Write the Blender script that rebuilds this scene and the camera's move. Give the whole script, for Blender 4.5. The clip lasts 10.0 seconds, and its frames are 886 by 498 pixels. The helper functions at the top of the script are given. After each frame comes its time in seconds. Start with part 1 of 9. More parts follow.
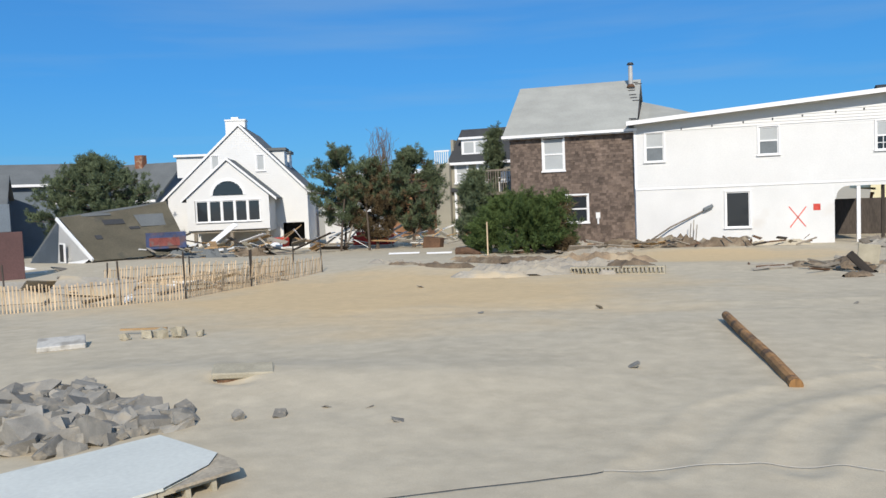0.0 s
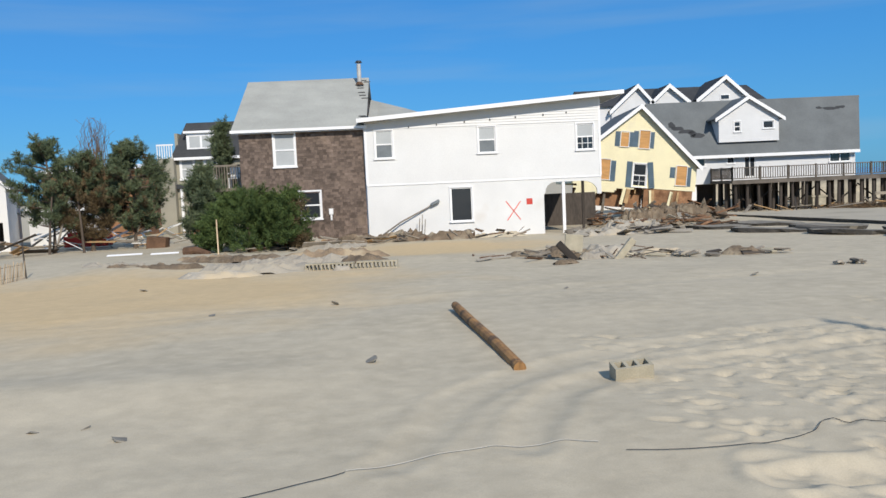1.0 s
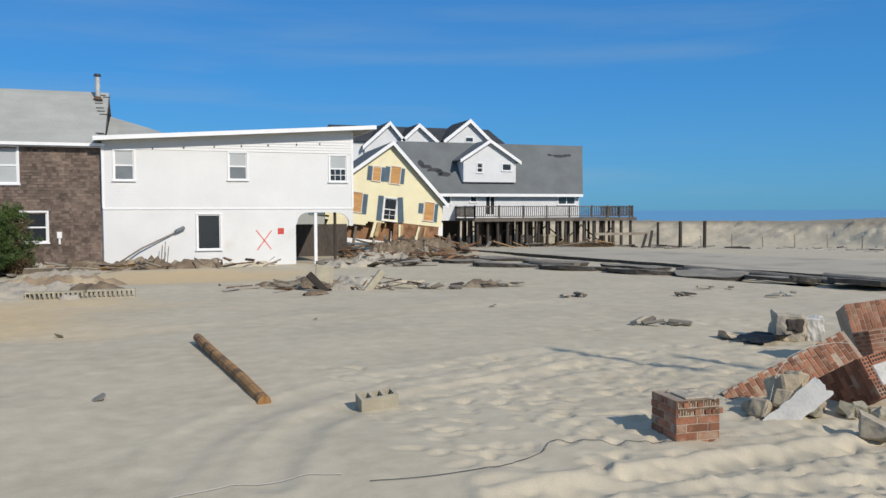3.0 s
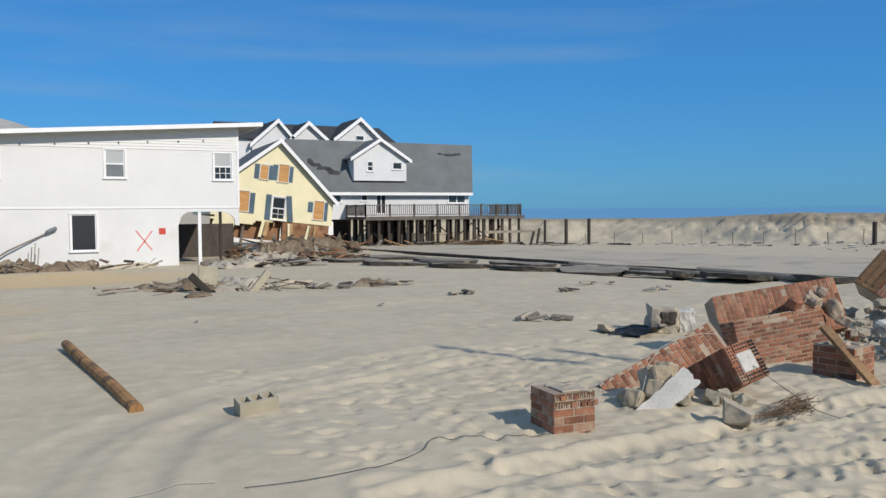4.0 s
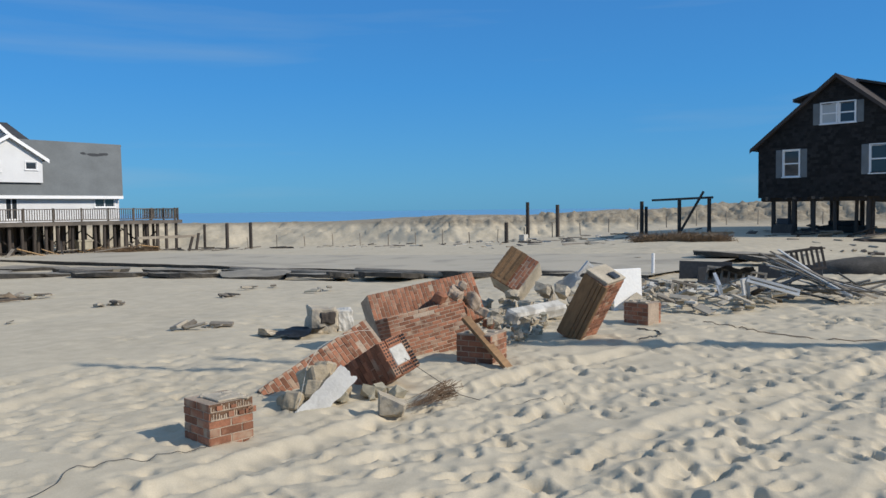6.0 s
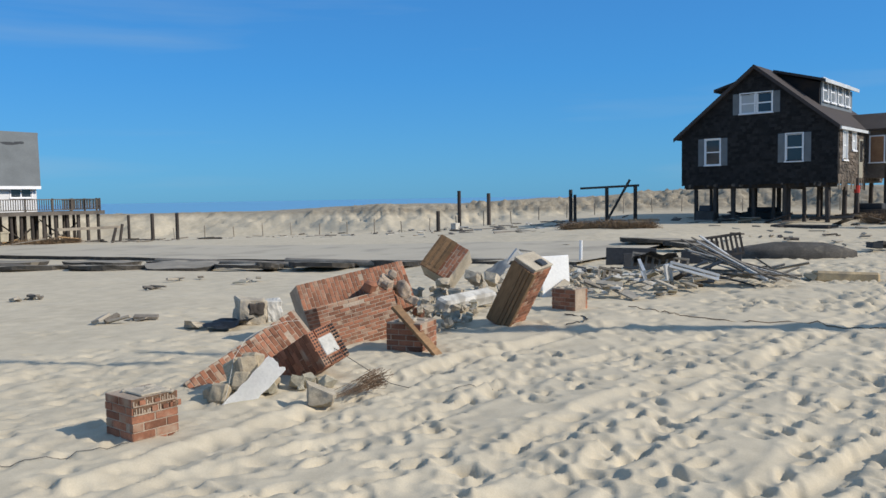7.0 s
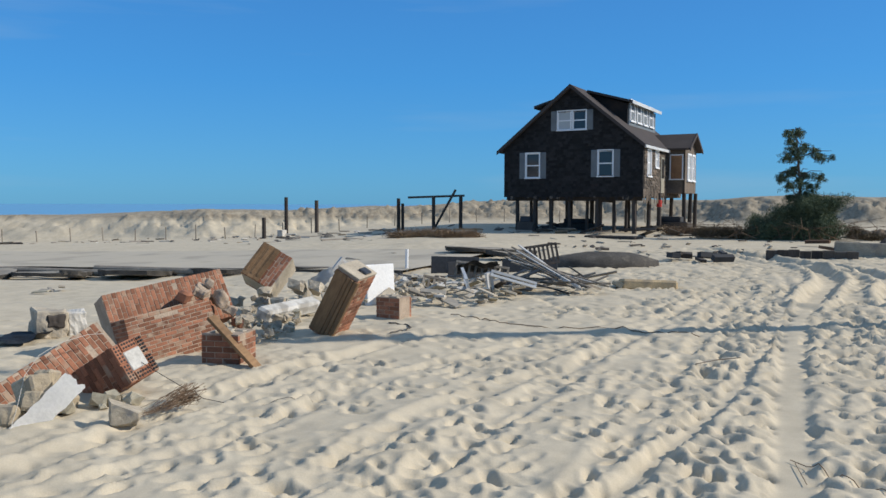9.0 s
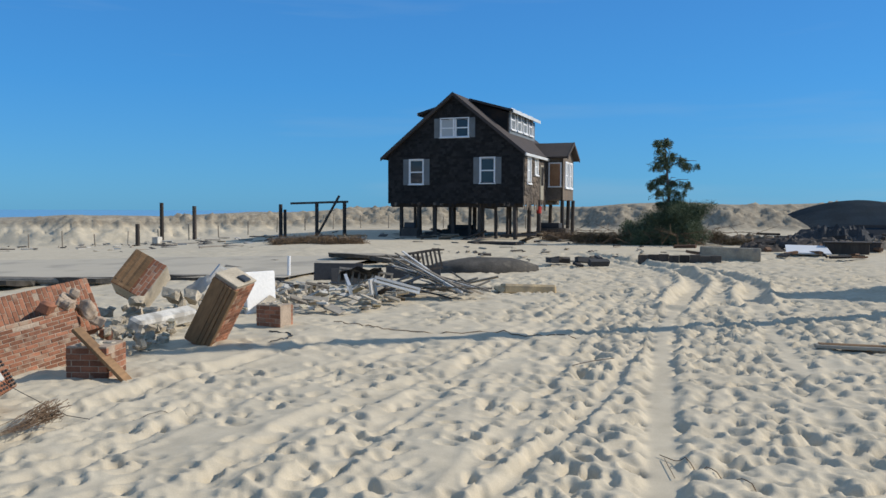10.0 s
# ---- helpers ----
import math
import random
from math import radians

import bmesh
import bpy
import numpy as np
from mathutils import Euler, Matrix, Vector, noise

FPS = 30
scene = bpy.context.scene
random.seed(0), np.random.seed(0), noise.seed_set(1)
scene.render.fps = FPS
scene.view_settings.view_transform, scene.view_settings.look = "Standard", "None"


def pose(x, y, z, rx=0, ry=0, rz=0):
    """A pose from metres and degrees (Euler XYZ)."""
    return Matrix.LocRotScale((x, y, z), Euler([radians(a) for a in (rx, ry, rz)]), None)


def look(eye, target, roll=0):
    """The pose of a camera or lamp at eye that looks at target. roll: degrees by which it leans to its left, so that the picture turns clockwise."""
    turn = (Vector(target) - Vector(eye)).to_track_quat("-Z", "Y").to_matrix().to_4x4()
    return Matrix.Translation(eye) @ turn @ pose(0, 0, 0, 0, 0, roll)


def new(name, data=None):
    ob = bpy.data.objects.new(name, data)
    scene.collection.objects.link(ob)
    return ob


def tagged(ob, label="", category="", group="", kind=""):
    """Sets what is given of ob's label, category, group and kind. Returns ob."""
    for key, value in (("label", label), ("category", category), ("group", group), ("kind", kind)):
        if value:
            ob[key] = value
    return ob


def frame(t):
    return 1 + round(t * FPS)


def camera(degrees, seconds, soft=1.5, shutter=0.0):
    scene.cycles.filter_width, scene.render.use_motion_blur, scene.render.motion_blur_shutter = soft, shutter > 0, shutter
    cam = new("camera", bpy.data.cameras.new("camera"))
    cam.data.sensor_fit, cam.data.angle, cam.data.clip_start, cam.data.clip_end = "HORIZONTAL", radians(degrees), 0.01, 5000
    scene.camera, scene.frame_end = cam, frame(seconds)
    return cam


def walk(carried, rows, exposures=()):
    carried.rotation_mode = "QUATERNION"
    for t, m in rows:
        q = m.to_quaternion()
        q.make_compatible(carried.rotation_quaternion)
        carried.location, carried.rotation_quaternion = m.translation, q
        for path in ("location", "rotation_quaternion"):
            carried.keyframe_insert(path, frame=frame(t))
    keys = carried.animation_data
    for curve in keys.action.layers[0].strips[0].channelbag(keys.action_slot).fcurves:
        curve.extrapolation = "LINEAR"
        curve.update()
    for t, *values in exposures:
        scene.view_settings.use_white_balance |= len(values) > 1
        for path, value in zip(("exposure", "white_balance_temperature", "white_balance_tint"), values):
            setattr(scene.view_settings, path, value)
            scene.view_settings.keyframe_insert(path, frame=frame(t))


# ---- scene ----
FOV = 58.03
cam = camera(FOV, 10.0)
# seconds, place, yaw, pitch, roll of a hand-held turn on the spot
ROWS = [
    (0.0, -0.009, -0.213, 1.915, 16.99, -3.50, 2.31),
    (0.3, -0.017, -0.163, 1.903, 11.85, -4.42, 2.08),
    (0.5, -0.023, -0.130, 1.895, 7.88, -4.88, 1.93),
    (0.7, -0.029, -0.100, 1.902, 3.60, -4.83, 2.17),
    (1.0, -0.038, -0.054, 1.913, -2.00, -4.57, 2.53),
    (1.3, -0.049, -0.022, 1.907, -4.90, -3.75, 1.71),
    (1.5, -0.056, -0.001, 1.903, -6.25, -3.37, 1.17),
    (2.0, -0.028, 0.075, 1.894, -10.25, -2.83, 0.18),
    (2.5, -0.029, 0.003, 1.899, -14.80, -2.64, 0.19),
    (3.0, 0.000, -0.000, 1.900, -19.55, -2.75, 0.20),
    (3.2, 0.008, 0.036, 1.890, -22.34, -2.92, 0.51),
    (4.3, 0.146, -0.008, 1.899, -28.71, -3.19, 0.41),
    (4.5, 0.152, -0.009, 1.902, -29.88, -3.46, 0.60),
    (4.6, 0.162, 0.006, 1.899, -30.60, -3.30, 0.69),
    (4.7, 0.172, 0.021, 1.896, -33.90, -3.50, 0.78),
    (4.8, 0.183, 0.036, 1.892, -37.30, -4.05, 0.86),
    (5.0, 0.203, 0.066, 1.886, -40.56, -4.28, 1.04),
    (5.2, 0.231, 0.084, 1.884, -44.25, -4.30, 0.96),
    (5.4, 0.260, 0.103, 1.882, -47.10, -3.75, 0.88),
    (5.5, 0.274, 0.112, 1.881, -47.95, -3.65, 0.84),
    (5.7, 0.251, 0.088, 1.874, -49.17, -3.33, 0.75),
    (6.8, 0.255, -0.004, 1.866, -55.47, -3.06, 0.93),
    (7.0, 0.259, -0.006, 1.867, -55.91, -3.69, 0.97),
    (7.3, 0.291, 0.013, 1.871, -57.55, -3.68, 1.04),
    (7.5, 0.312, 0.025, 1.873, -59.17, -3.67, 1.08),
    (8.0, 0.328, 0.006, 1.876, -62.34, -2.69, 0.96),
    (8.2, 0.322, -0.005, 1.878, -62.98, -2.58, 1.07),
    (8.5, 0.312, -0.021, 1.881, -63.41, -2.48, 1.23),
    (8.7, 0.334, -0.025, 1.877, -65.65, -2.66, 0.69),
    (8.8, 0.346, -0.028, 1.875, -67.05, -2.72, 0.41),
    (9.0, 0.368, -0.032, 1.871, -68.07, -3.22, -0.13),
    (9.3, 0.397, -0.033, 1.869, -70.50, -3.25, -0.22),
    (9.5, 0.417, -0.033, 1.867, -72.88, -3.13, -0.28),
    (9.7, 0.412, -0.041, 1.866, -74.55, -2.83, -0.26),
    (10.0, 0.404, -0.054, 1.865, -76.32, -2.74, -0.24),
]
walk(cam, [(t, pose(x, y, z, 90 + pitch, roll, yaw)) for t, x, y, z, yaw, pitch, roll in ROWS],
     exposures=[(0.0, 0.10), (1.0, 0.05), (2.5, -0.06), (5.0, -0.10), (5.7, -0.03), (6.8, 0.10), (7.5, 0.14), (10.0, 0.11)])

# ---- sky and sun ----
SUN_EL, SUN_AZ = 33.0, 18.0       # height of the sun; the way shadows fall, left of +y
world = bpy.data.worlds.new("sky")
scene.world = world
world.use_nodes = True
wn = world.node_tree
sky = wn.nodes.new("ShaderNodeTexSky")
sky.sky_type, sky.sun_disc = "NISHITA", False
sky.sun_elevation = radians(SUN_EL)
sky.sun_rotation = radians(180 - SUN_AZ)
sky.altitude, sky.air_density, sky.dust_density, sky.ozone_density = 0.0, 0.9, 0.4, 6.0
wn.nodes["Background"].inputs[1].default_value = 0.098


def world_mix(factor, a, b, blend="MIX"):
    x = wn.nodes.new("ShaderNodeMix")
    x.data_type, x.blend_type = "RGBA", blend
    for k, v in ((0, factor), (6, a), (7, b)):
        if isinstance(v, (float, tuple)):
            x.inputs[k].default_value = v
        else:
            wn.links.new(v, x.inputs[k])
    return x.outputs[2]


def world_range(v, lo, hi, a, b):
    x = wn.nodes.new("ShaderNodeMapRange")
    for k, q in (("From Min", lo), ("From Max", hi), ("To Min", a), ("To Max", b)):
        x.inputs[k].default_value = q
    wn.links.new(v, x.inputs["Value"])
    return x.outputs[0]


# a clear winter sky: greener and paler at the horizon, deep blue above it, thin cloud streaks, an added pale veil
# overhead
cc, cs, cm, cz = (wn.nodes.new("ShaderNode" + k) for k in ("TexCoord", "SeparateXYZ", "Mapping", "TexNoise"))
wn.links.new(cc.outputs["Generated"], cs.inputs[0])
up_ = cs.outputs[2]
blue = world_mix(world_range(up_, 0.0, 0.15, 0.0, 1.0), (1.05, 3.75, 6.6, 1), (0.58, 3.15, 7.2, 1))
blue = world_mix(world_range(up_, 0.15, 0.30, 0.0, 1.0), blue, (0.55, 2.55, 6.6, 1))
tinted = world_mix(1.0, sky.outputs[0], (0.44, 0.84, 1.14, 1), "MULTIPLY")
clear = world_mix(0.62, tinted, blue)
cm.inputs["Scale"].default_value = (1.4, 1.4, 16.0)
cz.inputs["Scale"].default_value, cz.inputs["Detail"].default_value = 1.3, 6.0
wn.links.new(cc.outputs["Generated"], cm.inputs["Vector"])
wn.links.new(cm.outputs[0], cz.inputs["Vector"])
streaks = world_range(cz.outputs[0], 0.52, 0.78, 0.0, 0.26)
# unseen veil high overhead, added so the fill in shadows is less blue
fill_veil = world_range(up_, 0.28, 0.75, 0.0, 0.55)
cloudy = world_mix(fill_veil, world_mix(streaks, clear, (3.4, 4.6, 5.6, 1)), (3.6, 4.4, 5.2, 1))
wn.links.new(cloudy, wn.nodes["Background"].inputs[0])
sun = new("sun", bpy.data.lights.new("sun", "SUN"))
sun.data.energy, sun.data.angle, sun.data.color = 4.0, radians(0.6), (1.0, 0.92, 0.815)
ca, sa = math.cos(radians(SUN_AZ)), math.sin(radians(SUN_AZ))
sun.matrix_world = look((0, 0, 0), (-sa, ca, -math.tan(radians(SUN_EL))))
sun.location = (10, -20, 40)


# ---- materials ----
def mat(name, base, var=0.15, scale=2.0, fine=30.0, rough=0.8, bump=0.2, dist=0.01, metal=0.0, rand=0.0, island=0.0,
        stain=None, stain_scale=1.0, stain_at=0.55, stretch=(1, 1, 1), spec=0.3):
    """Painted or raw surface: two scales of tone, grain relief, optional stains and piece-to-piece variation."""
    m = bpy.data.materials.new(name)
    m.use_nodes = True
    t = m.node_tree
    n, l = t.nodes, t.links
    bsdf = n["Principled BSDF"]
    bsdf.inputs["Metallic"].default_value = metal
    bsdf.inputs["Specular IOR Level"].default_value = spec
    co = n.new("ShaderNodeTexCoord")
    mp = n.new("ShaderNodeMapping")
    mp.inputs["Scale"].default_value = stretch
    l.new(co.outputs["Object"], mp.inputs["Vector"])
    vec = mp.outputs["Vector"]
    if rand:
        oi = n.new("ShaderNodeObjectInfo")
        add = n.new("ShaderNodeVectorMath")
        add.operation = "MULTIPLY_ADD"
        cb = n.new("ShaderNodeCombineXYZ")
        for i in range(3):
            l.new(oi.outputs["Random"], cb.inputs[i])
        l.new(cb.outputs[0], add.inputs[0])
        add.inputs[1].default_value = (37, 51, 23)
        l.new(vec, add.inputs[2])
        vec = add.outputs[0]

    def noise_tex(s, detail=4.0):
        x = n.new("ShaderNodeTexNoise")
        x.inputs["Scale"].default_value, x.inputs["Detail"].default_value = s, detail
        l.new(vec, x.inputs["Vector"])
        return x.outputs[0]

    def remap(v, lo, hi):
        r = n.new("ShaderNodeMapRange")
        r.inputs["From Min"].default_value, r.inputs["From Max"].default_value = 0.3, 0.7
        r.inputs["To Min"].default_value, r.inputs["To Max"].default_value = lo, hi
        l.new(v, r.inputs["Value"])
        return r.outputs[0]

    def times(a, b):
        x = n.new("ShaderNodeMath")
        x.operation = "MULTIPLY"
        l.new(a, x.inputs[0])
        l.new(b, x.inputs[1])
        return x.outputs[0]

    big, small = noise_tex(scale), noise_tex(fine, 3.0)
    tone = times(remap(big, 1 - var, 1 + var), remap(small, 1 - var * 0.7, 1 + var * 0.7))
    if rand or island:
        if rand:
            src = oi.outputs["Random"]
            k = rand
        else:
            ge = n.new("ShaderNodeNewGeometry")
            src, k = ge.outputs["Random Per Island"], island
        r = n.new("ShaderNodeMapRange")
        r.inputs["To Min"].default_value, r.inputs["To Max"].default_value = 1 - k, 1 + k
        l.new(src, r.inputs["Value"])
        tone = times(tone, r.outputs[0])
    vm = n.new("ShaderNodeVectorMath")
    vm.operation = "SCALE"
    vm.inputs[0].default_value = base
    l.new(tone, vm.inputs["Scale"])
    col = vm.outputs[0]
    if stain:
        ns = noise_tex(stain_scale, 5.0)
        r = n.new("ShaderNodeMapRange")
        r.inputs["From Min"].default_value, r.inputs["From Max"].default_value = stain_at, stain_at + 0.12
        l.new(ns, r.inputs["Value"])
        mx = n.new("ShaderNodeMix")
        mx.data_type = "RGBA"
        l.new(r.outputs[0], mx.inputs[0])
        l.new(col, mx.inputs[6])
        mx.inputs[7].default_value = (*stain, 1)
        col = mx.outputs[2]
    l.new(col, bsdf.inputs["Base Color"])
    l.new(remap(big, rough - 0.08, min(1.0, rough + 0.08)), bsdf.inputs["Roughness"])
    if bump:
        b = n.new("ShaderNodeBump")
        b.inputs["Strength"].default_value, b.inputs["Distance"].default_value = bump, dist
        l.new(small, b.inputs["Height"])
        l.new(b.outputs[0], bsdf.inputs["Normal"])
    return m


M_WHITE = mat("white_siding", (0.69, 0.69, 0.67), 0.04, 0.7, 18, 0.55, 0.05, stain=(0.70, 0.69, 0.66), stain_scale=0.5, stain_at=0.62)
M_STUCCO = mat("white_painted_block", (0.70, 0.70, 0.68), 0.05, 0.8, 25, 0.8, 0.25, stain=(0.66, 0.64, 0.60), stain_scale=0.6, stain_at=0.62)
M_TRIM = mat("white_trim", (0.80, 0.80, 0.79), 0.04, 2, 30, 0.5, 0.05)
M_SHINGLE = mat("brown_cedar_shingle", (0.150, 0.113, 0.090), 0.28, 1.2, 25, 0.9, 0.3, island=0.34, stain=(0.24, 0.18, 0.135), stain_scale=1.1, stain_at=0.62)
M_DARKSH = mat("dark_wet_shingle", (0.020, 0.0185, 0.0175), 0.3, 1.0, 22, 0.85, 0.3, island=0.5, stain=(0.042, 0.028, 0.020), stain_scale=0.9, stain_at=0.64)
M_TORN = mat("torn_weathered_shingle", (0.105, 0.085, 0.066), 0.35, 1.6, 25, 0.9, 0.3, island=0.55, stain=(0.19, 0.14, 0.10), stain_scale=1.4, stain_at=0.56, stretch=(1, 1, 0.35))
M_ROOF_LT = mat("pale_gray_roof_shingle", (0.36, 0.36, 0.325), 0.10, 0.8, 14, 0.9, 0.2, stretch=(1, 1, 2.5))
M_ROOF_GR = mat("gray_roof_shingle", (0.14, 0.15, 0.15), 0.14, 0.7, 14, 0.9, 0.25)
M_ROOF_BR = mat("brown_roof_shingle", (0.060, 0.050, 0.046), 0.2, 0.9, 14, 0.9, 0.25)
M_ROOF_DK = mat("dark_roof_shingle", (0.05, 0.052, 0.055), 0.2, 0.9, 14, 0.9, 0.25)
M_ROOF_TAN = mat("sand_dusted_roof_shingle", (0.24, 0.215, 0.155), 0.16, 0.7, 14, 0.92, 0.3, stain=(0.15, 0.145, 0.12), stain_scale=0.8, stain_at=0.56)
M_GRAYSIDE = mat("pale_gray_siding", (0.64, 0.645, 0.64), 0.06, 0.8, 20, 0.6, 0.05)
M_YELLOW = mat("pale_yellow_siding", (0.78, 0.71, 0.46), 0.06, 0.8, 20, 0.6, 0.05, stain=(0.72, 0.66, 0.46), stain_scale=0.7, stain_at=0.6)
M_TANSIDE = mat("tan_siding", (0.30, 0.28, 0.22), 0.1, 0.8, 20, 0.7, 0.08)
M_SHUTTER = mat("blue_gray_shutter", (0.10, 0.15, 0.19), 0.15, 2, 25, 0.6, 0.05)
M_SHUTGRAY = mat("gray_shutter", (0.16, 0.18, 0.19), 0.15, 2, 25, 0.6, 0.05)
M_PLY = mat("plywood_board", (0.50, 0.27, 0.10), 0.18, 1.5, 22, 0.75, 0.1, stretch=(1, 1, 6), rand=0.12)
M_SHEATH = mat("bare_orange_sheathing", (0.27, 0.145, 0.075), 0.3, 1.2, 20, 0.85, 0.2, stain=(0.16, 0.08, 0.04), stain_scale=1.5)
M_CURTAIN = mat("window_blind_behind_glass", (0.42, 0.44, 0.44), 0.06, 1, 30, 0.8, 0.0)
M_DECK = mat("gray_deck_wood", (0.105, 0.09, 0.075), 0.3, 1.5, 28, 0.85, 0.35, rand=0.25)
M_WOOD = mat("weathered_gray_wood", (0.22, 0.19, 0.15), 0.3, 1.5, 28, 0.85, 0.35, stretch=(1, 1, 0.25), rand=0.3)
M_WOODN = mat("raw_tan_lumber", (0.40, 0.26, 0.13), 0.22, 1.5, 28, 0.75, 0.25, stretch=(0.2, 1, 1), rand=0.25)
M_OLDWOOD = mat("brown_weathered_board", (0.21, 0.125, 0.062), 0.25, 1.5, 28, 0.8, 0.3, stretch=(1, 1, 0.25), rand=0.2)
M_LATH = mat("sand_fence_lath", (0.56, 0.43, 0.28), 0.2, 2, 30, 0.8, 0.2, rand=0.22, stretch=(1, 1, 0.3))
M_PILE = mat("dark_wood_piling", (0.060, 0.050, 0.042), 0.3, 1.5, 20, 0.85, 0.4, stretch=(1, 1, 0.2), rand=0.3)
M_POLE = mat("oiled_brown_timber", (0.33, 0.175, 0.065), 0.35, 1.8, 26, 0.7, 0.4, stretch=(3, 3, 0.4), stain=(0.10, 0.06, 0.035), stain_scale=1.5, stain_at=0.52)
M_BRICK = mat("red_brick", (0.268, 0.118, 0.068), 0.22, 8, 60, 0.92, 0.35, dist=0.004, rand=0.36, stain=(0.36, 0.26, 0.18), stain_scale=3.2, stain_at=0.54)
M_MORTAR = mat("pale_mortar", (0.37, 0.29, 0.215), 0.25, 4, 50, 0.95, 0.4, dist=0.006)
M_CONC = mat("broken_concrete", (0.40, 0.345, 0.26), 0.22, 3, 40, 0.95, 0.5, dist=0.012, rand=0.18, stain=(0.22, 0.21, 0.19), stain_scale=2.5, stain_at=0.58)
M_ROCK = mat("gray_rubble_stone", (0.255, 0.240, 0.208), 0.18, 2.2, 45, 0.95, 0.35, dist=0.008, rand=0.28, stain=(0.35, 0.31, 0.245), stain_scale=1.8, stain_at=0.55)
M_BLOCK = mat("concrete_masonry_block", (0.38, 0.34, 0.25), 0.15, 4, 60, 0.95, 0.5, dist=0.006, rand=0.1)
M_BLUE = mat("pale_blue_wall_paint", (0.61, 0.625, 0.57), 0.07, 1.2, 25, 0.75, 0.15, stain=(0.46, 0.47, 0.43), stain_scale=1.5, stain_at=0.6)
M_PLASTER = mat("white_plaster", (0.80, 0.79, 0.75), 0.08, 2, 30, 0.85, 0.3, stain=(0.5, 0.47, 0.41), stain_scale=3, stain_at=0.64)
M_ASPH = mat("worn_asphalt", (0.36, 0.32, 0.25), 0.14, 0.6, 40, 0.95, 0.4, stain=(0.44, 0.39, 0.30), stain_scale=0.5, stain_at=0.38)
M_ASPHE = mat("broken_asphalt_edge", (0.075, 0.068, 0.058), 0.35, 3, 30, 0.95, 0.7, dist=0.02, stain=(0.16, 0.14, 0.11), stain_scale=2.2, stain_at=0.6)
M_SLAB = mat("gray_asphalt_slab", (0.235, 0.212, 0.172), 0.2, 1.2, 36, 0.95, 0.5, dist=0.012, rand=0.2, stain=(0.34, 0.30, 0.235), stain_scale=1.1, stain_at=0.55)
M_TARP = mat("sand_caked_gray_sheet", (0.33, 0.295, 0.24), 0.18, 1.2, 16, 0.9, 0.4, stain=(0.38, 0.335, 0.26), stain_scale=1.1, stain_at=0.5)
M_TANM = mat("tan_masonry_block", (0.42, 0.345, 0.235), 0.16, 4, 50, 0.95, 0.5, dist=0.008, rand=0.2, stain=(0.33, 0.28, 0.21), stain_scale=5)
M_TANB = mat("tan_masonry", (0.44, 0.33, 0.19), 0.2, 2, 30, 0.95, 0.4, stain=(0.30, 0.24, 0.16), stain_scale=2.5)
M_ALU = mat("bent_aluminium", (0.52, 0.51, 0.48), 0.12, 3, 40, 0.45, 0.1, metal=0.1, rand=0.15)
M_DARKMET = mat("dark_scrap_metal", (0.06, 0.065, 0.07), 0.3, 3, 30, 0.5, 0.2, metal=0.5, rand=0.3)
M_RUST = mat("rusty_root_brown", (0.13, 0.075, 0.045), 0.35, 2, 25, 0.9, 0.6)
M_REDP = mat("red_paint", (0.52, 0.05, 0.035), 0.12, 2, 25, 0.6, 0.1)
M_SPRAY = mat("red_spray_paint", (0.70, 0.14, 0.11), 0.1, 6, 40, 0.8, 0.0)
M_MAROON = mat("maroon_siding", (0.105, 0.058, 0.055), 0.15, 1, 25, 0.75, 0.1)
M_BLUEGR = mat("slate_blue_siding", (0.14, 0.17, 0.20), 0.12, 1, 25, 0.7, 0.1)
M_BARK = mat("pine_bark", (0.11, 0.085, 0.065), 0.3, 3, 25, 0.95, 0.6, stretch=(1, 1, 0.3))
M_TWIG = mat("dry_twig", (0.16, 0.105, 0.065), 0.3, 3, 25, 0.9, 0.2)
M_WIRE = mat("black_cable", (0.045, 0.043, 0.04), 0.2, 3, 25, 0.6, 0.0)
M_ROPE = mat("pale_cable", (0.45, 0.42, 0.36), 0.1, 3, 25, 0.7, 0.0)
M_SHELL = mat("white_plastic", (0.78, 0.78, 0.76), 0.05, 3, 25, 0.4, 0.0)
M_WRACK = mat("soaked_brown_wrack", (0.165, 0.125, 0.085), 0.35, 2.2, 22, 0.92, 0.6, dist=0.03, stain=(0.30, 0.255, 0.185), stain_scale=1.3, stain_at=0.54)
M_SHEETG = mat("sand_caked_gray_tarp", (0.37, 0.335, 0.275), 0.16, 1.4, 16, 0.9, 0.4, stain=(0.48, 0.40, 0.28), stain_scale=0.9, stain_at=0.50)
M_GRAYTRIM = mat("weathered_white_trim", (0.52, 0.54, 0.54), 0.12, 2, 30, 0.7, 0.1)
M_MUD = mat("dried_brown_mud", (0.27, 0.20, 0.13), 0.25, 2.0, 22, 0.92, 0.5, dist=0.02, stain=(0.40, 0.32, 0.215), stain_scale=1.2, stain_at=0.52)
# near-black stand-in for the shade inside bays, windows and brick cores
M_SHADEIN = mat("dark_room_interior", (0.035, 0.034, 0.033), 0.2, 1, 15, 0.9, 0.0)


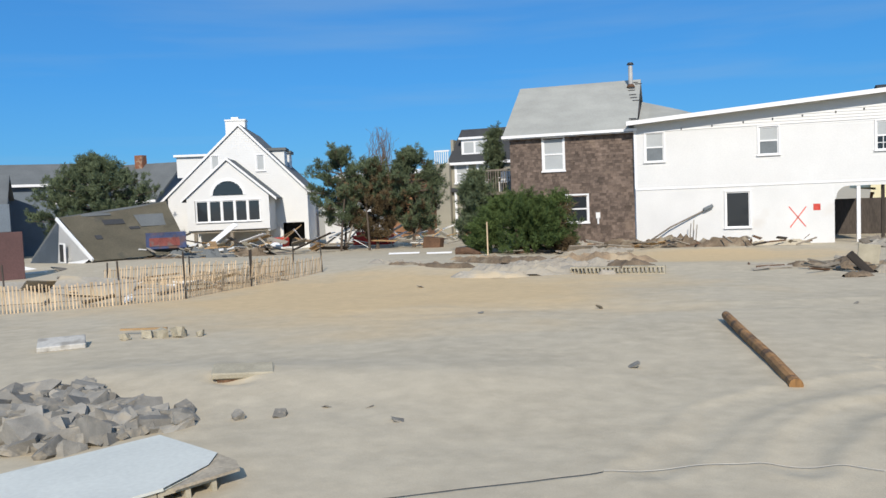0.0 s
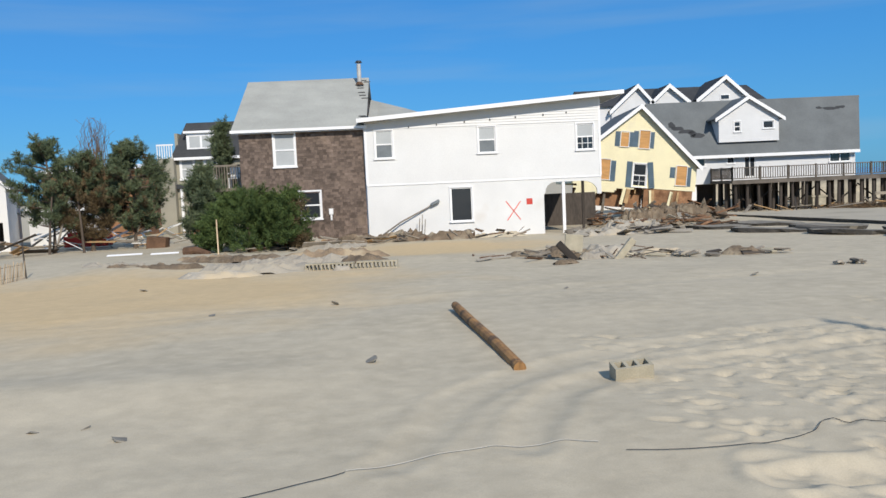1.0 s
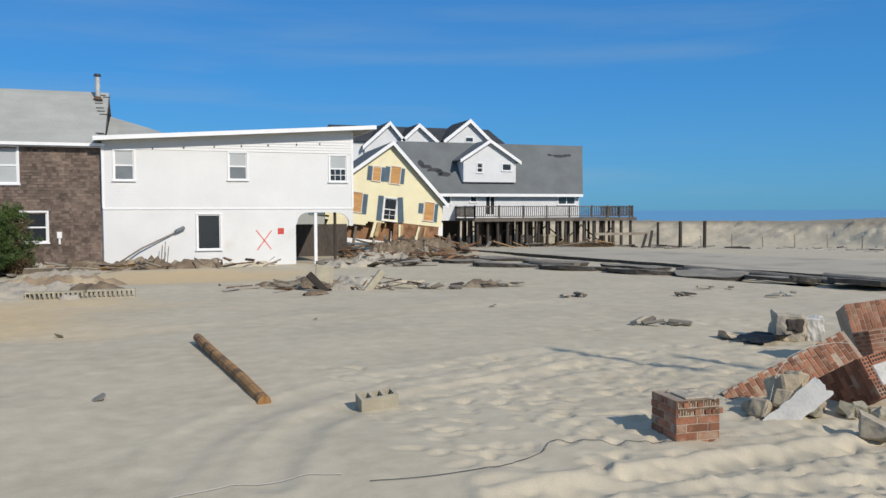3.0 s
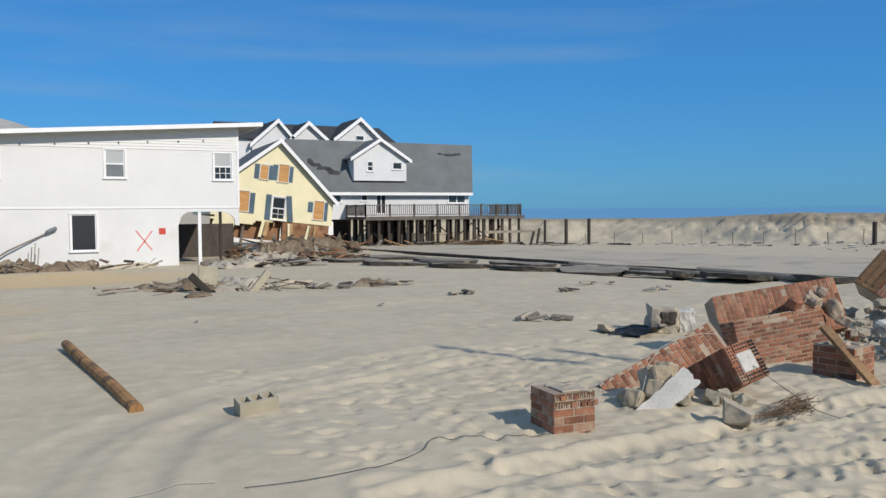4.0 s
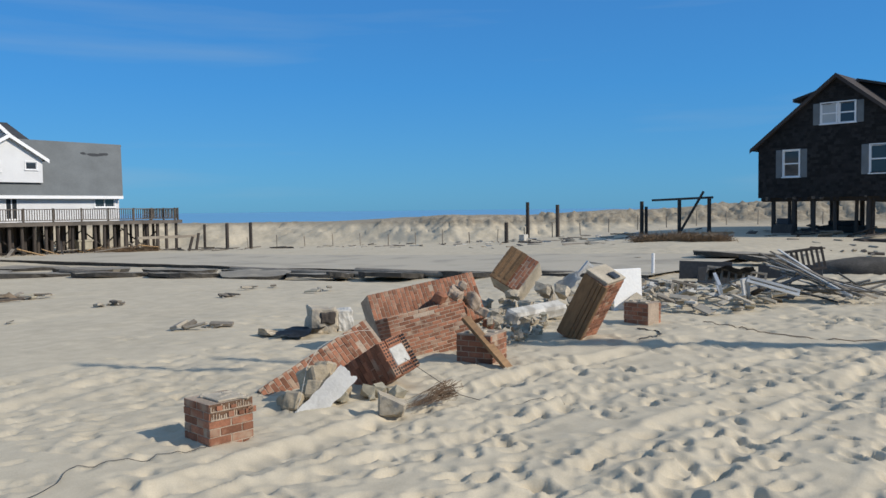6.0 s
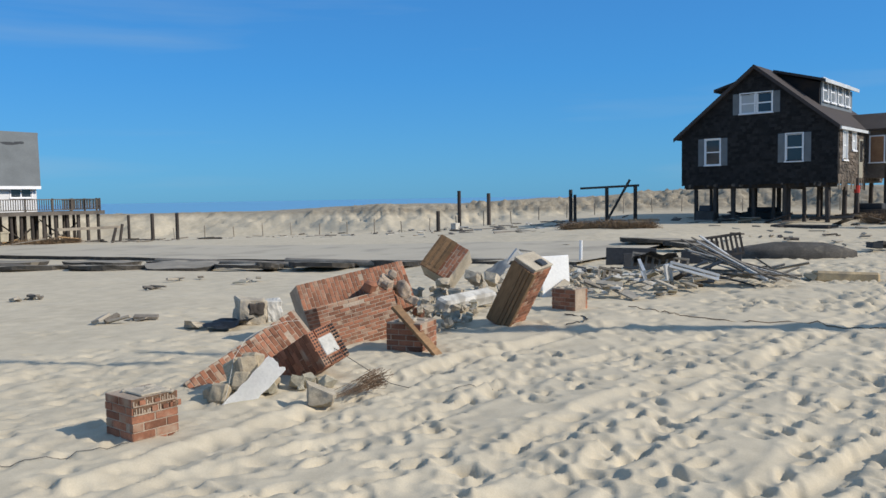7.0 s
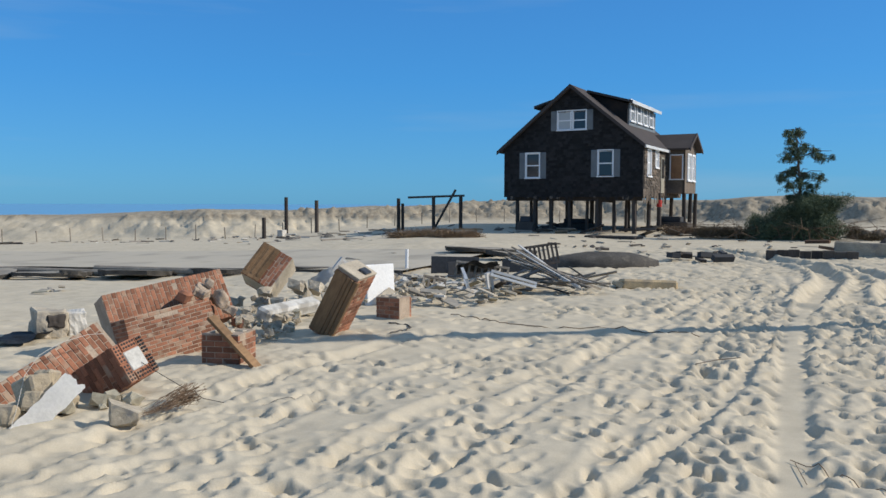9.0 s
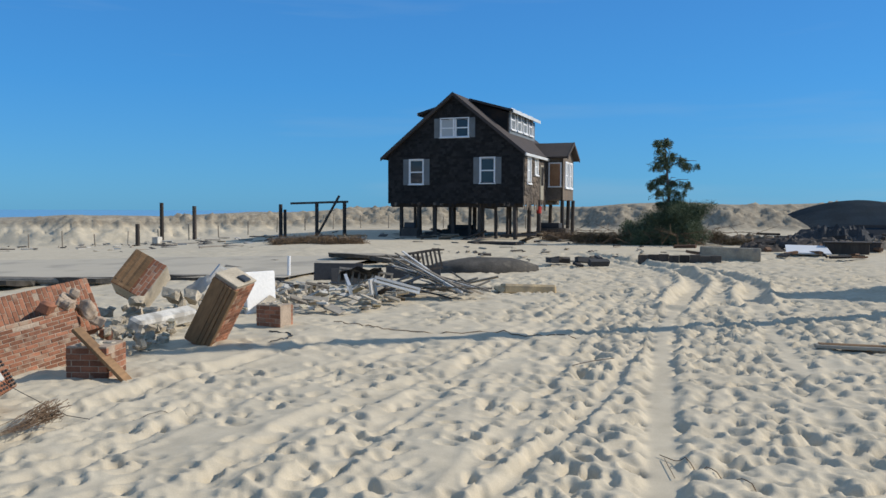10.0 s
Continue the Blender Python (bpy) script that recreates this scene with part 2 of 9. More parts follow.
def leaf_mat(name, a, b):
    """Foliage between two tones, clump by clump, slightly see-through."""
    m = bpy.data.materials.new(name)
    m.use_nodes = True
    t = m.node_tree
    n, l = t.nodes, t.links
    bsdf = n["Principled BSDF"]
    ge, co, tx = n.new("ShaderNodeNewGeometry"), n.new("ShaderNodeTexCoord"), n.new("ShaderNodeTexNoise")
    tx.inputs["Scale"].default_value = 0.9
    l.new(co.outputs["Object"], tx.inputs["Vector"])
    ad = n.new("ShaderNodeMath")
    ad.operation = "MULTIPLY_ADD"
    l.new(ge.outputs["Random Per Island"], ad.inputs[0])
    ad.inputs[1].default_value = 0.5
    sb = n.new("ShaderNodeMapRange")
    sb.inputs["From Min"].default_value, sb.inputs["From Max"].default_value = 0.35, 0.65
    sb.inputs["To Max"].default_value = 0.5
    l.new(tx.outputs[0], sb.inputs["Value"])
    l.new(sb.outputs[0], ad.inputs[2])
    mx = n.new("ShaderNodeMix")
    mx.data_type = "RGBA"
    mx.inputs[6].default_value, mx.inputs[7].default_value = (*a, 1), (*b, 1)
    l.new(ad.outputs[0], mx.inputs[0])
    l.new(mx.outputs[2], bsdf.inputs["Base Color"])
    bsdf.inputs["Roughness"].default_value = 0.7
    bsdf.inputs["Specular IOR Level"].default_value = 0.2
    return m


M_PINE = leaf_mat("pine_needles", (0.060, 0.084, 0.048), (0.150, 0.182, 0.095))
M_CEDAR = leaf_mat("cedar_green", (0.036, 0.062, 0.020), (0.105, 0.150, 0.045))
M_RUSSET = leaf_mat("browned_needles", (0.075, 0.056, 0.030), (0.155, 0.110, 0.058))
M_DRYGRASS = leaf_mat("dry_brush", (0.13, 0.08, 0.045), (0.28, 0.20, 0.12))

M_GLASS = bpy.data.materials.new("window_glass")
M_GLASS.use_nodes = True
gb = M_GLASS.node_tree.nodes["Principled BSDF"]
gb.inputs["Base Color"].default_value = (0.03, 0.035, 0.04, 1)
gb.inputs["Roughness"].default_value = 0.06
gb.inputs["Specular IOR Level"].default_value = 0.6

M_SEA = bpy.data.materials.new("sea_water")
M_SEA.use_nodes = True
t_ = M_SEA.node_tree
gb = t_.nodes["Principled BSDF"]
gb.inputs["Base Color"].default_value = (0.15, 0.34, 0.50, 1)
gb.inputs["Roughness"].default_value = 0.35
nz, bp = t_.nodes.new("ShaderNodeTexNoise"), t_.nodes.new("ShaderNodeBump")
nz.inputs["Scale"].default_value, nz.inputs["Detail"].default_value = 0.15, 6
bp.inputs["Distance"].default_value = 0.6
cs_ = t_.nodes.new("ShaderNodeTexCoord")
t_.links.new(cs_.outputs["Object"], nz.inputs["Vector"])
t_.links.new(nz.outputs[0], bp.inputs["Height"])
t_.links.new(bp.outputs[0], gb.inputs["Normal"])


def sand_mat():
    """Beach sand: grey-beige grains, warm dry patches, painted dune shade, ripples."""
    m = bpy.data.materials.new("beach_sand")
    m.use_nodes = True
    t = m.node_tree
    n, l = t.nodes, t.links
    bsdf = n["Principled BSDF"]
    co = n.new("ShaderNodeTexCoord")

    def noise_tex(s, d=4.0, rough=0.55):
        x = n.new("ShaderNodeTexNoise")
        x.inputs["Scale"].default_value, x.inputs["Detail"].default_value, x.inputs["Roughness"].default_value = s, d, rough
        l.new(co.outputs["Object"], x.inputs["Vector"])
        return x.outputs[0]

    def ramp(v, lo, hi, a=0.0, b=1.0):
        r = n.new("ShaderNodeMapRange")
        r.inputs["From Min"].default_value, r.inputs["From Max"].default_value = lo, hi
        r.inputs["To Min"].default_value, r.inputs["To Max"].default_value = a, b
        l.new(v, r.inputs["Value"])
        return r.outputs[0]

    def mix(f, a, b):
        mx = n.new("ShaderNodeMix")
        mx.data_type = "RGBA"
        l.new(f, mx.inputs[0])
        for i, v in ((6, a), (7, b)):
            if isinstance(v, tuple):
                mx.inputs[i].default_value = (*v, 1)
            else:
                l.new(v, mx.inputs[i])
        return mx.outputs[2]

    # dry orange blow-sand lies before the fence
    dv = n.new("ShaderNodeVectorMath")
    dv.operation = "SUBTRACT"
    l.new(co.outputs["Object"], dv.inputs[0])
    dv.inputs[1].default_value = (-6.5, 16.5, 0)
    sc = n.new("ShaderNodeVectorMath")
    sc.operation = "MULTIPLY"
    l.new(dv.outputs[0], sc.inputs[0])
    sc.inputs[1].default_value = (0.15, 0.17, 0)
    ln = n.new("ShaderNodeVectorMath")
    ln.operation = "LENGTH"
    l.new(sc.outputs[0], ln.inputs[0])
    ad = n.new("ShaderNodeMath")
    ad.operation = "MULTIPLY_ADD"
    l.new(noise_tex(0.35, 5), ad.inputs[0])
    ad.inputs[1].default_value = -1.2
    l.new(ln.outputs["Value"], ad.inputs[2])
    warm = ramp(ad.outputs[0], 0.55, -0.05)
    dv2 = n.new("ShaderNodeVectorMath")
    dv2.operation = "MULTIPLY_ADD"
    l.new(co.outputs["Object"], dv2.inputs[0])
    dv2.inputs[1].default_value, dv2.inputs[2].default_value = (0.22, 0.20, 0), (-0.2, -5.5, 0)
    ln2 = n.new("ShaderNodeVectorMath")
    ln2.operation = "LENGTH"
    l.new(dv2.outputs[0], ln2.inputs[0])
    ad2 = n.new("ShaderNodeMath")
    ad2.operation = "MULTIPLY_ADD"
    l.new(noise_tex(0.5, 5), ad2.inputs[0])
    ad2.inputs[1].default_value = -1.0
    l.new(ln2.outputs["Value"], ad2.inputs[2])
    mxw = n.new("ShaderNodeMath")
    mxw.operation = "MAXIMUM"
    l.new(warm, mxw.inputs[0])
    l.new(ramp(ad2.outputs[0], 0.6, 0.0), mxw.inputs[1])
    warm = mxw.outputs[0]
    c = mix(ramp(noise_tex(0.5, 5), 0.35, 0.65), SAND_A, SAND_B)
    c = mix(ramp(noise_tex(3.0, 5), 0.42, 0.72), c, SAND_C)
    c = mix(warm, c, SAND_W)
    # the bulldozed dune is painted darker, its shaded face put into the sand colour
    sp = n.new("ShaderNodeSeparateXYZ")
    l.new(co.outputs["Object"], sp.inputs[0])
    dune_shade = mix(ramp(noise_tex(2.4, 7, 0.75), 0.40, 0.60), (0.24, 0.203, 0.148), (0.37, 0.322, 0.24))
    c = mix(ramp(sp.outputs[2], 0.55, 0.90), c, dune_shade)
    grain = ramp(noise_tex(90.0, 3, 0.7), 0.3, 0.7, 0.92, 1.07)
    fleck = n.new("ShaderNodeMath")
    fleck.operation = "MULTIPLY"
    l.new(grain, fleck.inputs[0])
    l.new(ramp(noise_tex(4.0, 5, 0.6), 0.36, 0.66, 0.94, 1.04), fleck.inputs[1])
    grain = fleck.outputs[0]
    vm = n.new("ShaderNodeVectorMath")
    vm.operation = "SCALE"
    l.new(c, vm.inputs[0])
    l.new(grain, vm.inputs["Scale"])
    l.new(vm.outputs[0], bsdf.inputs["Base Color"])
    bsdf.inputs["Roughness"].default_value = 0.95
    bsdf.inputs["Specular IOR Level"].default_value = 0.15
    b1, b2 = n.new("ShaderNodeBump"), n.new("ShaderNodeBump")
    b1.inputs["Strength"].default_value, b1.inputs["Distance"].default_value = 0.35, 0.020
    l.new(noise_tex(5.0, 5), b1.inputs["Height"])
    b2.inputs["Strength"].default_value, b2.inputs["Distance"].default_value = 0.35, 0.006
    l.new(noise_tex(60.0, 4, 0.7), b2.inputs["Height"])
    l.new(b1.outputs[0], b2.inputs["Normal"])
    l.new(b2.outputs[0], bsdf.inputs["Normal"])
    return m


SAND_A, SAND_B, SAND_C, SAND_W = (0.46, 0.40, 0.295), (0.515, 0.45, 0.335), (0.55, 0.48, 0.355), (0.60, 0.455, 0.265)
M_SAND = sand_mat()


# ---- building helpers ----
RND = random.Random(7)


def thing(name, label, category, m=None, group="", kind=""):
    ob = new(name)
    ob.matrix_world = m if m is not None else Matrix()
    return tagged(ob, label, category, group, kind)


def mesh_of(name, bm, material):
    me = bpy.data.meshes.new(name)
    bmesh.ops.recalc_face_normals(bm, faces=bm.faces)
    bm.to_mesh(me)
    bm.free()
    me.materials.append(material)
    return me


def part(name, bm, material, parent, label="", m=None):
    ob = new(name, mesh_of(name, bm, material))
    ob.parent = parent
    if m is not None:
        ob.matrix_basis = m
    return tagged(ob, label)


def single(name, bm, material, label, category, m=None, group="", kind=""):
    ob = new(name, mesh_of(name, bm, material))
    if m is not None:
        ob.matrix_world = m
    return tagged(ob, label, category, group, kind)


def box(bm, x0, x1, y0, y1, z0, z1, m=None, bev=0.0):
    vs = bmesh.ops.create_cube(bm, size=1.0)["verts"]
    k = Matrix.LocRotScale(((x0 + x1) / 2, (y0 + y1) / 2, (z0 + z1) / 2), None, (x1 - x0, y1 - y0, z1 - z0))
    bmesh.ops.transform(bm, matrix=(m @ k) if m is not None else k, verts=vs)
    if bev:
        es = list({e for v in vs for e in v.link_edges})
        bmesh.ops.bevel(bm, geom=es, offset=bev, segments=1, affect="EDGES")
    return bm


def boxes(*args, m=None, bev=0.0):
    bm = bmesh.new()
    for a in args:
        box(bm, *a, m=m, bev=bev)
    return bm


def prism(bm, pts, y0, y1, m=None):
    """Polygon in x, z drawn out from y0 to y1."""
    a = [bm.verts.new((x, y0, z)) for x, z in pts]
    b = [bm.verts.new((x, y1, z)) for x, z in pts]
    fs = [bm.faces.new(a), bm.faces.new(b[::-1])]
    for i in range(len(pts)):
        j = (i + 1) % len(pts)
        fs.append(bm.faces.new((a[j], a[i], b[i], b[j])))
    if m is not None:
        bmesh.ops.transform(bm, matrix=m, verts=a + b)
    return bm


def sheet(bm, quad, thick):
    """A slab on four corners, thickened downwards along its normal."""
    q = [Vector(p) for p in quad]
    nrm = (q[1] - q[0]).cross(q[3] - q[0]).normalized()
    if nrm.z < 0:
        nrm = -nrm
    a = [bm.verts.new(p) for p in q]
    b = [bm.verts.new(p - nrm * thick) for p in q]
    bm.faces.new(a)
    bm.faces.new(b[::-1])
    for i in range(4):
        j = (i + 1) % 4
        bm.faces.new((a[j], a[i], b[i], b[j]))
    return bm


def rake(bm, quad, thick):
    """A trim board on four corners, thickened straight down."""
    a = [bm.verts.new(p) for p in quad]
    b = [bm.verts.new((p[0], p[1], p[2] - thick)) for p in quad]
    bm.faces.new(a)
    bm.faces.new(b[::-1])
    for i in range(4):
        j = (i + 1) % 4
        bm.faces.new((a[j], a[i], b[i], b[j]))
    return bm


def basis(o, along, up):
    """A frame at o whose x runs along and whose z leans to up."""
    x = Vector(along).normalized()
    y = Vector(up).cross(x).normalized()
    z = x.cross(y)
    return Matrix.Translation(o) @ Matrix((x, y, z)).transposed().to_4x4()


def zbasis(o, along, up):
    """A frame at o whose z runs along up and whose x leans to along."""
    z = Vector(up).normalized()
    y = z.cross(Vector(along)).normalized()
    x = y.cross(z)
    return Matrix.Translation(o) @ Matrix((x, y, z)).transposed().to_4x4()


def free(spans, holes):
    for h0, h1 in holes:
        out = []
        for a, b in spans:
            if h1 <= a or h0 >= b:
                out.append((a, b))
            else:
                if h0 > a:
                    out.append((a, h0))
                if h1 < b:
                    out.append((h1, b))
        spans = out
    return [(a, b) for a, b in spans if b - a > 0.01]


def courses(z0, z1, step, span, holes=(), piece=0.0, lip=0.014, y=0.0, rough=0.0):
    """Lapped boards, or shingles of about the width piece, on the plane y, outward to -y, with openings left free."""
    vs, fs = [], []
    k = int(math.ceil((z1 - z0) / step))
    for i in range(k):
        za, zb = z0 + i * step, min(z1, z0 + (i + 1) * step)
        mid = (za + zb) / 2
        a, b = span(mid)
        cut = [(h[0], h[1]) for h in holes if h[2] < mid < h[3]]
        for p, q in free([(a, b)], cut):
            cells = [(p, q)]
            if piece:
                cells, c = [], p
                while c < q - 0.01:
                    w = min(q - c, piece * RND.uniform(0.6, 1.4))
                    cells.append((c + 0.002, c + w - 0.002))
                    c += w
            for c, d in cells:
                dz = RND.uniform(-rough, rough)
                o = lip * (1 + (RND.uniform(-0.4, 0.6) if piece else 0))
                n = len(vs)
                vs += [(c, y - o, za + dz), (d, y - o, za + dz), (d, y - 0.002, zb + 0.012), (c, y - 0.002, zb + 0.012), (c, y, za + dz), (d, y, za + dz)]
                fs += [(n, n + 1, n + 2, n + 3), (n, n + 4, n + 5, n + 1), (n, n + 3, n + 4), (n + 1, n + 5, n + 2)]
    return vs, fs


def lapped(name, parent, material, *args, m=None, label="", **kw):
    vs, fs = courses(*args, **kw)
    me = bpy.data.meshes.new(name)
    me.from_pydata(vs, [], fs)
    me.materials.append(material)
    ob = new(name, me)
    ob.parent = parent
    if m is not None:
        ob.matrix_basis = m
    return tagged(ob, label)


def holed(z0, z1, span, holes, y0, y1, step=0.25):
    """The wall behind the boards: strips between y0 and y1, open at the holes."""
    bm = bmesh.new()
    zs = sorted({z0, z1, *[min(max(h[k], z0), z1) for h in holes for k in (2, 3)]})
    for a, b in zip(zs, zs[1:]):
        if b - a < 1e-3:
            continue
        k = max(1, int((b - a) / step)) if span(a) != span(b) else 1
        for i in range(k):
            za, zb = a + (b - a) * i / k, a + (b - a) * (i + 1) / k
            l0, r0 = span(za)
            l1, r1 = span(zb)
            cut = [(h[0], h[1]) for h in holes if h[2] < (za + zb) / 2 < h[3]]
            pieces = free([(min(l0, l1), max(r0, r1))], cut)
            for j, (p, q) in enumerate(pieces):
                pts = [(p if j else l0, za), (q if j < len(pieces) - 1 else r0, za), (q if j < len(pieces) - 1 else r1, zb), (p if j else l1, zb)]
                prism(bm, pts, y0, y1)
    bmesh.ops.remove_doubles(bm, verts=bm.verts, dist=1e-4)
    return bm


def window(parent, x, z, w, h, m=None, y=0.0, cols=1, sash=True, grid=0, frame_mat=None, trim=0.09, behind=None, board=None, name="window"):
    """A window with casing, sash bars and panes; x, z its lower left corner. m: the wall's frame, outward to -y."""
    fm = frame_mat or M_TRIM
    t = trim
    bars = [(x - t, x + w + t, y - 0.05, y + 0.06, z + h, z + h + t), (x - t, x, y - 0.045, y + 0.06, z, z + h), (x + w, x + w + t, y - 0.045, y + 0.06, z, z + h),
            (x - t - 0.03, x + w + t + 0.03, y - 0.09, y + 0.06, z - t, z)]
    win = part(name, boxes(*bars), fm, parent, m=m)
    if board:
        part("board", boxes((x + 0.005, x + w - 0.005, y - 0.012, y + 0.01, z + 0.005, z + h - 0.005)), board, win, "raw plywood nailed over the opening")
        return win
    cw = w / cols
    inner = []
    for c in range(cols):
        a = x + c * cw
        inner += [(a, a + 0.045, y, y + 0.045, z, z + h), (a + cw - 0.045, a + cw, y, y + 0.045, z, z + h),
                  (a + 0.045, a + cw - 0.045, y, y + 0.045, z, z + 0.05), (a + 0.045, a + cw - 0.045, y, y + 0.045, z + h - 0.05, z + h)]
        if sash:
            inner.append((a + 0.045, a + cw - 0.045, y - 0.004, y + 0.05, z + h / 2 - 0.03, z + h / 2 + 0.03))
        for g in range(1, grid + 1):
            xx = a + cw * g / (grid + 1)
            inner.append((xx - 0.012, xx + 0.012, y + 0.002, y + 0.04, z + 0.05, z + h / 2 - 0.03))
        if grid:
            inner.append((a + 0.045, a + cw - 0.045, y + 0.003, y + 0.039, z + h * 0.25 - 0.012, z + h * 0.25 + 0.012))
    part("sash", boxes(*inner), fm, win)
    for c in range(cols):
        a = x + c * cw
        part("pane", boxes((a + 0.04, a + cw - 0.04, y + 0.02, y + 0.028, z + 0.04, z + h - 0.04)), behind or M_GLASS, win)
    return win


def shutter(parent, x, z, w, h, material, m=None, y=0.0):
    sh = part("shutter", boxes((x, x + w, y - 0.034, y - 0.012, z, z + h), bev=0.004), material, parent, m=m)
    k = max(4, int((h - 0.12) / 0.11))
    for i in range(k):
        zz = z + 0.06 + (h - 0.12) * (i + 0.5) / k
        part("slat", boxes((x + 0.04, x + w - 0.04, -0.006, 0.006, -0.042, 0.042), m=Matrix.Translation((0, y - 0.04, zz)) @ Matrix.Rotation(radians(14), 4, "X")), material, sh)
    return sh


def gable(x0, x1, zl, xa, za, zr=None):
    """Left and right bounds at the height z of a gable wall with eaves zl, zr and its apex at xa, za."""
    zr = zl if zr is None else zr

    def span(z):
        a = x0 if z <= zl else x0 + (xa - x0) * (z - zl) / (za - zl)
        b = x1 if z <= zr else x1 + (xa - x1) * (z - zr) / (za - zr)
        return a, b
    return span


def tube(pts, r, sides=7, r_end=None):
    """A round bar along points, tapering to r_end."""
    bm = bmesh.new()
    rings = []
    pts = [Vector(p) for p in pts]
    for i, p in enumerate(pts):
        d = (pts[min(i + 1, len(pts) - 1)] - pts[max(i - 1, 0)]).normalized()
        q = d.to_track_quat("Z", "Y")
        rr = r + ((r_end if r_end is not None else r) - r) * i / max(1, len(pts) - 1)
        rings.append([bm.verts.new(p + q @ Vector((rr * math.cos(2 * math.pi * k / sides), rr * math.sin(2 * math.pi * k / sides), 0))) for k in range(sides)])
    for a, b in zip(rings, rings[1:]):
        for k in range(sides):
            bm.faces.new((a[k], a[(k + 1) % sides], b[(k + 1) % sides], b[k]))
    bm.faces.new(rings[0][::-1])
    bm.faces.new(rings[-1])
    return bm


def smooth(u):
    u = np.clip(u, 0, 1)
    return u * u * (3 - 2 * u)


def base_z(x, y):
    """The broad fall of the ground from the rise on which the camera stands."""
    d = np.hypot(x, y)
    az = np.degrees(np.arctan2(-np.asarray(x, float), np.asarray(y, float)))
    return -0.0165 * np.clip(d - 12, 0, 90) * smooth((az + 73) / 35) + 0.025 * np.clip(d - 28, 0, 26) * (1 - smooth((az + 71) / 18))


def gz(x, y):
    return float(base_z(x, y))


# ---- ground ----
def blur_noise(shape, cell, seed):
    """Smooth value noise on a grid, about cell samples across."""
    r = np.random.RandomState(seed)
    h, w = shape
    gh, gw = int(h / cell) + 3, int(w / cell) + 3
    g = r.rand(gh, gw) - 0.5
    yy, xx = np.arange(h) / cell, np.arange(w) / cell
    yi, xi = yy.astype(int), xx.astype(int)
    fy, fx = smooth(yy - yi)[:, None], smooth(xx - xi)[None, :]
    a, b = g[yi][:, xi], g[yi][:, xi + 1]
    c, d = g[yi + 1][:, xi], g[yi + 1][:, xi + 1]
    return (a * (1 - fx) + b * fx) * (1 - fy) + (c * (1 - fx) + d * fx) * fy


HX0, HY0, HC = -9.0, -9.0, 0.025
HH, HW = 1240, 1800
HM = np.zeros((HH, HW))
HYY, HXX = np.mgrid[0:HH, 0:HW]
HXX, HYY = HX0 + HXX * HC, HY0 + HYY * HC
HAZ = np.degrees(np.arctan2(-HXX, HYY))
BUSY = (1 - smooth((HAZ + 58) / 36)) * smooth((HXX - 2.0) / 3.0)      # trodden sand
HM += 0.055 * blur_noise(HM.shape, 60, 1) + 0.022 * blur_noise(HM.shape, 22, 2) * (0.3 + BUSY)
HM += 0.024 * blur_noise(HM.shape, 12, 3) * (0.15 + BUSY) + 0.012 * blur_noise(HM.shape, 6, 4) * (0.2 + BUSY)


def nearest(pts, reach):
    """Distance of each place of the relief from a line, far from it 9."""
    P = [Vector(p) for p in pts]
    best = np.full(HM.shape, 9.0)
    for a, b in zip(P, P[1:]):
        d = b - a
        j0, j1 = int((min(a.x, b.x) - reach - HX0) / HC), int((max(a.x, b.x) + reach - HX0) / HC)
        i0, i1 = int((min(a.y, b.y) - reach - HY0) / HC), int((max(a.y, b.y) + reach - HY0) / HC)
        q = slice(max(0, i0), max(0, i1)), slice(max(0, j0), max(0, j1))
        k = np.clip(((HXX[q] - a.x) * d.x + (HYY[q] - a.y) * d.y) / d.length_squared, 0, 1)
        best[q] = np.minimum(best[q], np.hypot(HXX[q] - a.x - k * d.x, HYY[q] - a.y - k * d.y))
    return best


def rut(pts, width, depth, wobble=0.0, rim=0.6):
    """A wheel rut pressed along points, with pushed-up rims."""
    best = nearest(pts, 1.0) + wobble * blur_noise(HM.shape, 28, int(pts[0][0] * 100) % 997)
    u = best / width
    HM[:] = HM - depth * np.exp(-(u * 1.1) ** 4) + depth * rim * np.exp(-((u - 1.45) / 0.35) ** 2)


def curve(pts, k=8):
    """Catmull-Rom through points of the plan."""
    P = [Vector(p) for p in pts]
    P = [2 * P[0] - P[1], *P, 2 * P[-1] - P[-2]]
    out = []
    for i in range(1, len(P) - 2):
        for j in range(k):
            t = j / k
            a, b, c, d = P[i - 1:i + 3]
            out.append(0.5 * (2 * b + (c - a) * t + (2 * a - 5 * b + 4 * c - d) * t * t + (3 * b - a - 3 * c + d) * t ** 3))
    return out + [P[-2]]


rut(curve([(3.4, -0.3), (5.75, -0.25), (10.65, -0.37), (14.4, -0.56), (19.4, -1.17), (22.5, -1.59), (26.5, -1.32), (29.7, 0.08), (33.3, 1.9)]), 0.19, 0.034, 0.04, 0.4)
rut(curve([(3.4, -1.9), (6.5, -1.75), (11.6, -1.9), (19.8, -2.62), (22.1, -2.98), (24.8, -2.8), (26.8, -2.0), (30.4, 0.1)]), 0.15, 0.030, 0.06, 0.4)
rut(curve([(5.2, 0.9), (8.4, 0.3), (11.4, 0.0), (15.1, -0.29), (20.6, -0.57), (25.1, -0.27), (29, 1.0)]), 0.10, 0.03, 0.06, 0.45)
rut(curve([(3.6, 1.35), (5.4, 1.05), (11.9, 0.75), (20, 0.2), (26, 0.9)]), 0.13, 0.022, 0.08, 0.5)
rut(curve([(3.0, 3.0), (5.0, 2.2), (7.4, 2.05), (12.1, 1.7), (18, 1.0)]), 0.16, 0.030, 0.08, 0.5)
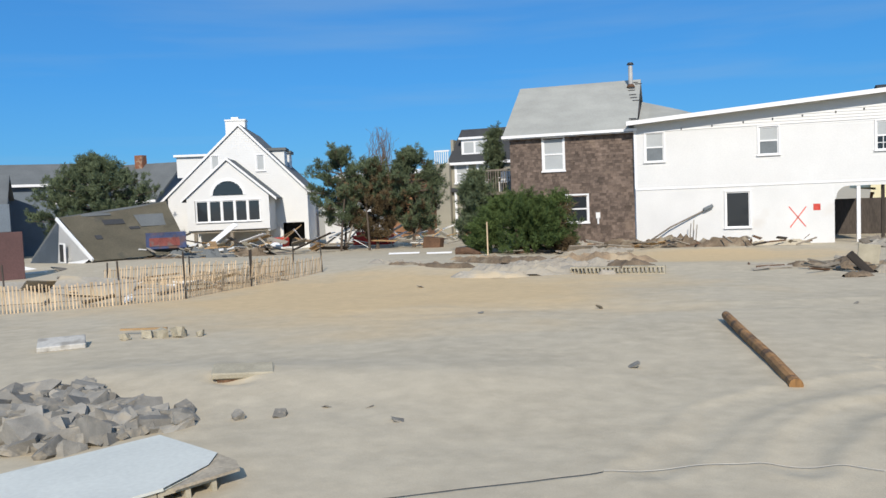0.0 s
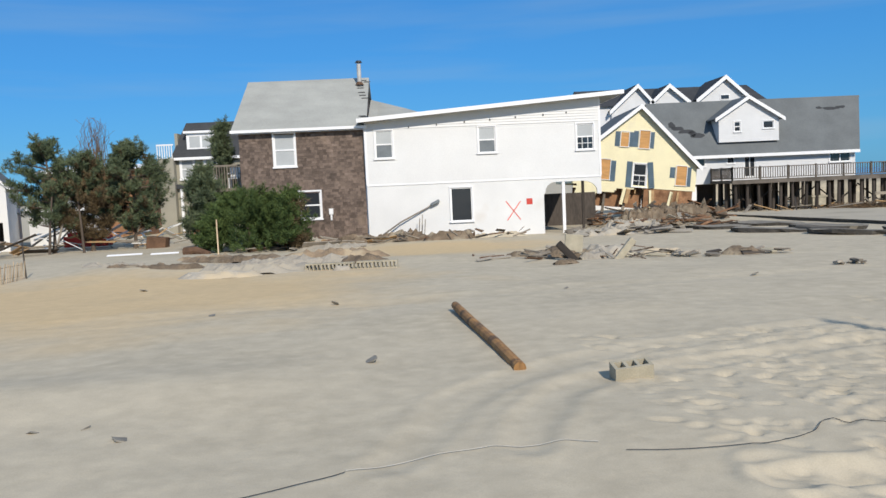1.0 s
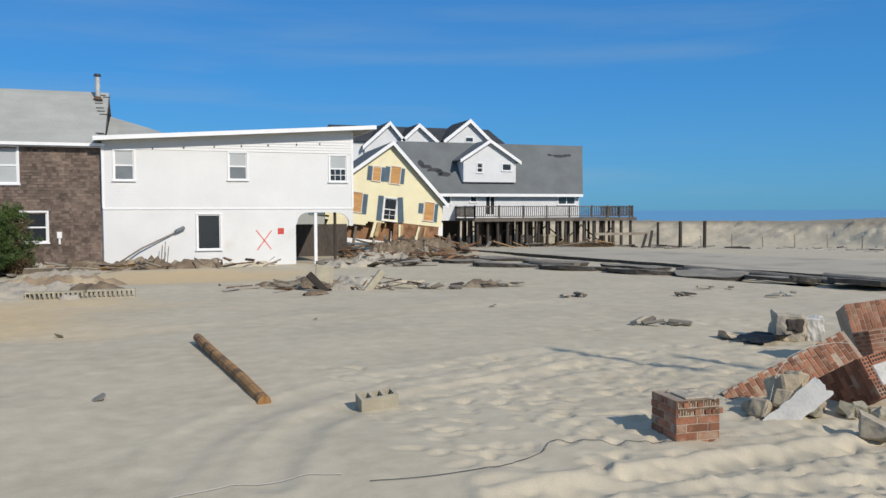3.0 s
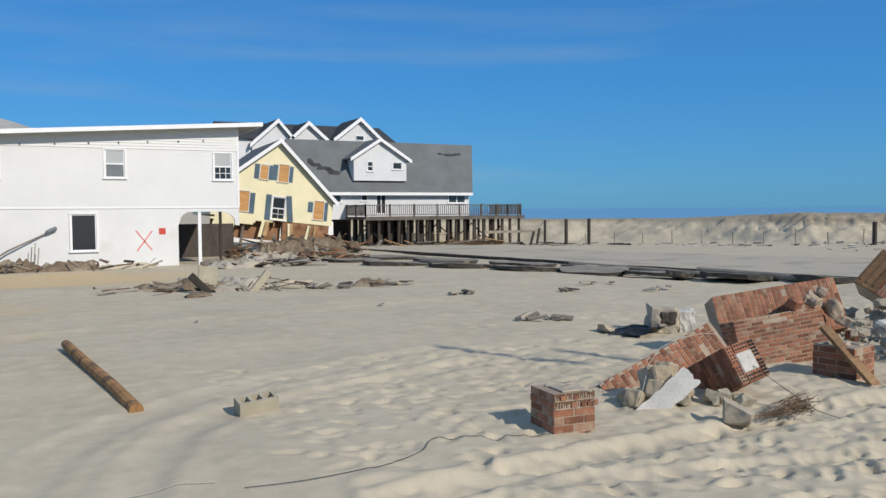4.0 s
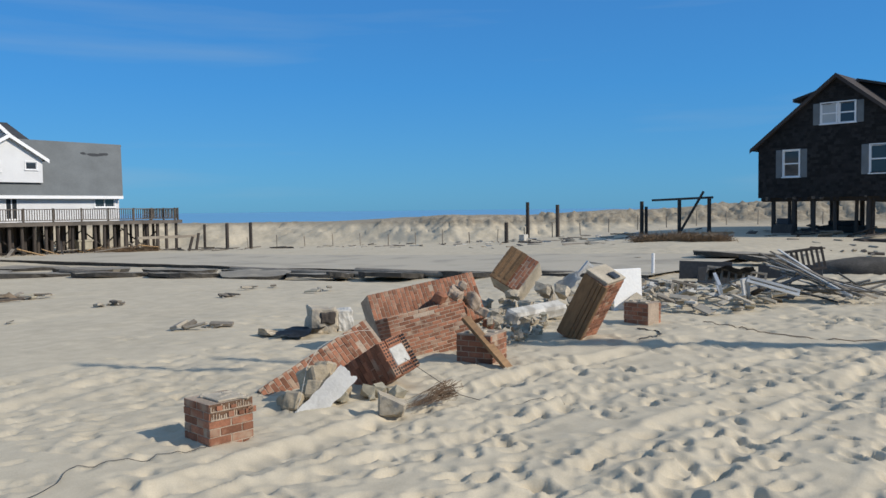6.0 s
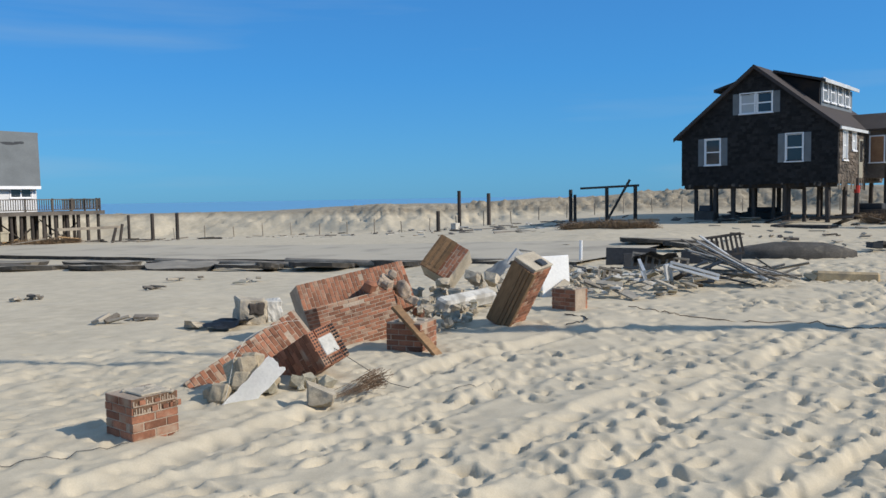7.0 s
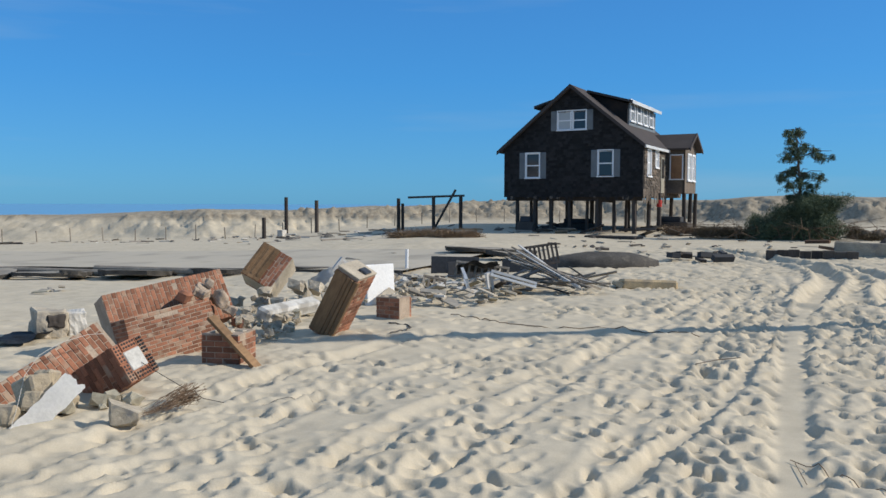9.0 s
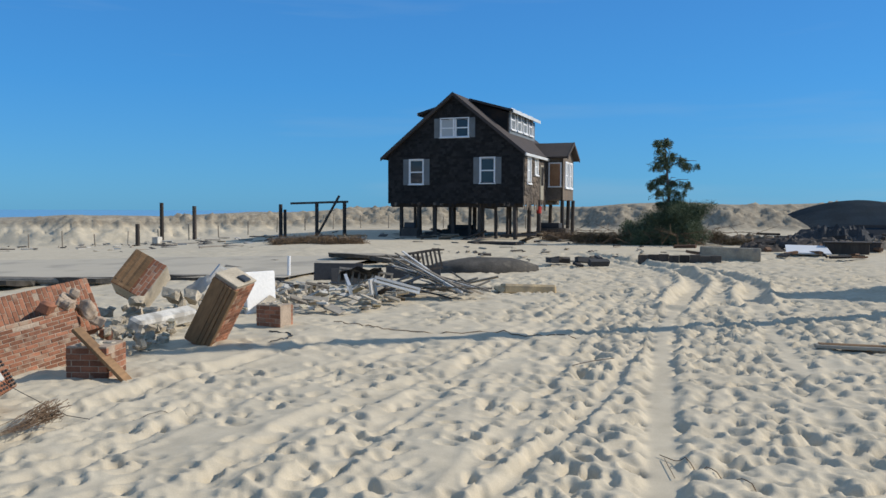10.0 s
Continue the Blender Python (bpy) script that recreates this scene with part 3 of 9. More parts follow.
rut(curve([(2.6, 4.6), (4.4, 2.9), (7.0, 2.7), (10.2, 1.9), (14, 1.2)]), 0.16, 0.028, 0.08, 0.5)
rut(curve([(2.2, 5.0), (3.5, 4.45), (5.6, 3.9), (8.1, 3.7), (11, 2.9)]), 0.15, 0.025, 0.08, 0.5)
rut(curve([(2.2, 4.75), (3.0, 4.8), (5.0, 4.88), (7.0, 4.9), (8.7, 4.85), (11.0, 4.3)]), 0.17, 0.045, 0.06, 0.5)
rut(curve([(3.2, -3.6), (7, -3.4), (12, -3.7), (18, -4.4), (25, -5.2)]), 0.14, 0.028, 0.08, 0.5)
rut(curve([(-0.3, 5.4), (0.0, 6.1), (0.55, 7.4), (2.2, 8.6), (5, 9.6)]), 0.22, 0.016, 0.15, 0.4)
rut(curve([(0.7, 5.6), (0.85, 6.2), (1.35, 7.25), (2.8, 7.95), (5, 8.5)]), 0.2, 0.022, 0.12, 0.4)
rut(curve([(-6, 12.6), (-1, 13.4), (4, 14.6), (9, 15.5)]), 0.35, 0.010, 0.2)
# low drift behind which the timber and the hollow block sit
HM += 0.10 * np.exp(-((HYY - 7.9 - 0.12 * (HXX + 2)) / 0.8) ** 2) * smooth((HXX + 9) / 3) * (1 - smooth((HXX + 2.5) / 2))

# washed-out hollow under a sunken slab
HM -= 0.07 * np.exp(-((HXX + 4.72) / 0.26) ** 2 - ((HYY - 7.18) / 0.13) ** 2)
steps = random.Random(3)


def prints(n, x0, x1, y0, y1, chance, lo, hi, grow=0.0):
    """Shallow shoe prints scattered over a patch, a little blurred with distance."""
    for i in range(n):
        x, y = steps.uniform(x0, x1), steps.uniform(y0, y1)
        i0, j0 = int((y - HY0) / HC), int((x - HX0) / HC)
        if not (14 < i0 < HH - 15 and 14 < j0 < HW - 15) or steps.random() > chance(x, y, i0, j0):
            continue
        k = grow * min(1.0, max(0.0, (x - 5.0) / 8.0))
        a, L, Wd = steps.gauss(-0.35, 0.8), steps.uniform(0.09, 0.14) + 0.04 * k, steps.uniform(0.045, 0.065) + 0.03 * k
        dep = steps.uniform(lo, hi + 0.016 * k) * (1.0 if steps.random() < 0.85 else 1.6)
        s = slice(i0 - 12, i0 + 13), slice(j0 - 12, j0 + 13)
        dx, dy = HXX[s] - x, HYY[s] - y
        u, v = (dx * math.cos(a) + dy * math.sin(a)) / L, (-dx * math.sin(a) + dy * math.cos(a)) / Wd
        r2 = u * u + v * v
        HM[s] += -dep * np.exp(-r2 ** 3) * (0.75 + 0.35 * np.clip(u, -1, 1)) + 0.22 * dep * np.exp(-((np.sqrt(r2) - 1.35) / 0.30) ** 2)


def trodden(x, y, i0, j0):
    c = 0.9 if y < 0.9 else 0.36 if y < 3.2 else 0.14
    if x > 14 and y < 4:
        c = max(c, 0.6)
    return BUSY[i0, j0] * c * (0.25 if noise.noise((x * 0.5, y * 0.5, 3.0)) < -0.12 else 1.0)


prints(46000, 2.0, 34, -8.3, 12, trodden, 0.008, 0.034, 1.0)
prints(2200, 1.8, 9.0, 3.9, 9.5, lambda x, y, *q: 0.8 if x > 3.2 else 0.35, 0.008, 0.026)
prints(1500, 3.5, 16, -7.0, 0.6, lambda *q: 0.85, 0.026, 0.060, 0.5)
prints(420, 3.2, 9.5, 0.2, 4.2, lambda *q: 0.8, 0.022, 0.052)


def press(pts, width, level):
    """A freshly rolled track: footprints are wiped out and the sand lies flat."""
    w = np.exp(-(nearest(pts, 0.8) / width) ** 6)
    HM[:] = HM * (1 - w) + level * w


press(curve([(3.4, -0.3), (5.75, -0.25), (10.65, -0.37), (14.4, -0.56), (19.4, -1.17), (22.5, -1.59), (26.5, -1.32), (29.7, 0.08), (33.3, 1.9)]), 0.15, -0.045)
press(curve([(10.5, -2.0), (14.5, -2.2), (19.8, -2.62), (22.1, -2.98), (24.8, -2.8), (26.8, -2.0), (30.4, 0.1)]), 0.13, -0.045)
press(curve([(5.2, 0.9), (8.4, 0.3), (11.4, 0.0), (15.1, -0.29), (20.6, -0.57), (25.1, -0.27)]), 0.07, -0.04)


for far in (curve([(17.0, -0.85), (19.4, -1.17), (22.5, -1.59), (26.5, -1.32), (29.7, 0.08), (33.3, 1.9)]), curve([(17.5, -2.4), (19.8, -2.62), (22.1, -2.98), (24.8, -2.8), (26.8, -2.0), (30.4, 0.1)])):
    rut(far, 0.28, 0.09, 0.03, 1.1)
    press(far, 0.20, -0.11)


def fine_z(x, y):
    fx, fy = (x - HX0) / HC, (y - HY0) / HC
    ok = (fx > 1) & (fx < HW - 3) & (fy > 1) & (fy < HH - 3)
    fx, fy = np.clip(fx, 1, HW - 3), np.clip(fy, 1, HH - 3)
    j, i = fx.astype(int), fy.astype(int)
    u, v = fx - j, fy - i
    h = (HM[i, j] * (1 - u) + HM[i, j + 1] * u) * (1 - v) + (HM[i + 1, j] * (1 - u) + HM[i + 1, j + 1] * u) * v
    edge = np.minimum(np.minimum(fx - 1, HW - 3 - fx), np.minimum(fy - 1, HH - 3 - fy)) / 120
    return h * ok * smooth(edge)


DUNE = [(-140, 90, 2.5), (-116, 68, 2.6), (-106, 63, 2.62), (-101, 62, 2.5), (-96, 60, 2.42), (-89, 60, 2.45), (-86, 63, 2.2), (-80, 65, 2.35), (-75, 65, 2.3), (-71, 65, 2.05), (-67, 64, 1.78),
        (-62, 63, 1.6), (-57, 63, 1.42), (-52, 62, 1.42), (-47, 66, 1.15), (-44, 68, 0.98), (-41, 70, 0.92), (-35, 73, 0.9), (-30, 76, 0.95), (-24, 79, 0.95), (-17, 84, 0.9), (-10, 95, -0.6)]


def big_z(x, y, az, d):
    """Dunes, the shore behind them, mounds and hollows."""
    z = base_z(x, y)
    a = np.array([r[0] for r in DUNE], float)
    rc, zc = np.interp(az, a, [r[1] for r in DUNE]), np.interp(az, a, [r[2] for r in DUNE])
    sea = smooth((-az - 10) / 6) * smooth((az + 170) / 20)
    low = np.array([noise.noise((p * 0.16, q * 0.16, 0.0)) + 0.5 * noise.noise((p * 0.42, q * 0.42, 5.0)) if 40 < r < 110 else 0.0 for p, q, r in zip(x, y, d)])
    high = np.array([0.45 * noise.noise((p * 0.7, q * 0.7, 9.0)) + 0.55 * (0.28 - abs(noise.noise((p * 1.5, q * 1.5, 4.0)))) + 0.60 * noise.noise((p * 2.3, q * 2.3, 2.0)) if 40 < r < 110 else 0.0 for p, q, r in zip(x, y, d)])
    rcl = rc + 1.8 * low + 0.45 * high
    u = (d - rcl)
    face = np.where(u < 0, smooth((u + 6.5) / 6.0), 1 - smooth((u - 2.5) / 30.0) * 1.0)
    crest = zc - 0.02 + 0.14 * low + 0.03 * high
    zd = z + (crest - z) * face + (0.20 * low + 0.85 * high) * smooth((u + 7) / 4) * (1 - smooth((u + 2.6) / 2.2))
    shore = -5.0 * smooth((d - rc - 3) / 35)
    zsea = np.where(u < 0, zd, (crest) * (1 - smooth((d - rc - 3) / 35)) + shore)
    z = z * (1 - sea) + zsea * sea
    # wash-out beside the road and sand banked up under the dark house
    side = np.exp(-((x - 17.6) / 1.3) ** 2) * smooth((y - 10) / 4) * (1 - smooth((y - 38) / 6))
    z = z - 0.12 * side
    z = z + 0.12 * np.exp(-((x - 33) / 6) ** 2) * smooth((y - 6) / 4) * (1 - smooth((y - 40) / 10))
    # ridge of washed soil behind the fence and before the houses
    z = z + 0.22 * np.exp(-((y - 27 + 0.25 * (x + 14)) / 4.0) ** 2) * (1 - smooth((x + 9) / 5)) * smooth((x + 40) / 8)
    z = z + 0.10 * np.exp(-((y - 22.5) / 1.6) ** 2) * (1 - smooth((x - 2) / 3)) * smooth((x + 12) / 4)
    return z


def ground():
    inner = np.concatenate([np.arange(-109.0, -46.0, 0.21), np.arange(-46.0, 49.01, 0.32)])
    outer = np.concatenate([np.arange(49.29 + 2.5, 251 - 2.5, 3.2)])
    azs = np.concatenate([inner, outer])
    ds = np.concatenate([[0.35, 0.8, 1.3, 1.8], np.exp(np.arange(math.log(2.2), math.log(105), 0.0045)), [112, 122, 140, 170, 220, 300, 450, 700, 1100, 1800, 2800, 4200]])
    A, D = np.meshgrid(np.radians(azs), ds)
    X, Y = (-D * np.sin(A)).ravel(), (D * np.cos(A)).ravel()
    AZ = np.degrees(A).ravel()
    AZ = np.where(AZ > 180, AZ - 360, AZ)
    Z = big_z(X, Y, AZ, D.ravel()) + fine_z(X, Y)
    n, k = len(azs), len(ds)
    V = np.column_stack([X, Y, Z])
    V = np.vstack([V, [[0, 0, Z[:n].mean()]]])
    i, j = np.meshgrid(np.arange(k - 1), np.arange(n), indexing="ij")
    j2 = (j + 1) % n
    Q = np.stack([i * n + j, i * n + j2, (i + 1) * n + j2, (i + 1) * n + j], -1).reshape(-1, 4)
    F = [*map(tuple, Q.tolist())] + [(n * k, (q + 1) % n, q) for q in range(n)]
    me = bpy.data.meshes.new("ground")
    me.from_pydata(V.tolist(), [], F)
    me.polygons.foreach_set("use_smooth", np.ones(len(me.polygons), bool))
    me.materials.append(M_SAND)
    me.update()
    return tagged(new("ground", me), "pale beach sand, trodden and rutted, washed over a storm-wrecked lot", "sand", kind="structure")


ground()
bm = bmesh.new()
ring = [(-20, 88), (-35, 100), (-60, 92), (-90, 92), (-115, 95), (-140, 120), (-165, 160)]
va = [bm.verts.new((r * math.sin(radians(-a)), r * math.cos(radians(a)), -2.2)) for a, r in ring]
vb = [bm.verts.new((4600 * math.sin(radians(-a)), 4600 * math.cos(radians(a)), -2.2)) for a, r in ring]
for i in range(len(ring) - 1):
    bm.faces.new((va[i], va[i + 1], vb[i + 1], vb[i]))
single("water", bm, M_SEA, "blue open sea behind the dunes", "sea", kind="structure")


# ---- road ----
def road():
    bm = bmesh.new()
    r = random.Random(11)
    rows = []
    for i in range(61):
        y = 9.0 + i * 0.65
        xl = 19.7 - 0.045 * (y - 14) + 0.35 * noise.noise((y * 0.45, 3.1, 0)) + 0.18 * noise.noise((y * 1.7, 1.0, 0))
        xs = [xl, xl + 0.5, xl + 2, xl + 4, xl + 6, xl + 8.2]
        row = []
        for q, x in enumerate(xs):
            row.append((x, y, gz(x, y) + (0.10 if q < 4 else 0.14) + (0.03 * noise.noise((x * 0.8, y * 0.8, 2)) if q else 0.0)))
        rows.append(row)
    top = [[bm.verts.new(p) for p in row] for row in rows]
    low = [bm.verts.new((row[0][0] + 0.04, row[0][1], row[0][2] - 0.32)) for row in rows]
    for a, b, la, lb in zip(top, top[1:], low, low[1:]):
        for q in range(5):
            bm.faces.new((a[q], a[q + 1], b[q + 1], b[q]))
        bm.faces.new((a[0], b[0], lb, la))
    ob = single("road", bm, M_ASPH, "sand-dusted asphalt road with a broken undercut edge", "road", kind="structure")
    ob.data.materials.append(M_ASPHE)
    for p in ob.data.polygons:
        if abs(p.normal.z) < 0.5:
            p.material_index = 1


road()


# ---- white shed-roofed house ----
def white_house():
    h = thing("white_house", "white two-storey beach house with a sloping roof and red cross", "house", Matrix.Translation((0, 34.5, 0)))
    x0, x1, xs, zb, zm, dep = -2.1, 8.05, 5.53, -0.65, 2.02, 8.5
    top = lambda x: 4.62 + (x - x0) * 0.068
    wins = [(-1.66, 3.16, 0.74, 1.2), (2.77, 3.22, 0.74, 1.12), (7.02, 3.18, 0.74, 1.12)]
    holes = [(x, x + w, z, z + hh) for x, z, w, hh in wins]
    low = [(1.48, 2.40, 0.32, 1.78)]
    bm = holed(zb, zm, lambda z: (x0, xs), low, 0.0, 0.2)
    part("lower_wall", bm, M_STUCCO, h, "white-painted masonry lower storey")
    bm2 = holed(zm, 4.62, lambda z: (x0, x1), holes, 0.0, 0.18)
    prism(bm2, [(x0, 4.62), (x1, 4.62), (x1, top(x1) + 0.1), (x0, top(x0) + 0.1)], 0.0, 0.18)
    part("upper_wall", bm2, M_WHITE, h)
    lapped("siding", h, M_WHITE, zm, 4.4, 0.115, lambda z: (x0, x1), holes=holes, lip=0.012, y=-0.002)
    lapped("top_siding", h, M_WHITE, 4.4, top(x1) + 0.05, 0.115, lambda z: (x0 if z < 4.68 else x0 + (z - 4.66) / 0.068, x1), holes=[], lip=0.03, y=-0.006)
    # side and back walls, floor over the carport
    part("side_wall", boxes((x0, x0 + 0.18, 0.18, dep, zb, 4.6)), M_STUCCO, h)
    part("carport_wall", boxes((xs - 0.2, xs, 0.2, dep, zb, zm - 0.02)), M_STUCCO, h)
    part("side_wall", boxes((x1 - 0.18, x1, 0.18, dep, zm, 5.2)), M_WHITE, h)
    part("back_wall", boxes((x0, x1, dep - 0.2, dep, zm, 4.8)), M_STUCCO, h)
    part("back_wall", boxes((x0, xs, dep - 0.2, dep, zb, zm - 0.002)), M_STUCCO, h)
    # underside painted near-black, carrying the carport's shade
    part("floor_slab", boxes((x0 + 0.2, x1, 0.2, dep - 0.2, zm - 0.12, zm - 0.01)), M_SHADEIN, h, "upper floor underside, carport shade painted near-black")
    # roof with deep white fascia
    bm = bmesh.new()
    za, zb2 = top(-2.35) + 0.10, top(8.95) + 0.10
    prism(bm, [(-2.35, za), (8.95, zb2), (8.95, zb2 + 0.12), (-2.35, za + 0.12)], -0.55, dep + 0.3)
    part("roof", bm, M_ROOF_LT, h)
    bm = bmesh.new()
    prism(bm, [(-2.38, za - 0.02), (8.99, zb2 - 0.02), (8.99, zb2 + 0.15), (-2.38, za + 0.15)], -0.59, -0.552)
    prism(bm, [(8.952, zb2 - 0.02), (8.99, zb2 - 0.02), (8.99, zb2 + 0.15), (8.952, zb2 + 0.15)], -0.55, dep + 0.3)
    part("fascia", bm, M_TRIM, h, "wide white fascia board")
    bm = bmesh.new()
    prism(bm, [(x0, zm - 0.03), (x1, zm - 0.03), (x1, zm + 0.03), (x0, zm + 0.03)], -0.03, -0.004)
    box(bm, x0 - 0.02, x0 + 0.07, -0.03, 0.0, zm + 0.03, 4.6)
    box(bm, x1 - 0.07, x1 + 0.02, -0.03, 0.0, zm + 0.03, top(x1))
    part("trim", bm, M_TRIM, h)
    for (x, z, w, hh), kind in zip(wins, (0, 0, 2)):
        wn_ = window(h, x, z, w, hh, grid=kind, behind=M_CURTAIN if not kind else None, trim=0.05)
        if kind:
            part("blind", boxes((x + 0.05, x + w - 0.05, 0.012, 0.018, z + hh * 0.52, z + hh - 0.05)), M_CURTAIN, wn_)
        else:
            part("insect_screen", boxes((x + 0.05, x + w - 0.05, 0.010, 0.014, z + 0.05, z + hh * 0.48)), M_SHUTGRAY, wn_)
    window(h, 1.48, 0.32, 0.92, 1.46, sash=False, trim=0.05)
    # arch before the carport and its post
    bm = bmesh.new()
    pts = [(xs, zm - 0.02), (xs, 1.28)]
    for k in range(9):
        a = math.pi - k * math.pi / 2 / 8
        pts.append((6.05 + 0.45 * math.cos(a), 1.42 + 0.42 * math.sin(a)))
    for k in range(9):
        a = math.pi / 2 - k * math.pi / 2 / 8
        pts.append((7.2 + 0.66 * math.cos(a), 1.40 + 0.44 * math.sin(a)))
    pts += [(7.86, 1.26), (x1, 1.26), (x1, zm - 0.02)]
    prism(bm, pts, 0.0, 0.12)
    part("arch", bm, M_WHITE, h, "white arched beam over the carport")
    part("post", boxes((6.33, 6.46, 0.02, 0.12, zb, 1.84)), M_TRIM, h)
    part("post", boxes((7.92, 8.04, 3.5, 3.62, zb, zm - 0.12)), M_PILE, h, "dark carport post")
    # added screen in a dark colour that stands for the carport's deep shade
    part("carport_back", boxes((xs, x1 + 1.5, dep - 0.6, dep - 0.4, zb, 1.2)), M_PILE, h, "dark screen added for the shade deep in the carport")
    # marks sprayed by search crews
    bm = bmesh.new()
    for a, b in (((3.86, 1.10), (4.48, 0.28)), ((4.50, 1.08), (3.90, 0.26))):
        d = Vector((b[0] - a[0], 0, b[1] - a[1]))
        box(bm, 0, d.length, -0.0025, 0.0, -0.022, 0.022, m=basis((a[0], -0.003, a[1]), d, (0, -1, 0)) @ Matrix.Rotation(radians(90), 4, "X"))
    part("spray_cross", bm, M_SPRAY, h, "red spray-painted cross")
    part("notice", boxes((4.76, 5.02, -0.008, -0.001, 0.92, 1.18)), M_REDP, h, "red paper notice stuck to the wall")
    for k in range(4):
        part("notice_line", boxes((4.79, 4.79 + (0.20, 0.15, 0.18, 0.12)[k], -0.010, -0.0085, 1.12 - k * 0.05, 1.135 - k * 0.05)), M_SPRAY, h)
    for x in (-0.2, 1.0, 2.2, 3.3, 4.4, 5.6, 6.6):
        part("fixing", boxes((x - 0.025, x + 0.025, -0.05, -0.03, 4.42 + x * 0.05, 4.50 + x * 0.05)), M_DARKMET, h)
    return h


white_house()


# ---- brown shingled house ----
def brown_house():
    h = thing("shingled_house", "brown cedar-shingled beach house with a pale gray roof and metal flue", "house", Matrix.Translation((0, 34.72, 0)))
    x0, x1, zb, ze, dep = -7.48, -2.14, -0.7, 4.5, 8.2
    holes = [(-6.0, -5.13, 3.01, 4.41), (-5.04, -4.15, 0.72, 1.88)]
    part("wall", holed(zb, ze, lambda z: (x0, x1), holes, 0.0, 0.2), M_SHINGLE, h)
    lapped("shingles", h, M_SHINGLE, zb, ze, 0.115, lambda z: (x0, x1), holes=holes, piece=0.14, lip=0.018, y=-0.002, rough=0.006)
    side = Matrix.Translation((x0, 0, 0)) @ Matrix.Rotation(radians(-90), 4, "Z")
    part("side_wall", holed(zb, 7.1, gable(-dep, 0, ze, -dep / 2, 7.05), [], 0.0, 0.2), M_SHINGLE, h, m=side)
    lapped("side_shingles", h, M_SHINGLE, zb, 7.0, 0.14, gable(-dep, 0, ze, -dep / 2, 7.05), holes=[], piece=0.17, lip=0.02, y=-0.002, m=side)
    part("end_wall", holed(zb, 7.1, gable(0.2, dep, ze, dep / 2, 7.05), [], 0.0, 0.2), M_SHINGLE, h, m=Matrix.Translation((x1, 0, 0)) @ Matrix.Rotation(radians(90), 4, "Z"))
    part("back_wall", boxes((x0 + 0.2, x1 - 0.2, dep - 0.2, dep, zb, ze)), M_SHINGLE, h)
    bm = bmesh.new()
    ev = 4.58
    sheet(bm, [(-7.75, -0.3, ev), (x1 + 0.14, -0.3, ev), (x1 + 0.14, 4.1, 7.2), (-7.75, 4.1, 7.2)], 0.12)
    part("roof", bm, M_ROOF_LT, h, "pale gray shingle roof slope")
    bm = bmesh.new()
    sheet(bm, [(-7.75, 8.5, ev), (x1 + 0.14, 8.5, ev), (x1 + 0.14, 4.104, 7.2), (-7.75, 4.104, 7.2)], 0.12)
    part("roof", bm, M_ROOF_LT, h)
    part("gutter", boxes((-7.78, x1 + 0.16, -0.36, -0.31, ev - 0.10, ev + 0.02), (-7.74, x1 + 0.1, -0.3, 0.0, ev - 0.14, ev - 0.12)), M_TRIM, h, "white fascia and gutter")
    bm = bmesh.new()
    sheet(bm, [(x1 + 0.15, 1.2, 5.0), (0.9, 1.2, 5.0), (-0.3, 4.6, 5.72), (x1 + 0.15, 4.6, 6.2)], 0.1)
    part("rear_roof", bm, M_ROOF_LT, h)
    r = random.Random(5)
    for k in range(9):
        y = 0.4 + 3.6 * r.random()
        z = ev + (y + 0.3) / 4.4 * (7.2 - ev)
        x = x1 + 0.13 - r.uniform(0.0, 0.35)
        box_m = basis((x, y, z + 0.012), (1, 0, 0), (0, -(7.2 - ev), 4.4))
        part("torn_shingle", boxes((-0.18, 0.12, -0.035, 0.035, -0.006, 0.01), m=box_m), M_ROOF_DK, h)
    flue = part("flue", tube([(-2.42, 3.4, 6.75), (-2.42, 3.4, 7.75)], 0.10, 12), M_ALU, h, "rusted metal stove flue")
    part("collar", tube([(-2.42, 3.4, 6.78), (-2.42, 3.4, 6.92)], 0.20, 12, 0.12), M_RUST, flue)
    part("cap", tube([(-2.42, 3.4, 7.80), (-2.42, 3.4, 7.84), (-2.42, 3.4, 7.90)], 0.17, 12, 0.12), M_DARKMET, flue)
    window(h, -6.0, 3.01, 0.87, 1.40, behind=M_CURTAIN, trim=0.07)
    window(h, -5.04, 0.72, 0.89, 1.16, trim=0.07)
    part("meter_box", boxes((-3.80, -3.62, -0.11, -0.02, 0.86, 1.12), (-3.75, -3.67, -0.09, -0.02, 0.62, 0.86), bev=0.01), M_SHELL, h, "white electric meter box")
    part("corner_trim", boxes((x1 - 0.02, x1 + 0.03, -0.03, 0.05, zb, 4.5)), M_TRIM, h)
    # rear balcony
    fl = part("balcony", boxes((-9.0, -7.52, 1.3, 3.4, 2.06, 2.2)), M_WOOD, h, "gray wooden balcony with a rail")
    part("rail", boxes((-9.0, -7.52, 1.3, 1.36, 3.16, 3.24), (-9.0, -8.94, 1.3, 3.4, 3.16, 3.24)), M_WOOD, fl)
    for k in range(13):
        x = -8.98 + k * 0.118
        part("baluster", boxes((x, x + 0.035, 1.31, 1.345, 2.2, 3.16)), M_WOOD, fl)
    for x in (-8.9, -7.7):
        part("post", boxes((x, x + 0.1, 1.4, 1.5, zb, 2.06)), M_WOOD, fl)
    return h


brown_house()


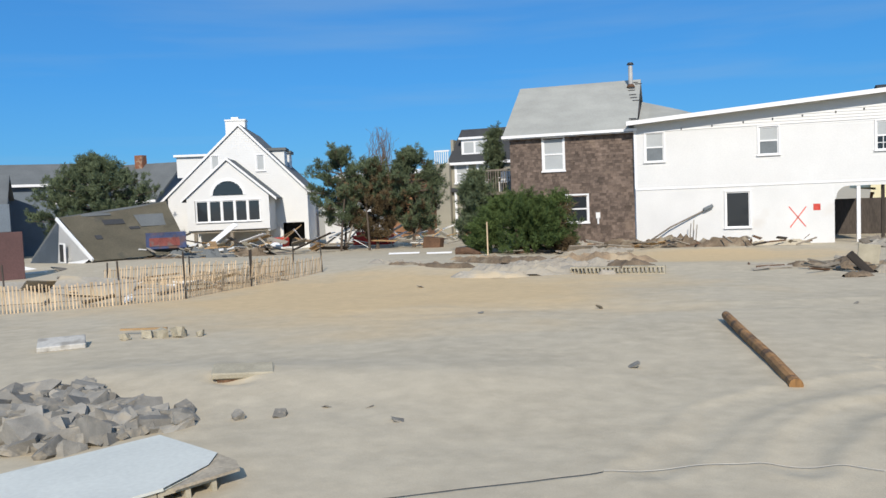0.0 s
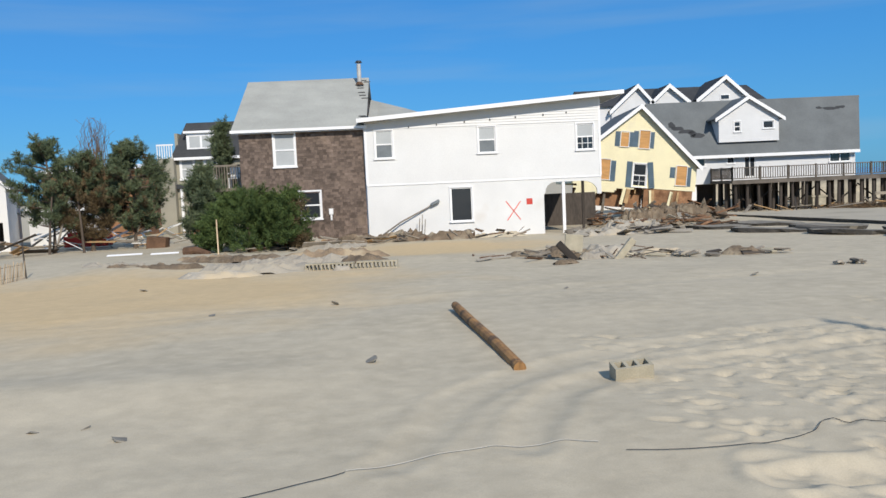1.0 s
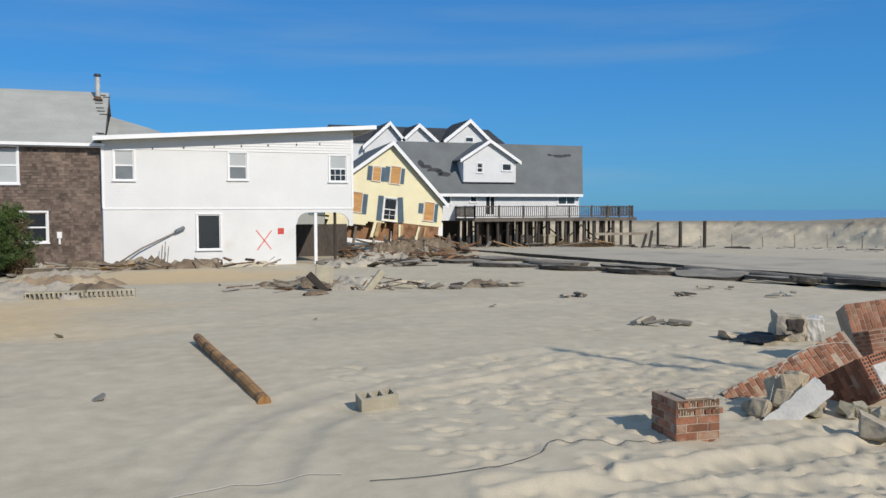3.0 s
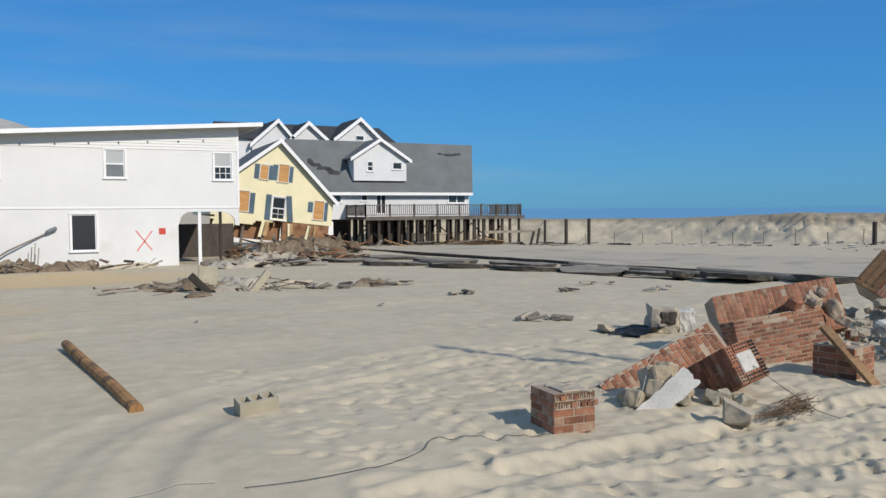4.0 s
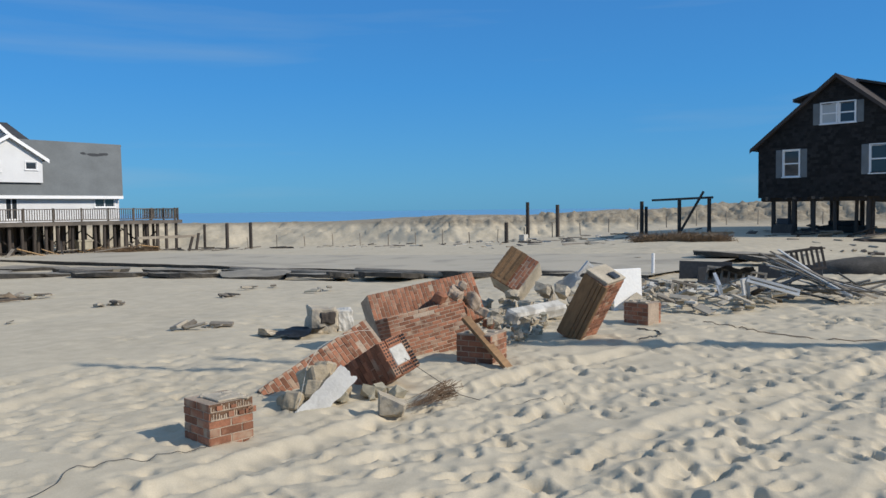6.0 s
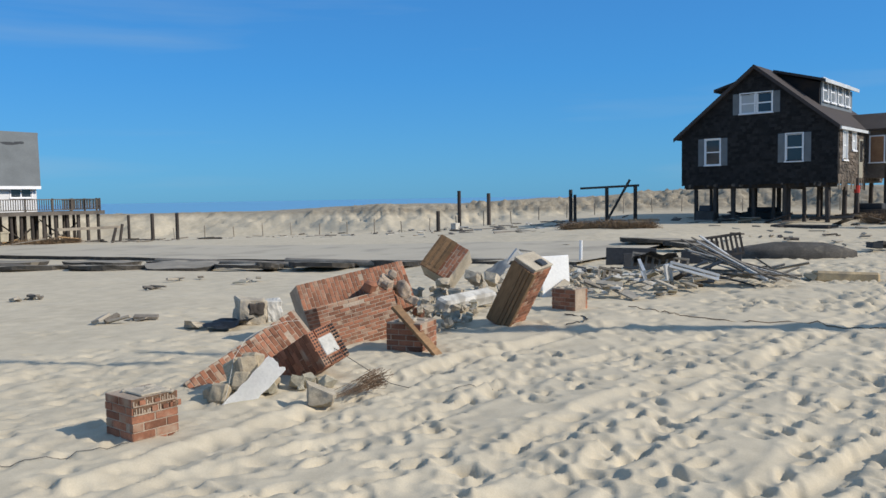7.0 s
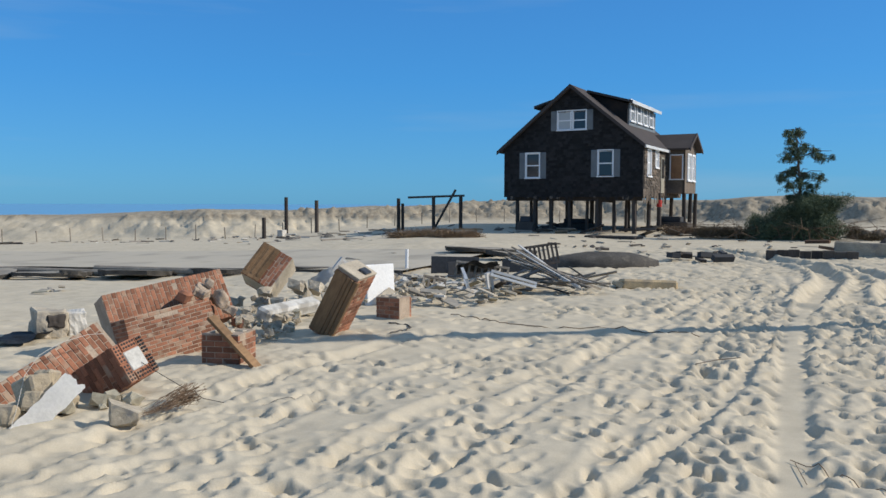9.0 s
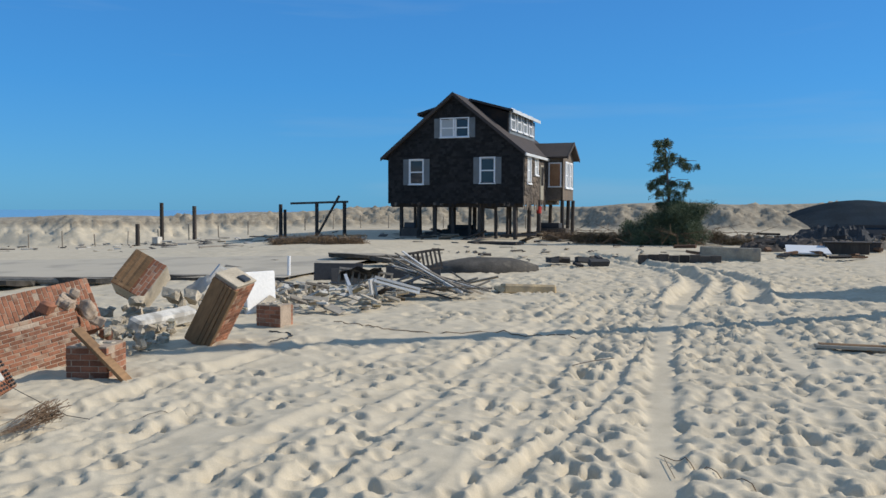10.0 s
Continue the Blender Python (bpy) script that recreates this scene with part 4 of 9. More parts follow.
# ---- yellow house knocked off its footings ----
def yellow_house():
    lean = radians(6.5)
    m = Matrix.Translation((13.15, 46.0, 5.88)) @ Matrix.Rotation(lean, 4, "Y") @ Matrix.Rotation(radians(-3), 4, "Z")
    h = thing("yellow_house", "pale yellow gabled house leaning off its footings, windows boarded", "house", m)

    def at(x, z):
        """From upright front coordinates to the leaning wall's own."""
        x, z = x - 13.15, z - 5.88
        return x * math.cos(lean) - z * math.sin(lean), x * math.sin(lean) + z * math.cos(lean)

    x0, x1, ze, dep = -3.55, 3.5, -3.12, 8.0

    def span(z):
        return gable(x0, x1, ze, 0, 0.0)(z)

    r = random.Random(2)
    boards = []
    for cx, cz, w, hh in ((12.19, 4.10, 0.46, 0.86), (13.33, 4.02, 0.58, 1.02), (10.98, 2.42, 0.60, 1.16), (15.38, 1.84, 0.60, 1.12)):
        x, z = at(cx, cz)
        boards.append((x - w / 2, z - hh / 2, w, hh))
    wx, wz = at(12.98, 1.98)
    glass = (wx - 0.38, wz - 0.66, 0.76, 1.32)
    holes = [(x, x + w, z, z + hh) for x, z, w, hh in (*boards, glass)]
    zlow = -4.62
    part("wall", holed(zlow + 0.1, -0.05, span, holes, 0.0, 0.15), M_YELLOW, h)
    lapped("siding", h, M_YELLOW, zlow, -0.06, 0.12, span, holes=holes, lip=0.013, y=-0.002)
    # ragged lower boards on the near half
    for k in range(5):
        z = zlow - 0.12 * (k + 1)
        a, b = x0 + r.uniform(0, 0.25), x0 + 3.3 - 0.5 * k + r.uniform(-0.3, 0.3)
        part("torn_board", boxes((a, b, -0.012, 0.012, z, z + 0.125)), M_YELLOW, h)
    for b in boards:
        window(h, *b, board=M_PLY, trim=0.03)
    window(h, *glass, grid=1, trim=0.06)
    sh = [(12.19 - 0.42, 4.14, 0.28, 0.86), (12.19 + 0.38, 4.06, 0.26, 0.84), (13.33 - 0.50, 4.08, 0.28, 0.92), (13.33 + 0.42, 3.96, 0.26, 0.94), (10.98 + 0.47, 2.30, 0.30, 1.2),
          (12.98 - 0.62, 2.06, 0.32, 1.5), (15.38 - 0.50, 2.05, 0.30, 0.62), (15.38 + 0.42, 1.75, 0.26, 1.12)]
    for cx, cz, w, hh in sh:
        x, z = at(cx, cz)
        shutter(h, x - w / 2, z - hh / 2, w, hh, M_SHUTTER)
    x, z = at(13.62, 1.95)
    shutter(h, -0.16, -0.75, 0.32, 1.5, M_SHUTTER, m=Matrix.Translation((x, -0.05, z)) @ Matrix.Rotation(radians(-8), 4, "Y"))
    for s in (-1, 1):
        bm = bmesh.new()
        e = 3.75
        sheet(bm, [(0, -0.3, 0.14), (s * e, -0.3, 0.14 - e * 0.885), (s * e, dep, 0.14 - e * 0.885), (0, dep, 0.14)], 0.14)
        part("roof", bm, M_ROOF_GR, h, "gray shingle roof slope")
        bm = bmesh.new()
        rake(bm, [(0, -0.34, 0.16), (s * (e + 0.03), -0.34, 0.16 - (e + 0.03) * 0.885), (s * (e + 0.03), -0.302, 0.16 - (e + 0.03) * 0.885), (0, -0.302, 0.16)], 0.26)
        part("rake_board", bm, M_TRIM, h, "white rake board")
        part("side_wall", boxes((s * 3.5 - 0.08, s * 3.5 + 0.08, 0.15, dep - 0.2, zlow, ze)), M_YELLOW, h)
    part("back_wall", holed(zlow, -0.05, span, [], dep - 0.35, dep - 0.2), M_YELLOW, h)
    # bared sheathing and joists under the torn floor
    part("sheathing", boxes((0.6, 3.4, 0.02, 0.10, zlow - 1.1, zlow + 0.1)), M_SHEATH, h, "bare orange sheathing below the torn siding")
    part("skirt", boxes((x0 + 0.1, 0.6, 0.5, 0.6, zlow - 1.2, zlow + 0.1)), M_SHEATH, h)
    for k in range(14):
        x = x0 + 0.25 + k * 0.5
        part("joist", boxes((x, x + 0.06, 0.1, 1.4, zlow - 0.32 - r.uniform(0, 0.1), zlow - 0.05), m=Matrix.Rotation(r.uniform(-0.03, 0.03), 4, "Y")), M_WOODN, h)
    for x in (-2.6, -1.5, -0.4, 0.9, 2.2, 3.2):
        part("post", boxes((x, x + 0.14, 0.15, 0.29, zlow - 2.0, zlow - 0.1), m=Matrix.Rotation(r.uniform(-0.05, 0.05), 4, "Y")), M_WOOD, h)
    for k in range(7):
        x = r.uniform(-3.4, 2.8)
        w, hh = r.uniform(0.1, 0.25), r.uniform(0.6, 1.3)
        part("hanging_strip", boxes((-w / 2, w / 2, -0.01, 0.01, -hh, 0), m=Matrix.Translation((x, -0.06, zlow - 0.1)) @ Matrix.Rotation(r.uniform(-0.2, 0.2), 4, "Y")), M_YELLOW if k % 2 else M_WOODN, h)
    return h


yellow_house()


# ---- gray house on pilings ----
def piling(parent, x, y, z0, z1, r=0.13, lean=(0, 0), name="piling"):
    return part(name, tube([(x, y, z0), (x + lean[0], y + lean[1], z1)], r, 8, r * 0.88), M_PILE, parent)


def gray_house():
    h = thing("gray_house", "pale gray beach house on pilings with a long gray roof", "house")
    x0, x1, y0, zb, ze = 17.6, 31.85, 57.0, 1.15, 3.2
    wins = [(20.1, 2.42, 0.76, 0.62), (22.48, 2.55, 0.5, 0.5), (29.98, 2.36, 1.5, 0.7)]
    holes = [(x, x + w, z, z + hh) for x, z, w, hh in wins] + [(23.7, 24.55, 1.3, 3.08)]
    fr = Matrix.Translation((0, y0, 0))
    part("wall", holed(zb, ze, lambda z: (x0, x1), holes, 0.0, 0.2), M_GRAYSIDE, h, m=fr)
    lapped("siding", h, M_GRAYSIDE, zb, ze, 0.13, lambda z: (x0, x1), holes=holes, lip=0.014, y=-0.002, m=fr)
    for x, z, w, hh in wins:
        window(h, x, z, w, hh, m=fr, cols=2 if w > 1 else 1, sash=False, trim=0.07)
    d = part("door", boxes((23.7, 24.55, 0.02, 0.07, 1.3, 3.08)), M_TRIM, h, "white glazed balcony door", m=fr)
    for k in (0, 1):
        part("pane", boxes((23.78 + k * 0.38, 24.08 + k * 0.38, 0.008, 0.018, 1.6, 2.95)), M_GLASS, d)
    part("side_wall", holed(zb, 7.1, gable(0.2, 8.0, ze, 2.9, 7.15), [], 0.0, 0.2), M_GRAYSIDE, h, m=Matrix.Translation((x1, y0, 0)) @ Matrix.Rotation(radians(90), 4, "Z"))
    part("side_wall", holed(zb, 7.1, gable(-8.0, 0.0, ze, -2.9, 7.15), [], 0.0, 0.2), M_GRAYSIDE, h, m=Matrix.Translation((x0, y0, 0)) @ Matrix.Rotation(radians(-90), 4, "Z"))
    part("back_wall", boxes((x0, x1, y0 + 7.8, y0 + 8.0, zb, ze)), M_GRAYSIDE, h)
    part("floor", boxes((x0 + 0.2, x1 - 0.2, y0 + 0.2, y0 + 7.8, zb - 0.05, zb + 0.2)), M_WOOD, h, "plank floor of the raised house")
    bm = bmesh.new()
    ev, rz, ry = 3.16, 7.28, y0 + 2.6
    sheet(bm, [(17.2, y0 - 0.45, ev), (31.95, y0 - 0.45, ev), (33.6, ry, rz), (17.4, ry, rz)], 0.16)
    part("roof", bm, M_ROOF_GR, h, "gray shingle roof with torn patches")
    bm = bmesh.new()
    sheet(bm, [(17.2, y0 + 8.4, ev), (32.8, y0 + 8.4, ev), (33.6, ry + 0.004, rz), (17.4, ry + 0.004, rz)], 0.16)
    part("roof", bm, M_ROOF_GR, h)
    part("fascia", boxes((17.2, 31.95, y0 - 0.5, y0 - 0.455, ev - 0.2, ev + 0.02)), M_TRIM, h)
    r = random.Random(8)
    sl = (rz - ev) / (ry - y0 + 0.45)
    nrm = (0, -sl, 1)
    # patches left of the dormer paint its cast shade; those by the ridge are torn
    for cx, cy, w, hh in ((19.3, 1.55, 1.2, 0.25), (19.9, 1.35, 1.5, 0.22), (20.6, 1.1, 1.2, 0.25), (20.3, 1.25, 0.7, 0.3), (31.0, 2.35, 1.6, 0.16), (31.9, 2.42, 0.9, 0.14), (30.2, 2.4, 0.5, 0.16), (18.9, 1.75, 0.6, 0.3)):
        mm = basis((cx, y0 - 0.45 + cy + 0.0, ev + cy * sl + 0.01), (1, 0, 0), nrm)
        bm = bmesh.new()
        pts = [(w / 2 * math.cos(a) * r.uniform(0.6, 1.1), hh * math.sin(a) * r.uniform(0.6, 1.2)) for a in [k * math.pi / 5 for k in range(10)]]
        vs = [bm.verts.new(mm @ Vector((p, q, 0.004))) for p, q in pts]
        bm.faces.new(vs)
        part("torn_patch", bm, M_ROOF_DK, h, "dark roof patch, torn shingles and painted dormer shade")
    # dormer
    dx0, dx1, ax, az, dz = 21.88, 26.25, 24.0, 7.2, 5.78
    sp = gable(dx0, dx1, dz, ax, az)
    dh = [(23.0, 23.45, 4.8, 5.52), (25.1, 25.86, 4.97, 5.5)]
    dm = part("dormer", holed(4.08, az - 0.1, sp, dh, 0.0, 0.15), M_GRAYSIDE, h, "wide gabled dormer with two small windows", m=Matrix.Translation((0, y0 - 0.05, 0)))
    lapped("siding", dm, M_GRAYSIDE, 4.08, az - 0.1, 0.13, sp, holes=dh, lip=0.012, y=-0.002)
    part("cheek", boxes((dx0, dx0 + 0.12, 0.15, 1.9, 4.1, dz)), M_GRAYSIDE, dm)
    part("cheek", boxes((dx1 - 0.12, dx1, 0.15, 1.9, 4.1, dz)), M_GRAYSIDE, dm)
    for s, ex in ((-1, dx0 - 0.35), (1, dx1 + 0.35)):
        bm = bmesh.new()
        ez = az - (az - dz) / (dx1 - ax) * abs(ex - ax) + 0.12
        sheet(bm, [(ax, -0.3, az + 0.12), (ex, -0.3, ez), (ex, 3.0, ez), (ax, 3.0, az + 0.12)], 0.12)
        part("dormer_roof", bm, M_ROOF_GR, dm)
        bm = bmesh.new()
        rake(bm, [(ax, -0.34, az + 0.14), (ex, -0.34, ez + 0.02), (ex, -0.302, ez + 0.02), (ax, -0.302, az + 0.14)], 0.26)
        part("rake_board", bm, M_TRIM, dm)
    window(h, 23.0, 4.8, 0.45, 0.72, m=Matrix.Translation((0, y0 - 0.05, 0)), trim=0.06)
    window(h, 25.1, 4.97, 0.76, 0.53, m=Matrix.Translation((0, y0 - 0.05, 0)), sash=False, trim=0.06)
    # pilings under the house
    for y in (57.4, 59.8, 62.2, 64.4):
        for k in range(9):
            x = 18.3 + k * 1.68 + r.uniform(-0.15, 0.15)
            piling(h, x, y, gz(x, y) - 0.4, zb - 0.05, lean=(r.uniform(-0.05, 0.05), 0))
    for k in range(5):
        x = 19 + k * 2.4
        part("brace", boxes((0, 2.2, -0.03, 0.03, -0.06, 0.06), m=basis((x, 57.2, -0.7), (1.0, 0, (0.7 if k % 2 else -0.7)), (0, -1, 0))), M_PILE, h)
    part("utility_panel", boxes((19.2, 20.1, 56.7, 56.85, 0.0, 1.0)), M_TRIM, h, "white utility panel under the house")
    # deck with rail
    dk = part("deck", boxes((21.2, 32.4, 53.0, 56.95, 1.16, 1.34), (32.4, 34.6, 53.4, 58.5, 1.16, 1.34)), M_DECK, h, "long gray wooden deck with a baluster rail")
    BALUSTER = mesh_of("baluster", boxes((0, 0.045, -0.02, 0.02, 1.50, 2.16)), M_DECK)

    def rail(xa, ya, xb, yb):
        v = Vector((xb - xa, yb - ya, 0))
        L = v.length
        mm = basis((xa, ya, 0), v, (0, 0, 1))
        part("rail", boxes((0, L, -0.05, 0.05, 2.16, 2.22), (0, L, -0.03, 0.03, 1.44, 1.50), m=mm), M_DECK, dk)
        k = int(L / 0.16)
        for i in range(k):
            ob = new("baluster", BALUSTER)
            ob.parent = dk
            ob.matrix_basis = mm @ Matrix.Translation((i * L / k, 0, 0))
        for i in range(int(L / 1.9) + 1):
            part("rail_post", boxes((i * 1.9 - 0.05, i * 1.9 + 0.05, -0.05, 0.05, 1.34, 2.26), m=mm), M_DECK, dk)
    rail(21.25, 53.05, 32.4, 53.05)
    rail(32.4, 53.45, 34.55, 53.45)
    rail(34.55, 53.45, 34.55, 58.4)
    rail(21.25, 53.05, 21.25, 56.9)
    part("deck_skirt", boxes((21.2, 34.6, 52.94, 52.99, 1.10, 1.36)), M_DECK, dk)
    # two dark screens added in place of the shade below the raised floor
    part("storage_wall", boxes((19.4, 22.0, 58.6, 58.8, -1.6, 1.1)), M_PILE, h, "dark screen added for the shade under the house")
    part("storage_wall", boxes((25.4, 27.0, 60.6, 60.8, -1.6, 1.1)), M_PILE, h, "dark screen added for the shade under the house")
    for k in range(8):
        x = 21.6 + k * 1.5
        part("brace", boxes((0, 1.9, -0.03, 0.03, -0.06, 0.06), m=basis((x, 54.5, -0.5 if k % 2 else 0.8), (1.0, 0, (0.8 if k % 2 else -0.8)), (0, -1, 0))), M_PILE, dk)
    for k in range(17):
        for y in (53.3, 54.6, 56.2):
            x = 21.5 + k * 0.80 + r.uniform(-0.1, 0.1)
            piling(dk, x, y + r.uniform(-0.1, 0.1), gz(x, y) - 0.4, 1.2, lean=(r.uniform(-0.06, 0.06), 0), r=0.12)
    for x in (33.2, 34.3):
        piling(dk, x, 57.8, -1.5, 1.2, r=0.11)
    return h


gray_house()


# ---- large house behind ----
def back_house():
    h = thing("gabled_house", "large pale gray house with three white-trimmed gables and dark roof", "house", Matrix.Translation((0, 75, 0)))
    part("wall", boxes((16.5, 33.4, 0.3, 9.0, -1.5, 8.6)), M_GRAYSIDE, h)
    for a, ax, az, b, ez in ((18.7, 21.13, 10.35, 23.0, 8.2), (22.5, 24.11, 10.25, 25.8, 8.8), (26.9, 29.45, 10.85, 31.6, 8.9)):
        sp = gable(a, b, ez, ax, az)
        g = part("gable", holed(7.2, az - 0.05, sp, [], 0.0, 0.3), M_GRAYSIDE, h)
        for s, ex in ((-1, a - 0.3), (1, b + 0.3)):
            sl = (az - ez) / ((ax - a) if s < 0 else (b - ax))
            zz = az - abs(ex - ax) * sl
            bm = bmesh.new()
            sheet(bm, [(ax, -0.4, az + 0.15), (ex, -0.4, zz + 0.15), (ex, 5, zz + 0.15), (ax, 5, az + 0.15)], 0.15)
            part("gable_roof", bm, M_ROOF_DK, g)
            bm = bmesh.new()
            rake(bm, [(ax, -0.45, az + 0.18), (ex, -0.45, zz + 0.18), (ex, -0.402, zz + 0.18), (ax, -0.402, az + 0.18)], 0.4)
            part("rake_board", bm, M_TRIM, g)
    bm = bmesh.new()
    prism(bm, [(0.0, 8.55), (5.0, 10.6), (10.0, 8.55)], 16.2, 33.6, m=Matrix.Rotation(radians(90), 4, "Z") @ Matrix.Scale(-1, 4, (0, 1, 0)))
    part("roof", bm, M_ROOF_DK, h, "dark shingled main roof")
    wv = part("window", boxes((29.0, 29.9, -0.06, 0.0, 8.75, 9.25)), M_TRIM, h)
    part("pane", boxes((29.08, 29.82, -0.075, -0.062, 8.82, 9.18)), M_GLASS, wv)
    part("eave", boxes((31.4, 33.7, -0.2, 0.29, 8.5, 8.62)), M_TRIM, h)
    return h


back_house()


# ---- dark shingled house on stilts ----
def stilt_house():
    m = Matrix.Translation((42.25, 9.55, 0)) @ Matrix.Rotation(radians(-97), 4, "Z")
    h = thing("stilt_house", "dark shingled gabled beach house standing on tall wooden stilts", "house", m)
    w, zb, ze, za, dep = 3.85, 2.26, 4.90, 8.02, 8.6
    sp = gable(-w, w, ze, 0, za)
    gl = [(-2.55, 3.30, 0.78, 1.32), (1.50, 3.34, 0.78, 1.32), (-0.74, 5.80, 0.72, 0.98), (0.10, 5.80, 0.72, 0.98)]
    holes = [(x, x + a, z, z + b) for x, z, a, b in gl]
    # the front's near-black shingle colour includes the shade on this wall
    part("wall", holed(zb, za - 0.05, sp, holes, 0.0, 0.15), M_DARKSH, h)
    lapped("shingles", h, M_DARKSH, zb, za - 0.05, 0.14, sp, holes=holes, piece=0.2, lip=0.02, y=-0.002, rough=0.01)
    for i, (x, z, a, b) in enumerate(gl):
        window(h, x, z, a, b, trim=0.05, behind=M_CURTAIN if i == 2 else None)
    for x, z in ((-2.93, 3.26), (-1.70, 3.26), (1.12, 3.30), (2.35, 3.30)):
        shutter(h, x, z, 0.31, 1.40, M_SHUTGRAY)
    shutter(h, -1.12, 5.77, 0.31, 1.04, M_SHUTGRAY)
    shutter(h, 0.89, 5.77, 0.31, 1.04, M_SHUTGRAY)
    # sides: the right one is stripped shingle, painted paler as the sunlit side
    right = Matrix.Translation((w, 0, 0)) @ Matrix.Rotation(radians(90), 4, "Z")
    left = Matrix.Translation((-w, 0, 0)) @ Matrix.Rotation(radians(-90), 4, "Z")
    rh = [(0.75, 1.45, 3.35, 4.72), (2.35, 3.0, 3.85, 4.75)]
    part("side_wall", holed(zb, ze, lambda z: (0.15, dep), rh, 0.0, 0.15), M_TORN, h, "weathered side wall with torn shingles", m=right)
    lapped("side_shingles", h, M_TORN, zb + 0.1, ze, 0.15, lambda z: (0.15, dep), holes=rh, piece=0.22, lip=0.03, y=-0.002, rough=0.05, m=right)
    part("side_wall", holed(zb, ze, lambda z: (-dep, -0.15), [], 0.0, 0.15), M_DARKSH, h, m=left)
    part("back_wall", holed(zb, za - 0.05, sp, [], dep - 0.15, dep), M_DARKSH, h)
    for x0, x1, z0, z1 in rh:
        window(h, x0, z0, x1 - x0, z1 - z0, m=right, trim=0.07, behind=M_CURTAIN)
    dr = part("door", boxes((3.55, 4.25, -0.05, 0.0, 2.5, 4.45)), M_TANSIDE, h, "pale side door", m=right)
    part("pane", boxes((3.65, 4.15, -0.062, -0.052, 3.3, 4.35)), M_GLASS, dr)
    bm = boxes((-w + 0.15, w - 0.15, 0.15, dep - 0.15, zb, zb + 0.18))
    part("floor", bm, M_PILE, h, "dark plank floor")
    # hanging ragged lower edge
    r = random.Random(4)
    for k in range(34):
        x = -w + 0.1 + r.random() * (2 * w - 0.2)
        a, b = r.uniform(0.08, 0.2), r.uniform(0.04, 0.16)
        part("torn_shingle", boxes((-a / 2, a / 2, -0.022, -0.008, -b, 0.05), m=Matrix.Translation((x, 0, zb)) @ Matrix.Rotation(r.uniform(-0.3, 0.3), 4, "Y")), M_TORN if k % 3 == 0 else M_DARKSH, h)
    for k in range(26):
        y = 0.1 + r.random() * 5.0
        a, b = r.uniform(0.1, 0.25), r.uniform(0.1, 0.5)
        part("torn_shingle", boxes((-a / 2, a / 2, -0.03, -0.008, -b, 0.3), m=right @ Matrix.Translation((y, 0, zb + 0.1)) @ Matrix.Rotation(r.uniform(-0.3, 0.3), 4, "Y")), M_TORN, h)
    # roof
    sl = (za - ze) / w
    for s in (-1, 1):
        e = w + (0.33 if s < 0 else 0.12)
        bm = bmesh.new()
        sheet(bm, [(0, -0.25, za + 0.13), (s * e, -0.25, za + 0.13 - e * sl), (s * e, dep + 0.2, za + 0.13 - e * sl), (0, dep + 0.2, za + 0.13)], 0.12)
        part("roof", bm, M_ROOF_BR, h, "brown shingle roof slope")
        bm = bmesh.new()
        rake(bm, [(0, -0.285, za + 0.15), (s * (e + 0.02), -0.285, za + 0.15 - (e + 0.02) * sl), (s * (e + 0.02), -0.252, za + 0.15 - (e + 0.02) * sl), (0, -0.252, za + 0.15)], 0.2)
        part("rake_board", bm, M_ROOF_BR, h, "weathered dark rake board")
        # shed dormer on this slope
        yf, yb, xd, zt = 1.9, 7.6, 2.45, 7.35
        dz = za - xd * sl
        bm = bmesh.new()
        sheet(bm, [(s * 0.3, yf - 0.25, za + 0.05), (s * (xd + 0.35), yf - 0.25, zt + 0.02), (s * (xd + 0.35), yb + 0.2, zt + 0.02), (s * 0.3, yb + 0.2, za + 0.05)], 0.12)
        d = part("dormer", bm, M_ROOF_BR, h, "low shed dormer roof")
        for yy in (yf, yb):
            bm = bmesh.new()
            prism(bm, [(s * 0.35, za - 0.3), (s * xd, dz), (s * xd, zt - 0.1), (s * 0.35, za - 0.1)], yy, yy + 0.12)
            part("cheek", bm, M_DARKSH, d)
        part("dormer_wall", boxes((s * xd - 0.06, s * xd + 0.06, yf + 0.12, yb, dz - 0.1, zt - 0.1)), M_SHUTGRAY, d)
        part("fascia", boxes((s * (xd + 0.35) - 0.02, s * (xd + 0.35) + 0.02, yf - 0.25, yb + 0.2, zt - 0.14, zt + 0.03)), M_GRAYTRIM, d)
        if s > 0:
            rm = Matrix.Translation((xd + 0.06, 0, 0)) @ Matrix.Rotation(radians(90), 4, "Z")
            for k in range(4):
                window(h, yf + 0.35 + k * 1.3, dz + 0.35, 0.8, 1.05, m=rm, trim=0.08, behind=M_CURTAIN)
    part("gutter", boxes((w + 0.12, w + 0.2, -0.2, 5.0, ze - 0.16, ze - 0.02)), M_GRAYTRIM, h)
    # side wing with its own gable and bay window
    wy0, wy1, wx = 5.0, 7.9, w + 1.0
    wa = (wy0 + wy1) / 2
    ws = gable(wy0, wy1, 5.0, wa, 5.72)
    wm = Matrix.Translation((wx, 0, 0)) @ Matrix.Rotation(radians(90), 4, "Z")
    wh = [(5.6, 6.4, 3.25, 4.65), (6.8, 7.4, 3.25, 4.65)]
    wg = part("wing", holed(2.5, 5.68, ws, wh, 0.0, 0.12), M_TORN, h, "small projecting wing with a gabled roof", m=wm)
    fm = Matrix.Translation((0, wy0, 0))
    fh = [(w + 0.22, w + 0.84, 3.3, 4.6)]
